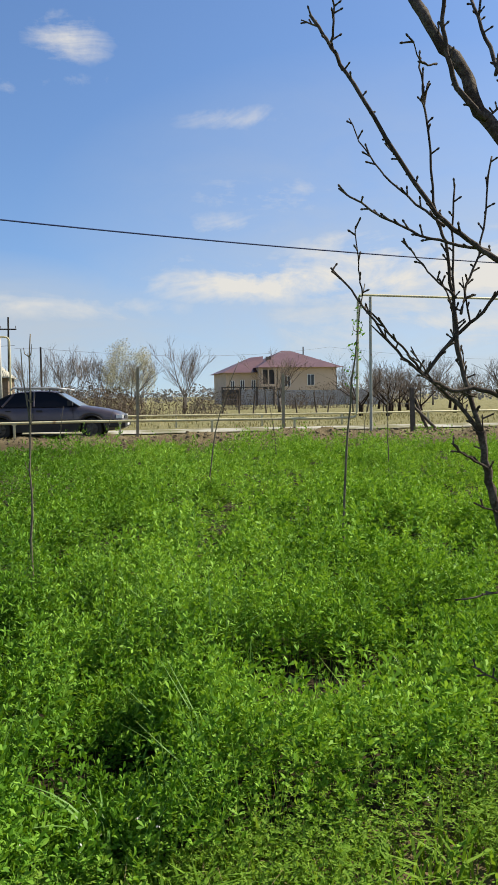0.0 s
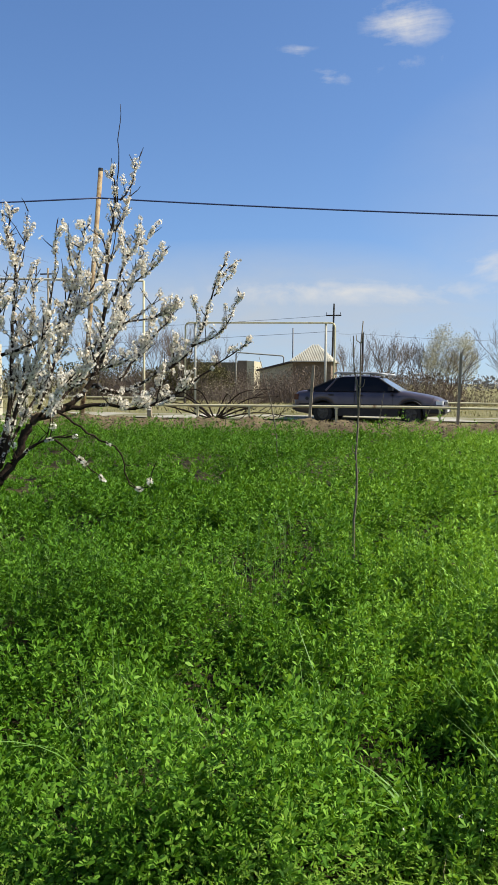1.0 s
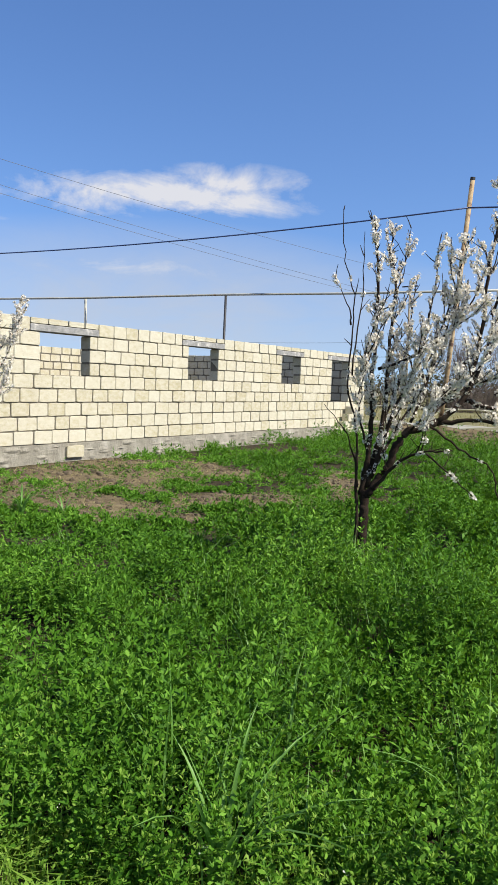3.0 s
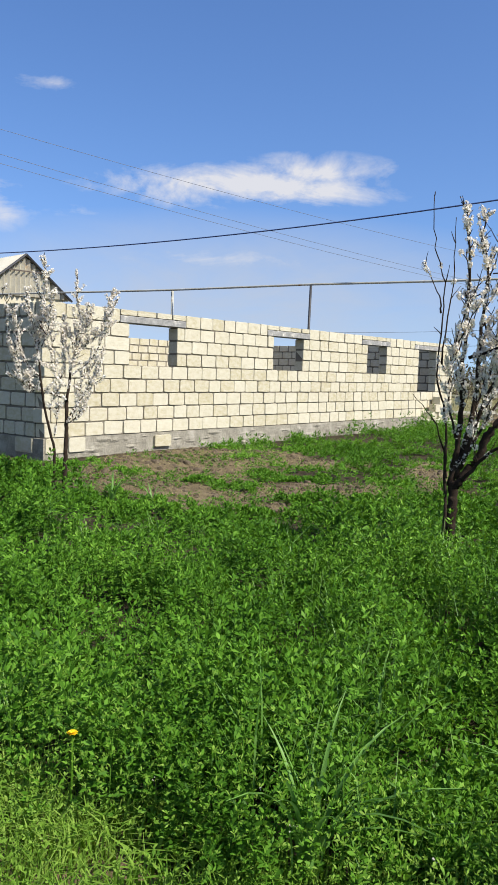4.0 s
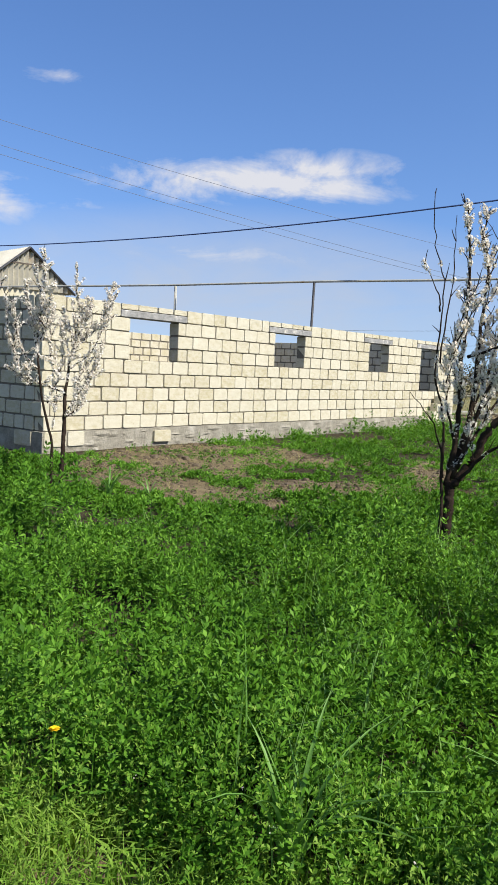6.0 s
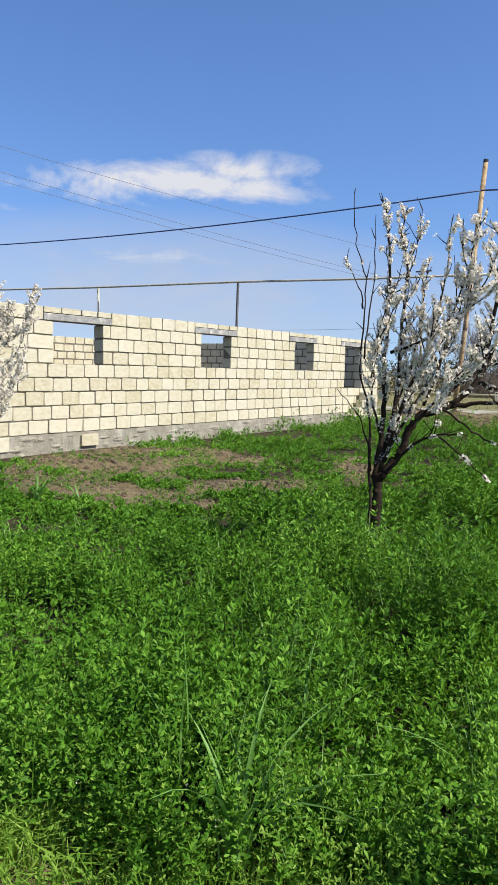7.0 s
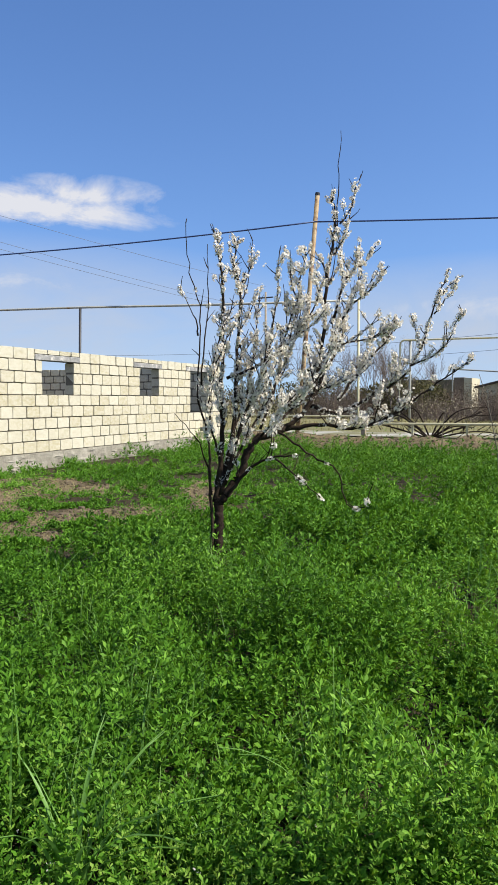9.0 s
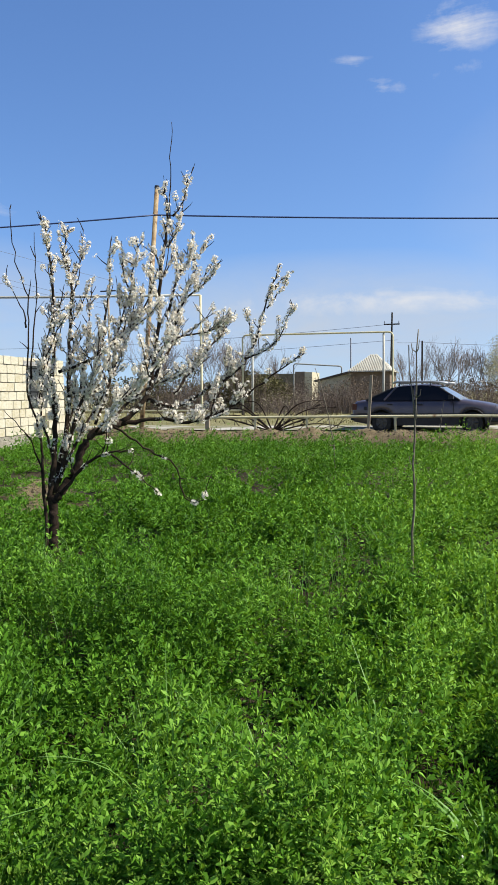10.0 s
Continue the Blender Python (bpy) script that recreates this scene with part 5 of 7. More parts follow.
scrub("olive-brown thicket beside the outbuilding", -10.6, 43, 1.8, 1.0, 2.0, 170, M["hedge"], 54, 0.07)
M["pale_scrub"] = leaf("pale_blossom_scrub", (0.26, 0.22, 0.15), (0.38, 0.33, 0.235), (0.50, 0.44, 0.33), 0.2, 0.9, 0.05)
scrub("brambles with faded pale seed heads", -8.0, 38, 1.7, 0.8, 1.5, 60, M["pale_scrub"], 38, 0.04)
scrub("tall dead stems and brambles before the lean-to", -8.6, 45, 2.0, 1.0, 2.2, 230, M["red_scrub"], 55, 0.035)
scrub("dark leafless bush beside the shed", -5.6, 44, 1.1, 0.8, 2.4, 150, M["red_scrub"], 56, 0.03)
scrub("olive-brown thicket beside the outbuilding", -12.4, 48, 1.6, 1.2, 2.7, 260, M["hedge"], 57, 0.06)

# stakes of the pasture fence
for i in range(11):
    x = 8.3 + i * 1.25 + rnd.uniform(-0.3, 0.3)
    st_ = Acc()
    ln = rnd.uniform(-0.35, 0.45)
    hh = rnd.uniform(1.0, 1.6)
    st_.tube([(0, 0, -0.2), (ln * 0.5, 0.05, hh * 0.5), (ln, 0, hh)], 0.05, 0.035, 6)
    o = solo("fence_stake", st_, M["wood"], "rough dark wooden stake of the pasture fence", "fence stake", group="pasture fence stakes")
    o.matrix_basis = pose(x, 44 + rnd.uniform(-1, 3), 0)
fw = Acc()
for z in (0.6, 1.0):
    fw.tube(sag((7.5, 45, z), (23, 45.5, z), 0.1, 12), 0.008, 0.008, 3)
solo("fence_wire", fw, M["wire"], "slack wire strung between pasture stakes", "wire")

# pruned branches lying by the road
br = thing("branch_pile", "heap of pruned dark branches lying beside the road", "branches", (-4.3, 20.6, 0.05))
for i, (dx, dz, l_) in enumerate(((-2.3, 1.05, 2.2), (-1.5, 0.55, 1.6), (1.5, 0.95, 1.9), (2.1, 0.5, 2.0), (1.2, 0.45, 1.2), (-0.9, 0.95, 1.0), (2.3, 0.3, 2.2), (-2.7, 0.5, 2.2), (0.6, 0.9, 1.0), (-1.9, 0.8, 2.0), (1.9, 0.75, 1.9))):
    a = Acc()
    p1 = Vector((dx * 0.5, rnd.uniform(-0.3, 0.3), dz * 0.85))
    p2 = Vector((dx, rnd.uniform(-0.5, 0.5), dz * rnd.uniform(0.5, 1.0)))
    a.tube(curve_through([(0, 0, 0.03), p1, p2], 5), 0.028, 0.009, 5)
    part("branch", a, M["bark"], br)
    for k in range(6):
        t = rnd.uniform(0.3, 1)
        q = Vector((0, 0, 0.03)).lerp(p2, t)
        a = Acc()
        a.tube([q, q + Vector((rnd.uniform(-0.3, 0.3) + dx * 0.12, rnd.uniform(-0.2, 0.2), rnd.uniform(0.05, 0.4)))], 0.012, 0.005, 4)
        part("side_branch", a, M["bark"], br)

# belt of scrub along the horizon, its leaf colour greyed in place of haze
hz = np.random.default_rng(17)
P_ = []
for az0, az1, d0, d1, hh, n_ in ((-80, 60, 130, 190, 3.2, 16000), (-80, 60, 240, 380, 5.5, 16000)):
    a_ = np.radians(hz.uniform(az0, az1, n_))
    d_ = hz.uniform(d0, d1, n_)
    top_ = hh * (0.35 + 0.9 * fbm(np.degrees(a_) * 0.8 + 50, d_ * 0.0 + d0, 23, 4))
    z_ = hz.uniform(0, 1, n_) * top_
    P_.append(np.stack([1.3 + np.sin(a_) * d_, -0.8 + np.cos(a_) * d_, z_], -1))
solo("far_woods", bulk_mesh("far_woods", flecks(np.concatenate(P_), 0.32, 9, 0.6), 4, M["far_leaf"]), None, "distant leafless trees, pale grey to stand for haze", "woods", "stuff")

# dry tufts on the pasture and verge
tg = np.random.default_rng(19)


def blades(px, py, pz, length, width, seed, lean=0.5):
    """Bent grass blades as two joined quads each, returned as separate quads."""
    r = np.random.default_rng(seed)
    n_ = len(px)
    an = r.uniform(0, 6.283, n_)
    dx, dy = np.cos(an), np.sin(an)
    L_ = length * r.uniform(0.55, 1.25, n_)
    le = lean * r.uniform(0.2, 1.3, n_)
    w_ = width * r.uniform(0.6, 1.2, n_)
    B = np.stack([px, py, pz], -1)
    D = np.stack([dx, dy, np.zeros(n_)], -1)
    S = np.stack([-dy, dx, np.zeros(n_)], -1)
    U = np.array([0, 0, 1.0])
    m1 = B + D * (L_ * le * 0.25)[:, None] + U * (L_ * 0.55)[:, None]
    tip = B + D * (L_ * le * 0.85)[:, None] + U * (L_ * (0.95 - 0.35 * np.clip(le, 0, 1)))[:, None]
    W = S * w_[:, None] * 0.5
    q1 = np.stack([B - W * 0.8, B + W * 0.8, m1 + W, m1 - W], 1)
    q2 = np.stack([m1 - W, m1 + W, tip + W * 0.15, tip - W * 0.15], 1)
    return np.concatenate([q1, q2])


n_ = 14000
px, py = tg.uniform(-22, 26, n_), tg.uniform(19.3, 44, n_)
keep = ~((py > 20.9) & (py < 25.0)) & (fbm(px * 0.6, py * 0.6, 31, 3) > 0.42)
px, py = px[keep], py[keep]
solo("dry_grass", bulk_mesh("dry_grass", blades(px, py, land(px, py), 0.16, 0.03, 3, 0.6), 4, M["dry_grass"]), None, "dry yellowish grass along the road verges", "grass", "stuff")

# clods on the earth bank and the bare patches
cr = random.Random(23)


def clod(acc, c, s_):
    """One crumbly lump, sunk in the ground."""
    o = len(acc.v)
    turn = cr.uniform(0, 6.28)
    for k in range(6):
        an = turn + k * 1.047
        q = s_ * cr.uniform(0.75, 1.2)
        acc.v.append(c + Vector((math.cos(an) * q, math.sin(an) * q, -0.25 * s_)))
    for k in range(6):
        an = turn + 0.5 + k * 1.047
        q = s_ * cr.uniform(0.5, 0.85)
        acc.v.append(c + Vector((math.cos(an) * q, math.sin(an) * q, s_ * cr.uniform(0.22, 0.5))))
    acc.v.append(c + Vector((0, 0, s_ * cr.uniform(0.45, 0.7))))
    for k in range(6):
        k2 = (k + 1) % 6
        acc.f += [(o + k, o + k2, o + 6 + k), (o + k2, o + 6 + k2, o + 6 + k), (o + 6 + k, o + 6 + k2, o + 12)]


cl = Acc()
for i in range(2400):
    x = cr.uniform(-10, 13)
    y = 18.15 + cr.gauss(0, 0.45)
    s_ = 0.014 + 0.045 * cr.random() ** 3
    clod(cl, Vector((x, y, land_at(x, y))), s_)
solo("soil_clods", cl, M["soil"], "brown clods of turned earth on the bank", "soil", "stuff")
cl = Acc()
for i in range(7000):
    x, y = cr.uniform(-7.6, -2.2), cr.uniform(3.6, 9.8)
    if float(bare(np.array([x]), np.array([y]))[0]) < 0.3 + 0.3 * cr.random():
        continue
    s_ = 0.008 + 0.055 * cr.random() ** 5
    clod(cl, Vector((x, y, land_at(x, y))), s_)
solo("soil_crumbs", cl, M["soil"], "crumbled brown earth on the bare patches", "soil", "stuff")
# ---------------------------------------------------------------- trees in the field


class FieldTree:
    """A small tree drawn limb by limb: u runs across, w away, z up from the base."""

    def __init__(self, label, at_, across, seed, bark, petals=True, name="plum_tree"):
        self.r = random.Random(seed)
        self.ob = thing(name, label, "tree", (at_[0], at_[1], 0))
        self.u = Vector((*across, 0)).normalized()
        self.w = Vector((-self.u.y, self.u.x, 0))
        self.wood, self.fine, self.bark = Acc(), Acc(), bark
        self.lines = []
        self.flowers = []
        self.petals = petals
        self.bushy = 1

    def place(self, u, z, w):
        return self.u * u + self.w * w + Vector((0, 0, z))

    def limb(self, r0, r1, depth, *uz, bloom=1.0, twigs=None, start=0.0, wob=0.008, sides=None):
        """A limb through (u, z) stations; depth: how far it has gone away from the viewer's side at its tip."""
        n = len(uz)
        pts = [self.place(u, z, start + (depth - start) * i / (n - 1)) for i, (u, z) in enumerate(uz)]
        line = curve_through(pts, 9 if r0 > 0.028 else 5)
        line = [line[0]] + [p + Vector((self.r.uniform(-1, 1), self.r.uniform(-1, 1), self.r.uniform(-1, 1))) * wob for p in line[1:]]
        self.wood.tube(line, r0, r1, sides or (9 if r0 > 0.02 else 6), cap=True, power=0.55, jag=0.13 if r0 > 0.015 else 0.05)
        length = sum((b - a).length for a, b in zip(line, line[1:]))
        self.lines.append((line, bloom * (0.55 if r0 > 0.0125 else 0.85)))
        k = int(length * 24) if twigs is None else twigs * self.bushy
        for _ in range(k):
            i = self.r.randrange(len(line) // 4, len(line))
            self.twig(line[i], line[min(i + 1, len(line) - 1)] - line[max(i - 1, 0)], self.r.uniform(0.05, 0.2) * (1.1 - 0.65 * i / len(line)), min(r0, 0.004), bloom)
        if r0 > 0.0085 and bloom > 0.3 and length > 0.45:
            for _ in range(int(length * 4.5)):
                i = self.r.randrange(len(line) // 5, max(len(line) // 5 + 1, int(len(line) * 0.7)))
                self.shoot(line[i], line[min(i + 2, len(line) - 1)] - line[max(i - 2, 0)], self.r.uniform(0.14, 0.36), bloom)
        return line

    def shoot(self, p, along, length, bloom):
        """A long young shoot that makes for the light."""
        r = self.r
        d = (along.normalized() * 0.9 + Vector((r.uniform(-1, 1), r.uniform(-1, 1), r.uniform(-0.1, 1.0))) * 0.8).normalized()
        pts = [p]
        for i in range(6):
            d = (d + Vector((r.uniform(-1, 1), r.uniform(-1, 1), r.uniform(0.0, 1.2))) * 0.16).normalized()
            pts.append(pts[-1] + d * length / 6)
        self.fine.tube(pts, 0.005, 0.002, 5, cap=False)
        self.lines.append((pts, bloom * r.choice((0.15, 0.8, 1.0, 1.2))))
        for _ in range(int(length * 9)):
            k = r.randrange(1, 6)
            self.twig(pts[k], pts[k + 1] - pts[k - 1], r.uniform(0.05, 0.16), 0.0035, bloom)

    def twig(self, p, along, length, r0, bloom):
        r = self.r
        d = (along.normalized() * 0.5 + Vector((r.uniform(-1, 1), r.uniform(-1, 1), r.uniform(-0.1, 1.3)))).normalized()
        pts = [p]
        for i in range(4):
            d = (d + Vector((r.uniform(-1, 1), r.uniform(-1, 1), r.uniform(-0.2, 0.9))) * 0.18).normalized()
            pts.append(pts[-1] + d * length / 4)
        self.fine.tube(pts, r0, 0.0018, 4, cap=False)
        self.lines.append((pts, bloom * r.choice((0, 0.7, 1.2, 1.2))))

    def bud(self, line, every=0.05, size=0.007):
        """Short spurs with fat buds along a line."""
        r = self.r
        for a, b in zip(line, line[1:]):
            if r.random() < (b - a).length / every:
                p = a.lerp(b, r.random())
                d = ((b - a).normalized() * 0.6 + Vector((r.uniform(-1, 1), r.uniform(-1, 1), r.uniform(-0.4, 1)))).normalized()
                q = p + d * r.uniform(0.008, 0.024)
                self.fine.tube([p, q], 0.0028, 0.0022, 5)
                self.fine.tube([q, q + d * size * 0.5, q + d * size], size * 0.25, size * 0.55, 6, power=0.6)
                self.fine.tube([q + d * size, q + d * size * 1.5, q + d * size * 1.9], size * 0.55, size * 0.16, 6, power=1.6)

    def finish(self, density=1.0):
        part("trunk", self.wood, self.bark, self.ob, smooth=True)
        tagged(part("brushwood", self.fine, self.bark, self.ob), kind="stuff")
        if not self.petals:
            return self.ob
        r = self.r
        C, A = [], []
        for line, bloom in self.lines:
            if bloom <= 0:
                continue
            length = sum((b - a).length for a, b in zip(line, line[1:]))
            # flowers crowd round stretches of the twig, with bare wood between
            run = 0.0
            while run < length:
                run += r.uniform(0.0, 0.085) / max(0.1, bloom * density)
                span = r.uniform(0.02, 0.10)
                girth = r.uniform(0.009, 0.024)
                for _ in range(int(span * 620 * (0.35 + girth * 36))):
                    f = (run + r.uniform(0, span)) / length
                    if f >= 1:
                        continue
                    k = int(f * (len(line) - 1))
                    p = line[k].lerp(line[k + 1], f * (len(line) - 1) - k)
                    o = Vector((r.gauss(0, 1), r.gauss(0, 1), r.gauss(0, 1) + 0.2)).normalized()
                    C.append(p + o * girth * r.uniform(0.55, 1.15))
                    A.append(o)
                run += span
        C, A = np.array([tuple(c) for c in C]), np.array([tuple(c) for c in A])
        A /= np.linalg.norm(A, axis=1, keepdims=True)
        g = np.random.default_rng(len(C))
        S = np.cross(A, g.normal(size=A.shape))
        S /= np.linalg.norm(S, axis=1, keepdims=True)
        T = np.cross(A, S)
        R_ = g.uniform(0.0065, 0.0105, (len(C), 1))
        quads_ = []
        for k in range(5):
            an = 2 * math.pi * k / 5
            d = S * math.cos(an) + T * math.sin(an)
            e = T * math.cos(an) - S * math.sin(an)
            quads_.append(np.stack([C, C + (d * 0.9 + e * 0.5 + A * 0.3) * R_, C + (d * 0.9 - e * 0.5 + A * 0.3) * R_], 1))
        me_ = bulk_mesh("blossom", np.concatenate(quads_), 3, M["petal"])
        tagged(part("blossom", me_, None, self.ob, "small white blossoms crowded along the twigs"), kind="stuff")
        return self.ob


t1 = FieldTree("white-blossomed plum tree with dark forked trunk in the alfalfa", (-1.36, 3.67), (0.863, 0.505), 3, M["bark"])
t1.limb(0.034, 0.032, 0.0, (-0.03, -0.35), (0.0, 0.12), (0.012, 0.34), (0.01, 0.53), bloom=0, twigs=0, wob=0.004, sides=12)
t1.limb(0.018, 0.009, -0.04, (-0.04, -0.3), (-0.035, 0.3), (-0.045, 0.55), (-0.05, 0.79), bloom=0, twigs=0)
t1.limb(0.032, 0.023, 0.02, (0.02, 0.49), (0.15, 0.68), (0.26, 0.91), (0.47, 1.01), bloom=0, twigs=2, wob=0.008)
t1.limb(0.024, 0.006, 0.12, (0.47, 1.01), (0.65, 1.19), (0.73, 1.58), (0.77, 2.07), (0.82, 2.39), (0.81, 2.61), bloom=0.8, start=0.02)
t1.limb(0.006, 0.002, 0.15, (0.84, 2.40), (0.85, 2.76), (0.87, 3.06), bloom=0.0, twigs=0, start=0.12)
t1.limb(0.008, 0.003, 0.16, (0.81, 2.2), (0.89, 2.34), (0.97, 2.66), bloom=1.2, start=0.1)
t1.limb(0.007, 0.002, 0.2, (0.86, 2.42), (0.95, 2.55), (1.02, 2.78), bloom=0.8, start=0.12, twigs=3)
t1.limb(0.020, 0.004, -0.2, (0.47, 1.0), (0.7, 1.03), (0.97, 1.01), (1.19, 1.1), (1.42, 1.27), (1.69, 1.46), bloom=0.9, start=0.02)
t1.limb(0.018, 0.004, -0.1, (0.65, 1.16), (0.84, 1.11), (1.07, 1.23), (1.26, 1.34), (1.38, 1.52), (1.47, 1.84), (1.57, 2.08), bloom=1.5, start=0.06, twigs=8)
t1.limb(0.006, 0.003, -0.05, (1.5, 1.9), (1.57, 1.96), (1.66, 2.04), bloom=1.6, twigs=0, start=-0.08)
t1.limb(0.008, 0.003, -0.2, (1.31, 1.43), (1.52, 1.55), (1.61, 1.79), bloom=1.1, start=-0.08)
t1.limb(0.018, 0.004, 0.45, (0.65, 1.2), (0.8, 1.47), (0.89, 1.62), (0.96, 1.89), (1.08, 2.12), bloom=1.2, start=0.05)
t1.limb(0.012, 0.004, 0.3, (0.84, 1.2), (1.05, 1.46), (1.21, 1.62), (1.24, 1.75), bloom=1.2, start=0.05)
t1.limb(0.026, 0.004, -0.15, (-0.01, 0.5), (0.02, 0.75), (0.04, 1.04), (0.03, 1.28), (0.05, 1.62), (0.05, 1.94), (0.02, 2.12), (0.0, 2.28), bloom=0.9)
t1.limb(0.022, 0.004, 0.25, (0.02, 0.55), (0.12, 1.04), (0.14, 1.46), (0.17, 1.94), (0.12, 2.14), (0.15, 2.3), bloom=0.95)
t1.limb(0.006, 0.002, 0.2, (0.16, 1.85), (0.22, 2.02), (0.25, 2.31), bloom=0.4, start=0.2, twigs=2)
t1.limb(0.011, 0.0025, -0.3, (-0.04, 0.55), (-0.05, 0.79), (-0.08, 1.04), (-0.12, 1.23), (-0.11, 1.55), (-0.11, 1.81), (-0.17, 2.02), (-0.19, 2.32), bloom=0.15, twigs=5)
t1.limb(0.007, 0.002, -0.28, (-0.12, 1.62), (-0.15, 1.75), (-0.24, 1.93), bloom=0.1, start=-0.2, twigs=1)
t1.limb(0.007, 0.002, -0.25, (-0.1, 1.3), (-0.06, 1.8), (-0.05, 2.2), bloom=0.2, start=-0.15, twigs=3)
t1.limb(0.008, 0.002, -0.15, (-0.05, 0.69), (-0.12, 0.91), (-0.27, 1.11), bloom=0, twigs=1)
t1.limb(0.012, 0.004, -0.2, (0.07, 1.35), (0.34, 1.46), (0.57, 1.68), (0.7, 1.96), bloom=1.15)
t1.limb(0.018, 0.003, -0.3, (0.05, 0.62), (0.17, 1.04), (0.32, 1.41), (0.38, 1.8), (0.41, 2.14), bloom=1.2)
t1.limb(0.009, 0.003, -0.25, (0.4, 1.5), (0.5, 1.75), (0.56, 2.02), (0.59, 2.16), bloom=1.4, start=-0.1)
t1.limb(0.016, 0.005, -0.35, (0.05, 0.52), (0.23, 0.75), (0.35, 0.82), (0.5, 0.84), bloom=0.5, twigs=4)
t1.limb(0.008, 0.003, -0.45, (0.38, 0.82), (0.54, 0.69), (0.67, 0.56), bloom=0.25, twigs=2, start=-0.3)
t1.limb(0.010, 0.003, -0.3, (0.42, 0.98), (0.65, 0.82), (0.8, 0.73), (0.87, 0.5), (0.97, 0.5), (1.02, 0.67), bloom=0.25, twigs=3)
t1.limb(0.014, 0.004, 0.5, (0.03, 0.6), (0.25, 1.0), (0.42, 1.3), (0.5, 1.7), bloom=1.0)
t1.limb(0.014, 0.004, 0.55, (0.35, 0.95), (0.6, 1.2), (0.95, 1.35), (1.15, 1.45), bloom=1.1)
t1.limb(0.010, 0.003, -0.5, (0.3, 0.95), (0.45, 1.15), (0.62, 1.3), (0.75, 1.55), bloom=1.1)
t1.limb(0.010, 0.003, -0.35, (0.02, 0.8), (-0.05, 1.1), (-0.03, 1.4), (0.05, 1.7), bloom=0.9)
t1.limb(0.011, 0.003, 0.2, (0.8, 1.73), (0.91, 2.05), (1.04, 2.16), (1.11, 2.27), bloom=1.2, start=0.1)
t1.limb(0.009, 0.003, 0.05, (0.84, 1.72), (0.99, 1.9), (1.1, 2.0), (1.15, 2.08), bloom=1.2, start=0.1)
t1.limb(0.012, 0.003, -0.1, (0.63, 1.4), (0.85, 1.58), (1.08, 1.62), (1.2, 1.7), bloom=1.2, start=0.05)
t1.limb(0.007, 0.003, -0.05, (1.47, 1.78), (1.57, 1.9), (1.64, 2.0), bloom=1.5, twigs=2, start=-0.08)
t1.limb(0.010, 0.003, 0.3, (0.3, 1.0), (0.45, 1.4), (0.62, 1.75), (0.66, 1.95), bloom=1.1, start=0.05)
t1.limb(0.010, 0.003, 0.15, (0.1, 0.9), (0.22, 1.3), (0.27, 1.6), (0.3, 1.95), bloom=1.0, start=0.05)
t1.finish(1.0)

t2 = FieldTree("young white-blossomed plum tree by the corner of the stone house", (-5.45, 3.25), (0.529, 0.849), 8, M["bark"])
t2.bushy = 3
t2.limb(0.03, 0.018, 0.05, (0.03, -0.3), (0.03, 0.1), (0.04, 0.33), (0.05, 0.65), (0.05, 0.89), bloom=0, twigs=0, wob=0.003)
t2.limb(0.018, 0.004, 0.05, (0.05, 0.89), (0.08, 1.14), (0.12, 1.35), (0.14, 1.5), (0.17, 1.71), (0.14, 1.95), (0.14, 2.18), bloom=1.1, twigs=10, start=0.04)
t2.limb(0.018, 0.011, -0.1, (-0.07, -0.3), (-0.07, 0.16), (-0.07, 0.42), (-0.14, 0.71), (-0.19, 1.01), (-0.21, 1.24), bloom=0, twigs=0, wob=0.003)
t2.limb(0.011, 0.003, -0.15, (-0.21, 1.24), (-0.22, 1.49), (-0.18, 1.76), (-0.16, 2.05), (-0.17, 2.28), bloom=1.3, twigs=12, start=0.04)
t2.limb(0.011, 0.004, 0.1, (0.04, 0.66), (0.14, 0.72), (0.22, 0.85), (0.3, 1.08), (0.36, 1.25), bloom=1.1, twigs=8, start=0.04)
t2.limb(0.011, 0.003, 0.12, (0.12, 1.33), (0.2, 1.41), (0.3, 1.51), (0.42, 1.66), (0.46, 1.83), (0.5, 2.0), bloom=1.2, twigs=10, start=0.04)
t2.limb(0.01, 0.003, -0.2, (0.05, 0.91), (-0.07, 0.95), (-0.18, 0.99), (-0.32, 1.0), (-0.37, 1.09), (-0.43, 1.29), (-0.48, 1.48), (-0.5, 1.7), bloom=1.0, twigs=8, start=0.04)
t2.limb(0.006, 0.003, -0.15, (-0.36, 1.09), (-0.41, 1.21), (-0.46, 1.35), (-0.49, 1.43), bloom=1.5, twigs=4)
t2.limb(0.008, 0.003, -0.25, (-0.2, 1.11), (-0.34, 1.27), (-0.4, 1.46), (-0.43, 1.64), (-0.45, 1.76), bloom=1.5, twigs=8)
t2.limb(0.008, 0.003, -0.05, (-0.21, 1.24), (-0.26, 1.51), (-0.3, 1.75), (-0.33, 1.93), bloom=1.5, twigs=8)
t2.limb(0.008, 0.003, 0.2, (0.04, 1.04), (-0.03, 1.1), (-0.08, 1.22), (-0.1, 1.51), (-0.08, 1.7), bloom=1.3, twigs=8)
t2.limb(0.006, 0.003, 0.1, (-0.07, 0.54), (-0.04, 0.76), (-0.03, 0.93), (-0.06, 1.09), bloom=0.3, twigs=3)
t2.limb(0.008, 0.003, 0.25, (0.06, 0.67), (0.16, 0.85), (0.19, 1.08), (0.27, 1.19), (0.38, 1.36), bloom=1.2, twigs=8)
t2.limb(0.006, 0.003, 0.2, (0.13, 1.46), (0.05, 1.56), (0.01, 1.72), bloom=1.1, twigs=5)
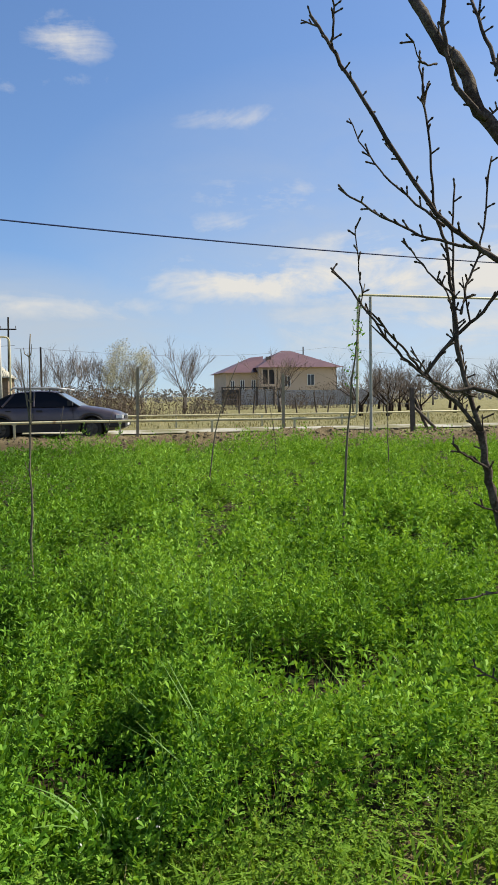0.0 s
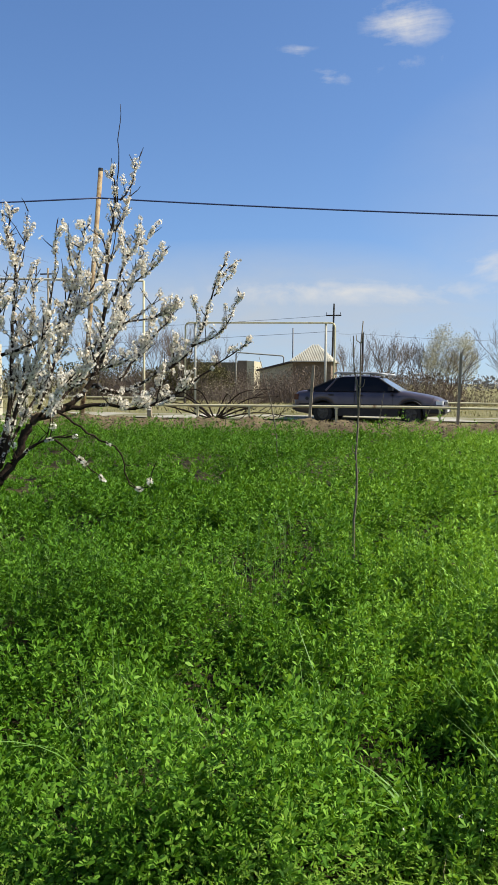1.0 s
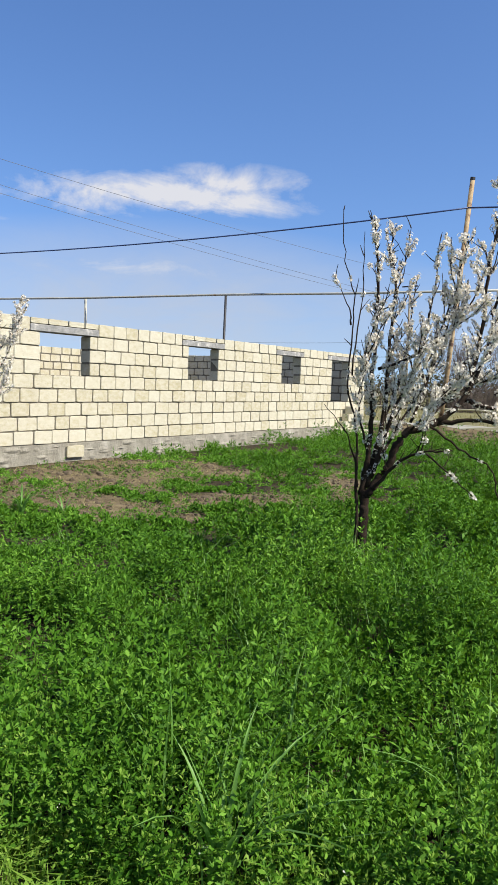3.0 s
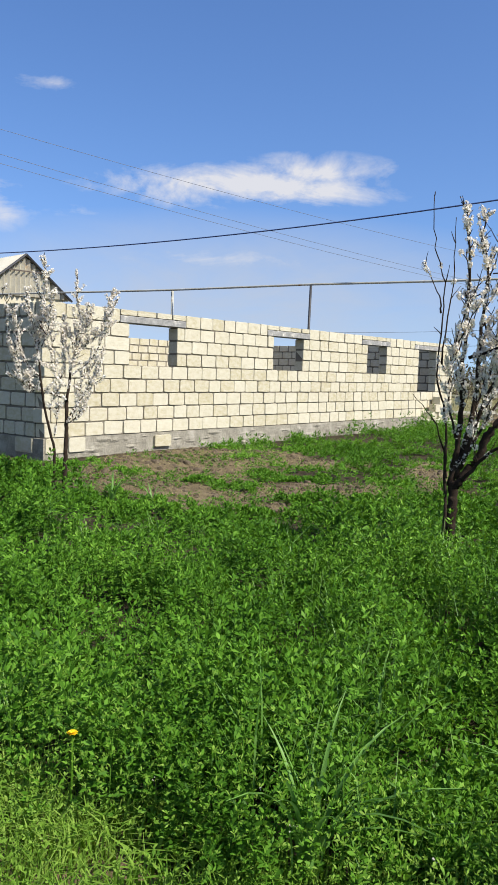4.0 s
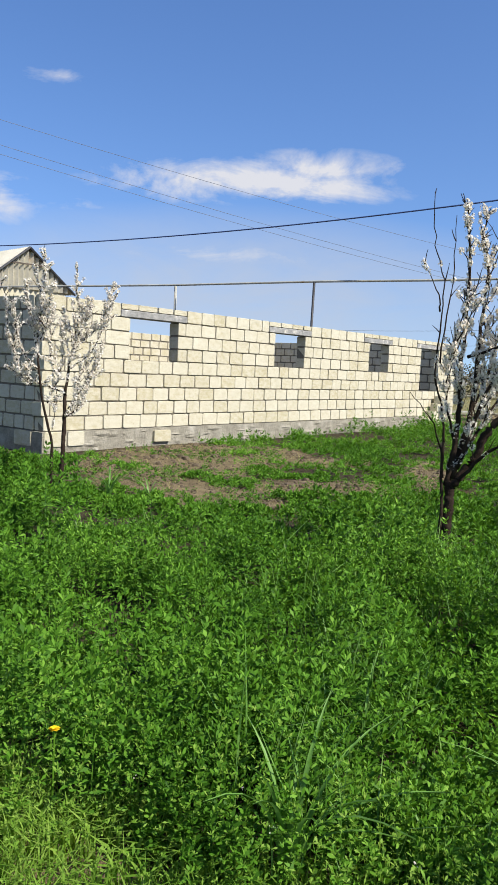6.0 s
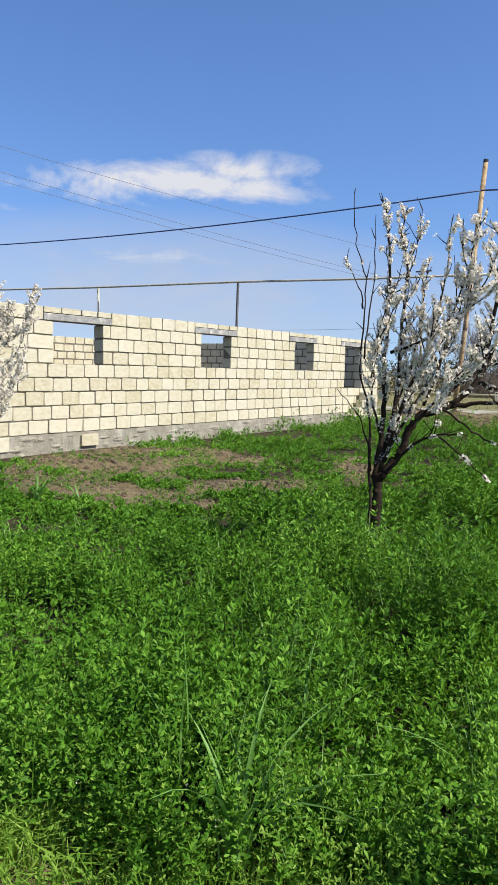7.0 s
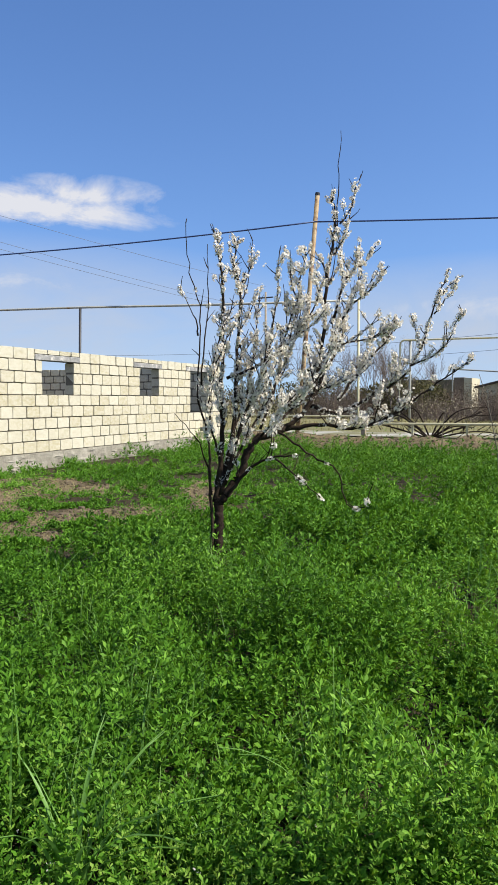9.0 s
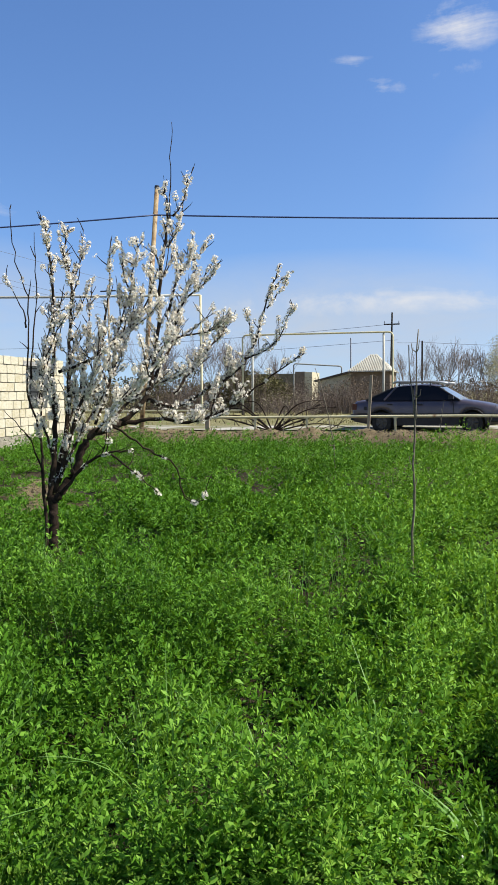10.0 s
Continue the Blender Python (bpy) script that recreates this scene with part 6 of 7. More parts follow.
t2.limb(0.007, 0.003, 0.0, (0.17, 1.48), (0.23, 1.63), (0.29, 1.8), bloom=1.3, twigs=6)
t2.limb(0.007, 0.003, -0.3, (-0.22, 1.38), (-0.14, 1.53), (-0.11, 1.76), (-0.09, 1.93), bloom=1.4, twigs=6)
t2.limb(0.006, 0.002, -0.2, (-0.5, 1.68), (-0.52, 1.82), (-0.55, 1.94), bloom=0.2, twigs=1)
t2.limb(0.008, 0.003, 0.1, (0.08, 0.75), (0.24, 0.98), (0.36, 1.2), (0.42, 1.45), bloom=1.3, twigs=6)
t2.limb(0.008, 0.003, -0.1, (0.10, 1.15), (0.28, 1.3), (0.40, 1.55), (0.46, 1.75), bloom=1.3, twigs=6)
t2.limb(0.007, 0.003, 0.2, (-0.12, 0.8), (-0.02, 1.05), (0.02, 1.35), (0.0, 1.6), bloom=1.3, twigs=6)
t2.finish(2.4)

t3 = FieldTree("leafless apricot tree with dark branches and swelling buds", (2.45, 0.8625), (0.845, -0.535), 15, M["bark_pale"], petals=False, name="apricot_tree")
B3 = []
for r0, r1, dep, uz in ((0.021, 0.0125, 0.0, ((0.0, -0.35), (-0.01, 0.18), (-0.04, 0.54), (-0.1, 0.85), (-0.13, 0.96), (-0.15, 1.09))),
                        (0.023, 0.017, 0.05, ((0.05, 1.3), (-0.06, 1.72), (-0.16, 1.88), (-0.2, 1.99), (-0.26, 2.07), (-0.33, 2.2))),
                        (0.022, 0.019, 0.1, ((-0.05, 0.6), (0.07, 1.0), (0.06, 1.4))),
                        (0.012, 0.005, -0.05, ((0.03, 1.44), (-0.1, 1.5), (-0.18, 1.56), (-0.28, 1.66), (-0.44, 1.93), (-0.52, 2.07), (-0.57, 2.15))),
                        (0.005, 0.003, -0.06, ((-0.53, 2.09), (-0.515, 2.15), (-0.51, 2.25))),
                        (0.005, 0.002, 0.06, ((-0.24, 1.6), (-0.36, 1.71), (-0.44, 1.81), (-0.5, 1.92))),
                        (0.006, 0.003, -0.08, ((-0.13, 1.53), (-0.25, 1.56), (-0.36, 1.61), (-0.49, 1.7))),
                        (0.0095, 0.003, 0.05, ((-0.15, 1.08), (-0.2, 1.26), (-0.22, 1.4), (-0.24, 1.56), (-0.27, 1.67), (-0.29, 1.89), (-0.31, 2.02))),
                        (0.008, 0.003, -0.05, ((-0.15, 1.08), (-0.21, 1.16), (-0.29, 1.23), (-0.37, 1.31), (-0.44, 1.41), (-0.52, 1.51))),
                        (0.005, 0.003, -0.1, ((-0.29, 1.23), (-0.34, 1.3), (-0.41, 1.39))),
                        (0.007, 0.005, 0.06, ((-0.29, 1.23), (-0.22, 1.32), (-0.15, 1.39), (-0.05, 1.52))),
                        (0.008, 0.003, 0.12, ((-0.15, 1.08), (-0.18, 1.18), (-0.22, 1.32), (-0.23, 1.53), (-0.23, 1.73))),
                        (0.004, 0.002, -0.03, ((-0.21, 1.42), (-0.28, 1.49), (-0.34, 1.57))),
                        (0.005, 0.003, 0.15, ((-0.2, 1.38), (-0.19, 1.46), (-0.16, 1.57), (-0.14, 1.8))),
                        (0.009, 0.006, -0.1, ((-0.02, 1.14), (-0.15, 1.19), (-0.21, 1.19), (-0.26, 1.215))),
                        (0.005, 0.003, -0.1, ((-0.13, 0.99), (-0.17, 1.02), (-0.21, 1.06))),
                        (0.004, 0.003, -0.06, ((-0.08, 0.86), (-0.12, 0.89), (-0.165, 0.915))),
                        (0.004, 0.003, -0.1, ((-0.05, 0.69), (-0.12, 0.688), (-0.18, 0.68))),
                        (0.004, 0.003, -0.1, ((-0.03, 0.42), (-0.1, 0.47), (-0.16, 0.52))),
                        (0.012, 0.006, -0.04, ((-0.14, 1.85), (-0.21, 1.93), (-0.24, 2.07), (-0.23, 2.2))),
                        (0.012, 0.005, 0.12, ((-0.03, 1.7), (-0.1, 1.93), (-0.14, 2.05), (-0.19, 2.2))),
                        (0.006, 0.003, 0.1, ((-0.12, 1.95), (-0.1, 2.1), (-0.07, 2.25))),
                        (0.004, 0.002, -0.1, ((-0.26, 2.0), (-0.29, 1.99), (-0.31, 2.03))),
                        (0.003, 0.002, -0.05, ((-0.45, 1.44), (-0.455, 1.52), (-0.455, 1.61))),
                        (0.010, 0.004, 0.25, ((0.05, 1.35), (0.2, 1.7), (0.25, 2.2))), (0.010, 0.004, 0.3, ((0.05, 1.2), (0.3, 1.5), (0.5, 1.9)))):
    ln = t3.limb(r0 * (0.95 if r0 > 0.019 else 0.78), r1 * 0.78, dep, *uz, bloom=0, twigs=0, wob=0.003)
    t3.bud(ln, 0.03 if r0 < 0.02 else 0.14, 0.0058)
    # short spurs and side shoots
    for k in range(int(len(ln) * (0.10 if r0 > 0.006 else 0.05))):
        i = t3.r.randrange(len(ln) // 4, len(ln) - 1)
        along = ln[i + 1] - ln[i - 1]
        t3.twig(ln[i], along, t3.r.uniform(0.03, 0.13), 0.0032, 0)
        t3.bud(t3.lines[-1][0], 0.03, 0.005)
t3.finish()

# saplings
for x, y, h, lean, lab in ((0.94, 4.33, 1.60, 0.03, "thin bare sapling with a forked top in the alfalfa"), (3.17, 4.63, 2.0, 0.18, "slender tall sapling with first small leaves"),
                           (2.84, 9.3, 1.65, 0.42, "leaning thin bare sapling in the field"), (5.6, 9.88, 1.1, -0.02, "short thin bare sapling in the field"),
                           (-0.6, 10.13, 1.55, -0.3, "thin leaning bare sapling in the field"), (-3.0, 16.6, 1.2, 0.12, "thin bare sapling near the earth bank"),
                           (1.54, 16.4, 0.95, 0.22, "thin bare sapling near the earth bank"), (4.75, 13.5, 1.15, -0.15, "thin bare sapling near the earth bank"),
                           (6.9, 14.6, 1.0, 0.1, "thin bare sapling near the earth bank"), (0.55, 16.9, 1.0, 0.1, "thin bare sapling near the earth bank")):
    r = random.Random(int(x * 100))
    sp = thing("sapling", lab, "sapling", (x, y, land_at(x, y)), group="planted saplings")
    st_, tw = Acc(), Acc()
    pts = [Vector((0, 0, -0.05))]
    h -= land_at(x, y)
    for i in range(1, 13):
        f = i / 12
        pts.append(Vector((lean * f * f + r.uniform(-0.007, 0.007) * (f > 0.1), r.uniform(-0.007, 0.007), h * f)))
    st_.tube(pts, 0.0125 if x == 3.17 else 0.0095 if y < 6 else 0.012, 0.004, 6)
    part("stem", st_, M["sapling"], sp, smooth=True)
    for k in range(9 if y < 6 else 5):
        f = r.uniform(0.42, 0.98)
        p = pts[int(f * 12)]
        d = Vector((r.uniform(-1, 1), r.uniform(-1, 1), r.uniform(0.3, 1.2))).normalized()
        tw.tube([p, p + d * r.uniform(0.02, 0.04), p + d * 0.045 + Vector((0, 0, r.uniform(0.02, 0.06)))], 0.004, 0.002, 4)
    if x == 0.94:
        tw.tube([pts[8], pts[9] + Vector((-0.02, 0, 0)), pts[10] + Vector((-0.045, 0, 0.02)), pts[11] + Vector((-0.05, 0, 0.05))], 0.006, 0.003, 5)
    tagged(part("brushwood", tw, M["sapling"], sp), kind="stuff")
    if x in (3.17, 0.94):
        C_ = []
        for k in range(70 if x == 3.17 else 14):
            f = r.uniform(0.66, 0.99) if x == 3.17 else r.uniform(0.5, 0.62)
            p = pts[int(f * 12)]
            C_.append((p.x + r.uniform(-0.05, 0.05), p.y + r.uniform(-0.05, 0.05), p.z + r.uniform(-0.05, 0.1)))
        tagged(part("young_leaves", bulk_mesh("young_leaves", flecks(np.array(C_), 0.016, 4), 4, M["grass"]), None, sp), kind="stuff")

# ---------------------------------------------------------------- alfalfa and grass
ag = np.random.default_rng(29)


def sector(r0, r1, per_m2, a0=-68, a1=33):
    """Random spots in a stretch of the plan, seen from the standing place."""
    n_ = int(per_m2 * radians(a1 - a0) / 2 * (r1 * r1 - r0 * r0))
    r_ = np.sqrt(ag.uniform(r0 * r0, r1 * r1, n_))
    a_ = np.radians(ag.uniform(a0, a1, n_))
    return STAND[0] + np.sin(a_) * r_, STAND[1] + np.cos(a_) * r_


def sown(x, y):
    """True where alfalfa grows."""
    inside = (y < 17.25 + (fbm(x * 0.8, y * 0 + 2.2, 41, 3) - 0.5) * 1.2) & (x > -16) & (x < 17)
    s_ = (x - WALL_X) * WD.x + (y - WALL_Y) * WD.y
    off = (x - WALL_X) * WNRM.x + (y - WALL_Y) * WNRM.y
    in_house = (s_ > -0.12) & (s_ < FRONT_LEN + 0.3) & (off < 0.25)
    return inside & ~in_house & (near_edge(x, y) > 0)


def canopy(x, y):
    """Height of the stand, 0.1 to 0.36 m, in humps and hollows."""
    h = 0.19 + 0.27 * fbm(x * 0.75 + 3, y * 0.75, 51, 3) + 0.75 * (fbm(x * 2.9, y * 2.9, 57, 2) - 0.48)
    h = h * np.clip(0.35 + (gaps(x, y) - 0.27) * 5.0, 0.35, 1)
    low_ = np.clip((-1.8 - x) / 1.5, 0, 1) * np.clip((y - 2.1) / 1.4, 0, 1) * np.clip((13 - y) / 3, 0, 1)
    return np.clip(h, 0.12, 0.50) * (1 - 0.7 * np.clip(bare(x, y), 0, 1)) * (1 - 0.7 * low_) * (1 - 0.2 * np.clip((y - 11.5) / 4.5, 0, 1))


def gaps(x, y):
    g_ = fbm(x * 2.4 + 7, y * 2.4 + 3, 61, 3)
    for hx, hy, hr in ((0.76, 1.70, 0.17), (1.2, 1.3, 0.10), (0.37, 1.24, 0.17), (-0.42, 2.2, 0.15), (-1.14, 0.81, 0.17), (2.0, 1.42, 0.11), (-0.84, 0.38, 0.11)):
        g_ = g_ - 0.4 * np.exp(-((x - hx) ** 2 + (y - hy) ** 2) / hr ** 2)
    return g_


def crowns(x, y, spread, share, low_, high_):
    """Draws stems together into clumps: new spots, how far each leans out and how tall it stands."""
    n_ = len(x)
    m_ = max(1, n_ // share)
    own = ag.integers(0, m_, n_)
    dx, dy = ag.normal(0, spread, n_), ag.normal(0, spread, n_)
    tall_ = ag.uniform(low_, high_, m_)[own] * (1.12 - 0.6 * np.clip(np.hypot(dx, dy) / spread / 2, 0, 1))
    return x[:m_][own] + dx, y[:m_][own] + dy, np.stack([dx, dy], -1) / spread * 0.22, tall_


SUN_WAY = (math.sin(sa) * math.cos(se), math.cos(sa) * math.cos(se), math.sin(se))


def trefoils(x, y, per, size, corners, low=0.25, spread=0.0, share=1, rise=(1, 1)):
    """Leaves of three leaflets on stems at the given spots."""
    n_ = len(x)
    lean = ag.normal(0, 0.16, (n_, 2))
    H = canopy(x, y) * ag.uniform(0.7, 1.2, n_)
    if spread:
        x, y, lean, tall_ = crowns(x, y, spread, share, *rise)
        lean = lean + ag.normal(0, 0.1, (n_, 2))
        H = canopy(x, y) * tall_ * ag.uniform(0.8, 1.12, n_)
    z0 = land(x, y)
    # most leaves crowd towards the tip of the stem
    f = 1.0 - (1.0 - low) * np.linspace(0.0, 1.0, per)[None, :] ** 1.45 + ag.uniform(-0.05, 0.05, (n_, per))
    reach = ag.uniform(0.002, 0.03, (n_, per)) * (size / 0.02) ** 0.5 * (1.2 - 0.95 * f)
    an = ag.uniform(0, 6.283, (n_, per))
    cx = x[:, None] + lean[:, :1] * H[:, None] * f + np.cos(an) * reach
    cy = y[:, None] + lean[:, 1:] * H[:, None] * f + np.sin(an) * reach
    cz = z0[:, None] + H[:, None] * f + ag.uniform(-0.01, 0.015, (n_, per))
    out = []
    for k in (-1, 0, 1):
        a_ = an + k * 1.15 + ag.normal(0, 0.25, an.shape)
        el = ag.normal(0.1, 0.3, an.shape) + 0.8 * np.clip(f, 0, 1) ** 3
        d_ = np.stack([np.cos(a_) * np.cos(el), np.sin(a_) * np.cos(el), np.sin(el)], -1)
        face = np.array(SUN_WAY) + ag.normal(0, 0.55, d_.shape)
        s_ = np.cross(face, d_)
        s_ /= np.linalg.norm(s_, axis=-1, keepdims=True) + 1e-6
        nn = np.cross(d_, s_)
        L_ = (size * ag.uniform(0.65, 1.25, an.shape))[..., None]
        W_ = L_ * ag.uniform(0.28, 0.42, an.shape)[..., None]
        c_ = np.stack([cx, cy, cz], -1)
        if corners == 5:                       # egg-shaped, broad and blunt towards the tip
            v = np.stack([c_, c_ + d_ * L_ * 0.58 + s_ * W_ * 0.5 + nn * L_ * 0.09, c_ + d_ * L_ * 0.97 + s_ * W_ * 0.24 + nn * L_ * 0.02,
                          c_ + d_ * L_ * 0.97 - s_ * W_ * 0.24 + nn * L_ * 0.02, c_ + d_ * L_ * 0.58 - s_ * W_ * 0.5 + nn * L_ * 0.09], 2)
        elif corners == 3:
            v = np.stack([c_ - s_ * W_ * 0.3, c_ + s_ * W_ * 0.5, c_ + d_ * L_], 2)
        else:
            v = np.stack([c_, c_ + d_ * L_ * 0.62 + s_ * W_ * 0.5 + nn * L_ * 0.06, c_ + d_ * L_, c_ + d_ * L_ * 0.62 - s_ * W_ * 0.5 + nn * L_ * 0.06], 2)
        out.append(v.reshape(-1, corners, 3))
    return np.concatenate(out)


for r0, r1, dens, per, size, corners, low, spread, share, rise in ((0.6, 2.3, 1250, 12, 0.0240, 5, 0.22, 0.055, 16, (0.6, 1.3)), (2.3, 5.2, 610, 9, 0.032, 4, 0.28, 0.070, 19, (0.45, 1.4)),
                                                                   (5.2, 10, 230, 8, 0.047, 4, 0.42, 0.10, 22, (0.3, 1.5)), (10, 19.5, 120, 4, 0.066, 3, 0.45, 0.17, 22, (0.3, 1.6))):
    x, y = sector(r0, r1, dens)
    ok = sown(x, y) & (gaps(x, y) > 0.2) & (ag.uniform(0, 1, len(x)) > bare(x, y) * 0.97)
    x, y = x[ok], y[ok]
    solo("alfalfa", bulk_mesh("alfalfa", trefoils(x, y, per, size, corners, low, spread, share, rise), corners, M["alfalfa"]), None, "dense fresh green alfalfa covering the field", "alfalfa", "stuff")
# low leaves close over the soil
x, y = sector(0.7, 9, 170)
ok = sown(x, y) & (ag.uniform(0, 1, len(x)) > bare(x, y) * 1.1) & (gaps(x, y) > 0.14)
x, y = x[ok], y[ok]
und = trefoils(x, y, 3, 0.034, 3, 0.1)
und[:, :, 2] -= 0.4 * (und[:, :, 2] - land(und[:, :, 0], und[:, :, 1]))
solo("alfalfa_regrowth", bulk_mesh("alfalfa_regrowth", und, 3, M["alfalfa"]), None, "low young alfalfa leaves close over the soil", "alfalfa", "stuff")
# the rest of the field, thinly
x, y = np.concatenate([ag.uniform(-16, 17, 24000), ag.uniform(-4.5, 7, 7000)]), np.concatenate([ag.uniform(-1, 17.5, 24000), ag.uniform(-1.5, 5, 7000)])
az = np.degrees(np.arctan2(x - STAND[0], y - STAND[1]))
ok = sown(x, y) & ((az < -68) | (az > 33))
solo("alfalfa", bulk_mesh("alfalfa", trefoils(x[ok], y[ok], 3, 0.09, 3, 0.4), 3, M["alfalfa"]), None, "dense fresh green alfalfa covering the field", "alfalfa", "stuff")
# stems in the near stand
x, y = sector(0.8, 4.5, 300)
ok = sown(x, y) & (gaps(x, y) > 0.33)
x, y = x[ok], y[ok]
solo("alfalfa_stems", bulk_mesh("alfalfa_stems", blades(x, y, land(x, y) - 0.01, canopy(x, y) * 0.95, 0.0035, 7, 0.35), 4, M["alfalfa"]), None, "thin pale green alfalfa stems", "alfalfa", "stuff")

# grass among the crop
x, y = sector(0.8, 6.5, 220)
ok = sown(x, y) & (fbm(x * 1.3, y * 1.3, 71, 3) > 0.53)
x, y = x[ok], y[ok]
solo("field_grass", bulk_mesh("field_grass", blades(x, y, land(x, y) - 0.01, canopy(x, y) * 1.12, 0.0055, 5, 0.5), 4, M["grass_blue"]), None, "fine green grass blades among the alfalfa", "grass", "stuff")
# short weeds on bare soil by the house
x, y = ag.uniform(-7.6, -2.0, 9000), ag.uniform(3.5, 12.5, 9000)
bb = bare(x, y)
ok = sown(x, y) & (fbm(x * 1.9, y * 1.9, 81, 3) > 0.46) & (bb > 0.2)
x, y = x[ok], y[ok]
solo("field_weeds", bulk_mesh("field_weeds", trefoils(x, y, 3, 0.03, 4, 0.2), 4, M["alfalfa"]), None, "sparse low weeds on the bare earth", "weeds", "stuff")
# dead stalks and leaf litter on the bare soil
x, y = ag.uniform(-7.6, -2.0, 9000), ag.uniform(3.5, 10.5, 9000)
ok = sown(x, y) & (bare(x, y) > 0.25) & (fbm(x * 2.6, y * 2.6, 85, 3) > 0.42)
x, y = x[ok], y[ok]
lit = blades(x, y, land(x, y) + 0.012, 0.11, 0.007, 14, 1.2)
low_z = land(lit[:, :, 0], lit[:, :, 1]) + 0.012
lit[:, :, 2] = low_z + 0.3 * (lit[:, :, 2] - low_z)
solo("plant_litter", bulk_mesh("plant_litter", lit, 4, M["dry_grass"]), None, "dead stalks lying on the bare earth", "litter", "stuff")
# footpath at the field's edge
x, y = sector(0.45, 3.0, 6500, -85, 55)
ne = near_edge(x, y)
ok = (ne < 0.14) & (fbm(x * 2.6, y * 2.6, 91, 3) > 0.34 + 0.22 * np.exp(-((x - 2.2) ** 2 + (y - 1.05) ** 2) / 0.06))
x, y = x[ok], y[ok]
half = int(len(x) * 0.62)
solo("path_grass", bulk_mesh("path_grass", blades(x[:half], y[:half], land(x[:half], y[:half]) - 0.005, 0.16 - 0.09 * np.clip(x[:half] - 0.9, 0, 1), 0.0056, 9, 0.85), 4, M["path_grass"]), None, "short yellow-green grass on the footpath", "grass", "stuff")
solo("path_weeds", bulk_mesh("path_weeds", trefoils(x[half:half + 5000], y[half:half + 5000], 3, 0.014, 4, 0.12), 4, M["path_grass"]), None, "small pale weeds on the footpath", "weeds", "stuff")
# a mat of clover where the footpath is less trodden
x, y = ag.uniform(1.0, 3.4, 9000), ag.uniform(0.2, 2.2, 9000)
ne = near_edge(x, y)
ok = (ne < 0.06) & (ne > -0.9) & (fbm(x * 3.1, y * 3.1, 97, 3) > 0.40 + 0.25 * np.exp(-((x - 2.2) ** 2 + (y - 1.05) ** 2) / 0.04))
mat_ = trefoils(x[ok], y[ok], 4, 0.021, 4, 0.15)
low_z = land(mat_[:, :, 0], mat_[:, :, 1])
mat_[:, :, 2] = low_z + 0.35 * (mat_[:, :, 2] - low_z)
solo("clover", bulk_mesh("clover", mat_, 4, M["path_grass"]), None, "low mat of pale green clover on the footpath", "clover", "stuff")
# the grassy lane goes on to both sides and behind
x, y = np.concatenate([ag.uniform(-9, 11, 30000), ag.uniform(-4.5, 6.5, 60000)]), np.concatenate([ag.uniform(-6, 4.5, 30000), ag.uniform(-5, 3.0, 60000)])
ne = near_edge(x, y)
ok = (ne < 0.1) & (fbm(x * 1.4, y * 1.4, 93, 3) > 0.40) & (np.hypot(x - STAND[0], y - STAND[1]) > 0.5)
x, y = x[ok], y[ok]
solo("lane_grass", bulk_mesh("lane_grass", blades(x, y, land(x, y) - 0.005, 0.15, 0.012, 10, 0.85), 4, M["path_grass"]), None, "short yellow-green grass of the lane beside the field", "grass", "stuff")
x, y = ag.uniform(1.4, 4.4, 1500), ag.uniform(-0.3, 2.2, 1500)
ok = (np.abs(near_edge(x, y) - 0.02) < 0.28) & (fbm(x * 1.5, y * 1.5, 95, 3) > 0.45)
x, y = x[ok], y[ok]
solo("dry_stalks", bulk_mesh("dry_stalks", blades(x, y, land(x, y), 0.14, 0.004, 12, 0.9), 4, M["dry_grass"]), None, "dead straw-coloured stalks at the field's edge", "grass", "stuff")


def tuft(x, y, n, length, width, seed, lab):
    """A tussock of broad arching blades."""
    r = random.Random(seed)
    t_ = thing("grass_tuft", lab, "grass", (x, y, land_at(x, y)), group="grass tussocks")
    for i in range(n):
        a_ = Acc()
        an = r.uniform(0, 6.28)
        d = Vector((math.cos(an), math.sin(an), 0))
        s_ = Vector((-d.y, d.x, 0))
        L_ = length * r.uniform(0.6, 1.15)
        bend_ = r.uniform(0.3, 1.0)
        root = d * r.uniform(0, 0.03)
        k_ = 8
        for j in range(k_ + 1):
            f = j / k_
            c = root + d * (L_ * bend_ * f * f) + Vector((0, 0, L_ * (f - 0.42 * bend_ * f ** 3)))
            w = width * (1 - f ** 2.2) * 0.5 + 0.0006
            fold = Vector((0, 0, width * 0.18))
            a_.v += [c - s_ * w + fold, c, c + s_ * w + fold]
        for j in range(k_):
            o = j * 3
            a_.f += [(o, o + 1, o + 4, o + 3), (o + 1, o + 2, o + 5, o + 4)]
        part("blade", a_, M["grass_blue"], t_, smooth=True)
    return t_


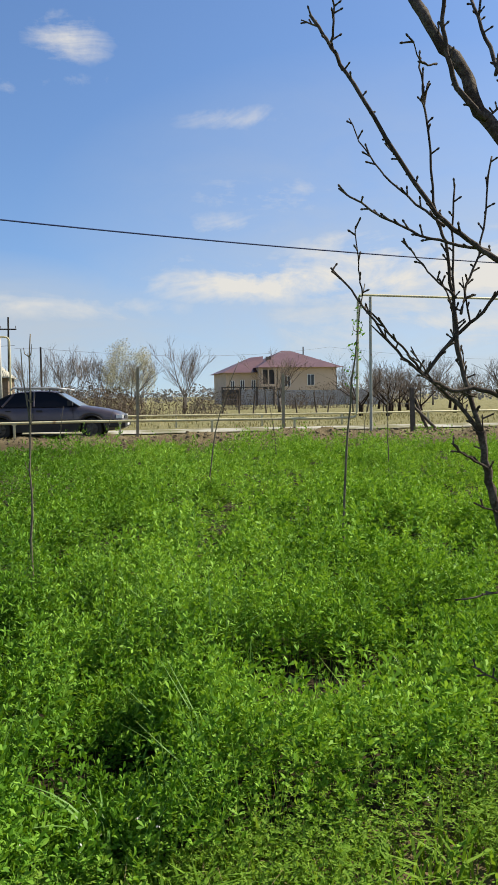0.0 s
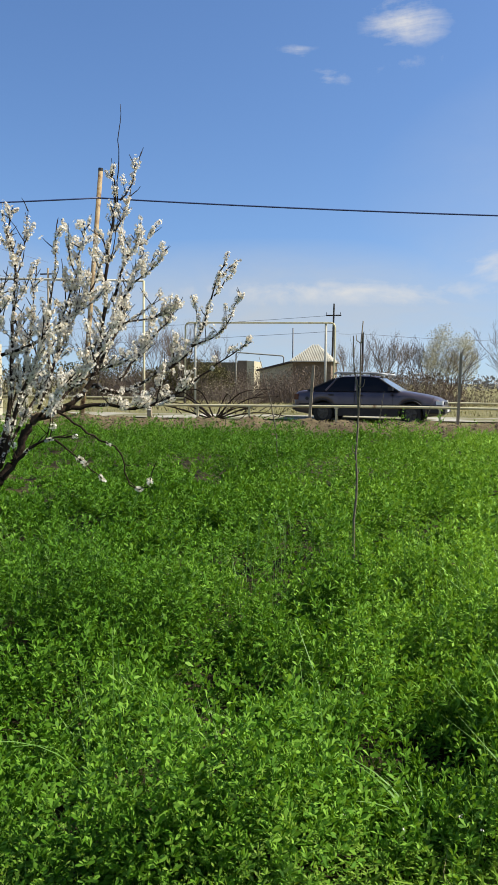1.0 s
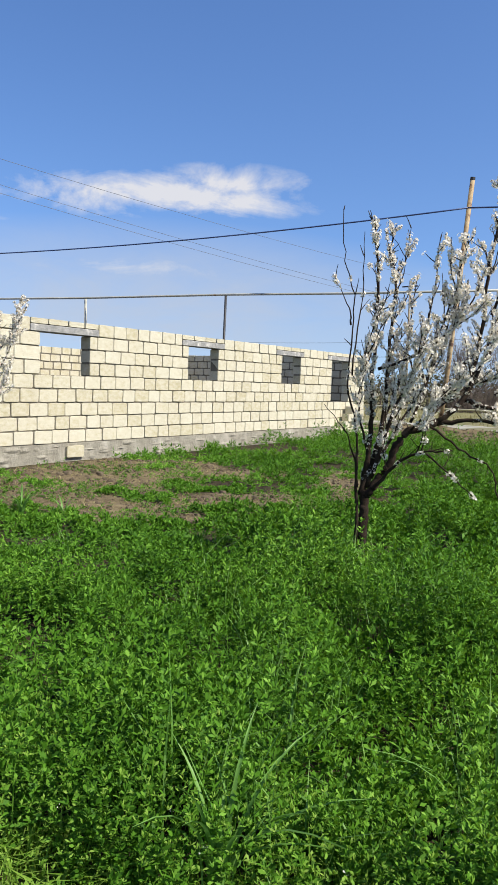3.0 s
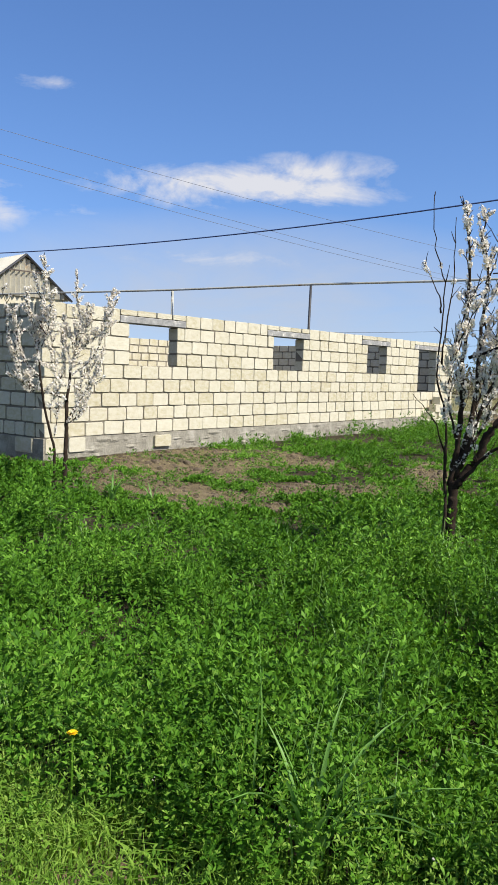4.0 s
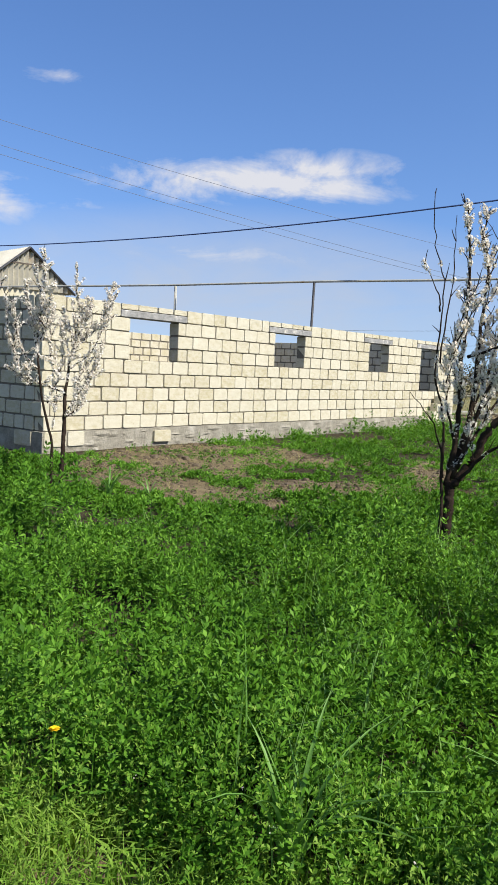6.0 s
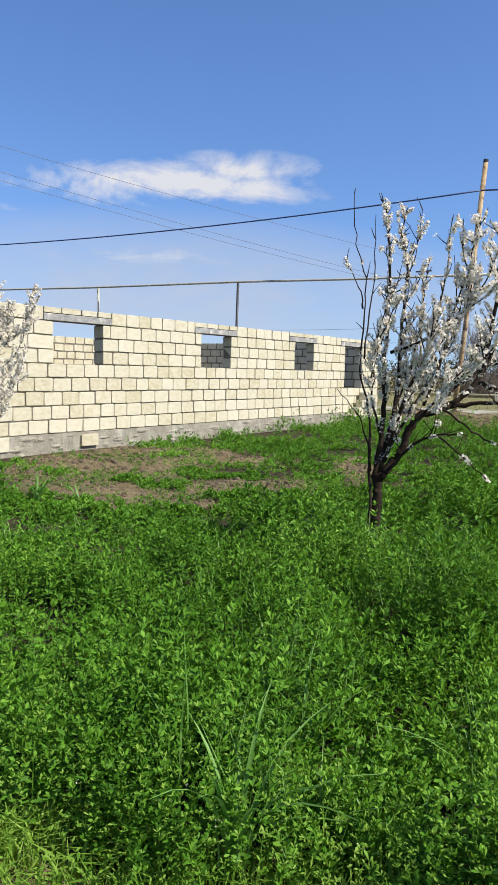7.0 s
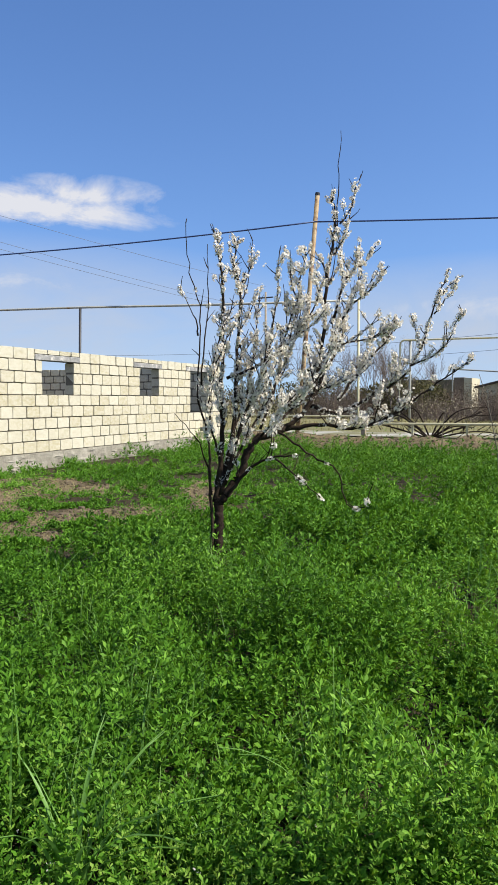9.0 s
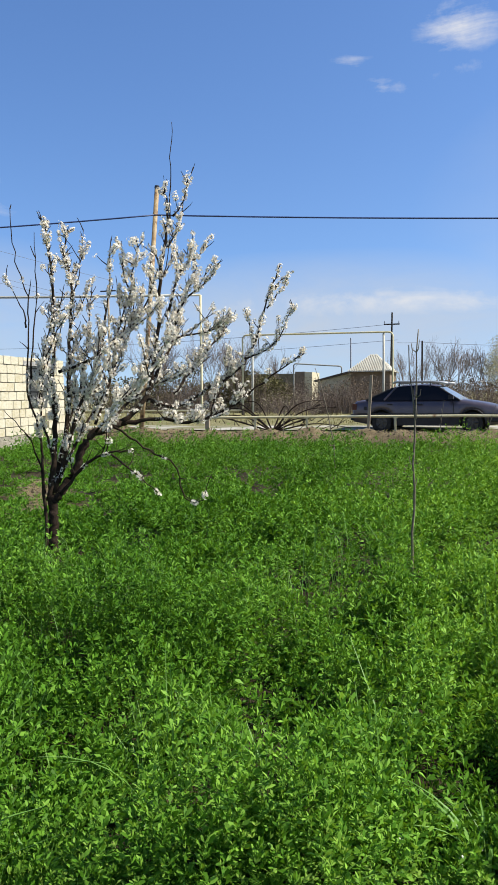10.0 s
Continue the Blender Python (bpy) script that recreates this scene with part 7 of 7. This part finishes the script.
for i, (x, y, n, ln_, wd, lab) in enumerate(((-0.02, 0.62, 17, 0.52, 0.017, "tussock of broad bluish grass in the alfalfa"), (1.38, 1.30, 8, 0.36, 0.011, "tussock of long pale grass at the field's edge"),
                                             (0.45, 1.25, 6, 0.46, 0.010, "few long arching grass blades in the alfalfa"), (0.95, 1.0, 9, 0.26, 0.010, "tussock of narrow green grass in the alfalfa"),
                                             (-5.0, 3.55, 14, 0.38, 0.02, "clump of broad strap leaves beside the young tree"), (-4.75, 3.85, 10, 0.30, 0.018, "clump of broad strap leaves beside the young tree"),
                                             (-0.9, 1.9, 8, 0.42, 0.009, "few narrow grass blades in the alfalfa"), (-0.15, 1.1, 8, 0.44, 0.010, "few narrow grass blades in the alfalfa"))):
    tuft(x, y, n, ln_, wd, 200 + i, lab)

DX, DY = -0.67, 0.305
dn = thing("dandelion", "small yellow dandelion flower in the grass", "flower", (DX, DY, land_at(DX, DY)))
a = Acc()
a.tube([(0, 0, 0), (0.005, 0, 0.16), (0, 0.005, 0.31)], 0.003, 0.0025, 5)
part("stem", a, M["grass"], dn)
a = Acc()
for k in range(36):
    an = k * 2.4
    rr = 0.006 + 0.0125 * (k / 36) ** 0.5
    d = Vector((math.cos(an), math.sin(an), 0))
    s_ = Vector((-d.y, d.x, 0)) * 0.0028
    z = 0.312 + 0.006 * (1 - k / 36)
    a.poly([Vector((0, 0.005, 0.31)) - s_, Vector((0, 0.005, z)) + d * rr - s_, Vector((0, 0.005, z)) + d * rr + s_, Vector((0, 0.005, 0.31)) + s_])
part("petals", a, M["yellow"], dn, "bright yellow petals")

# tiny white weed flowers along the field's edge
wf = random.Random(77)
P_ = []
for i in range(46):
    x = wf.uniform(-1.6, 2.9)
    y = 0.35 + 0.36 * (x + 0.72) + wf.gauss(0.1, 0.28)
    z = land_at(x, y) + wf.uniform(0.12, 0.26)
    for k in range(wf.randrange(2, 9)):
        P_.append((x + wf.gauss(0, 0.006), y + wf.gauss(0, 0.006), z + wf.gauss(0, 0.006)))
solo("weed_flowers", bulk_mesh("weed_flowers", flecks(np.array(P_), 0.003, 6, 0.8), 4, M["petal"]), None, "tiny white weed flowers at the field's edge", "flowers", "stuff")
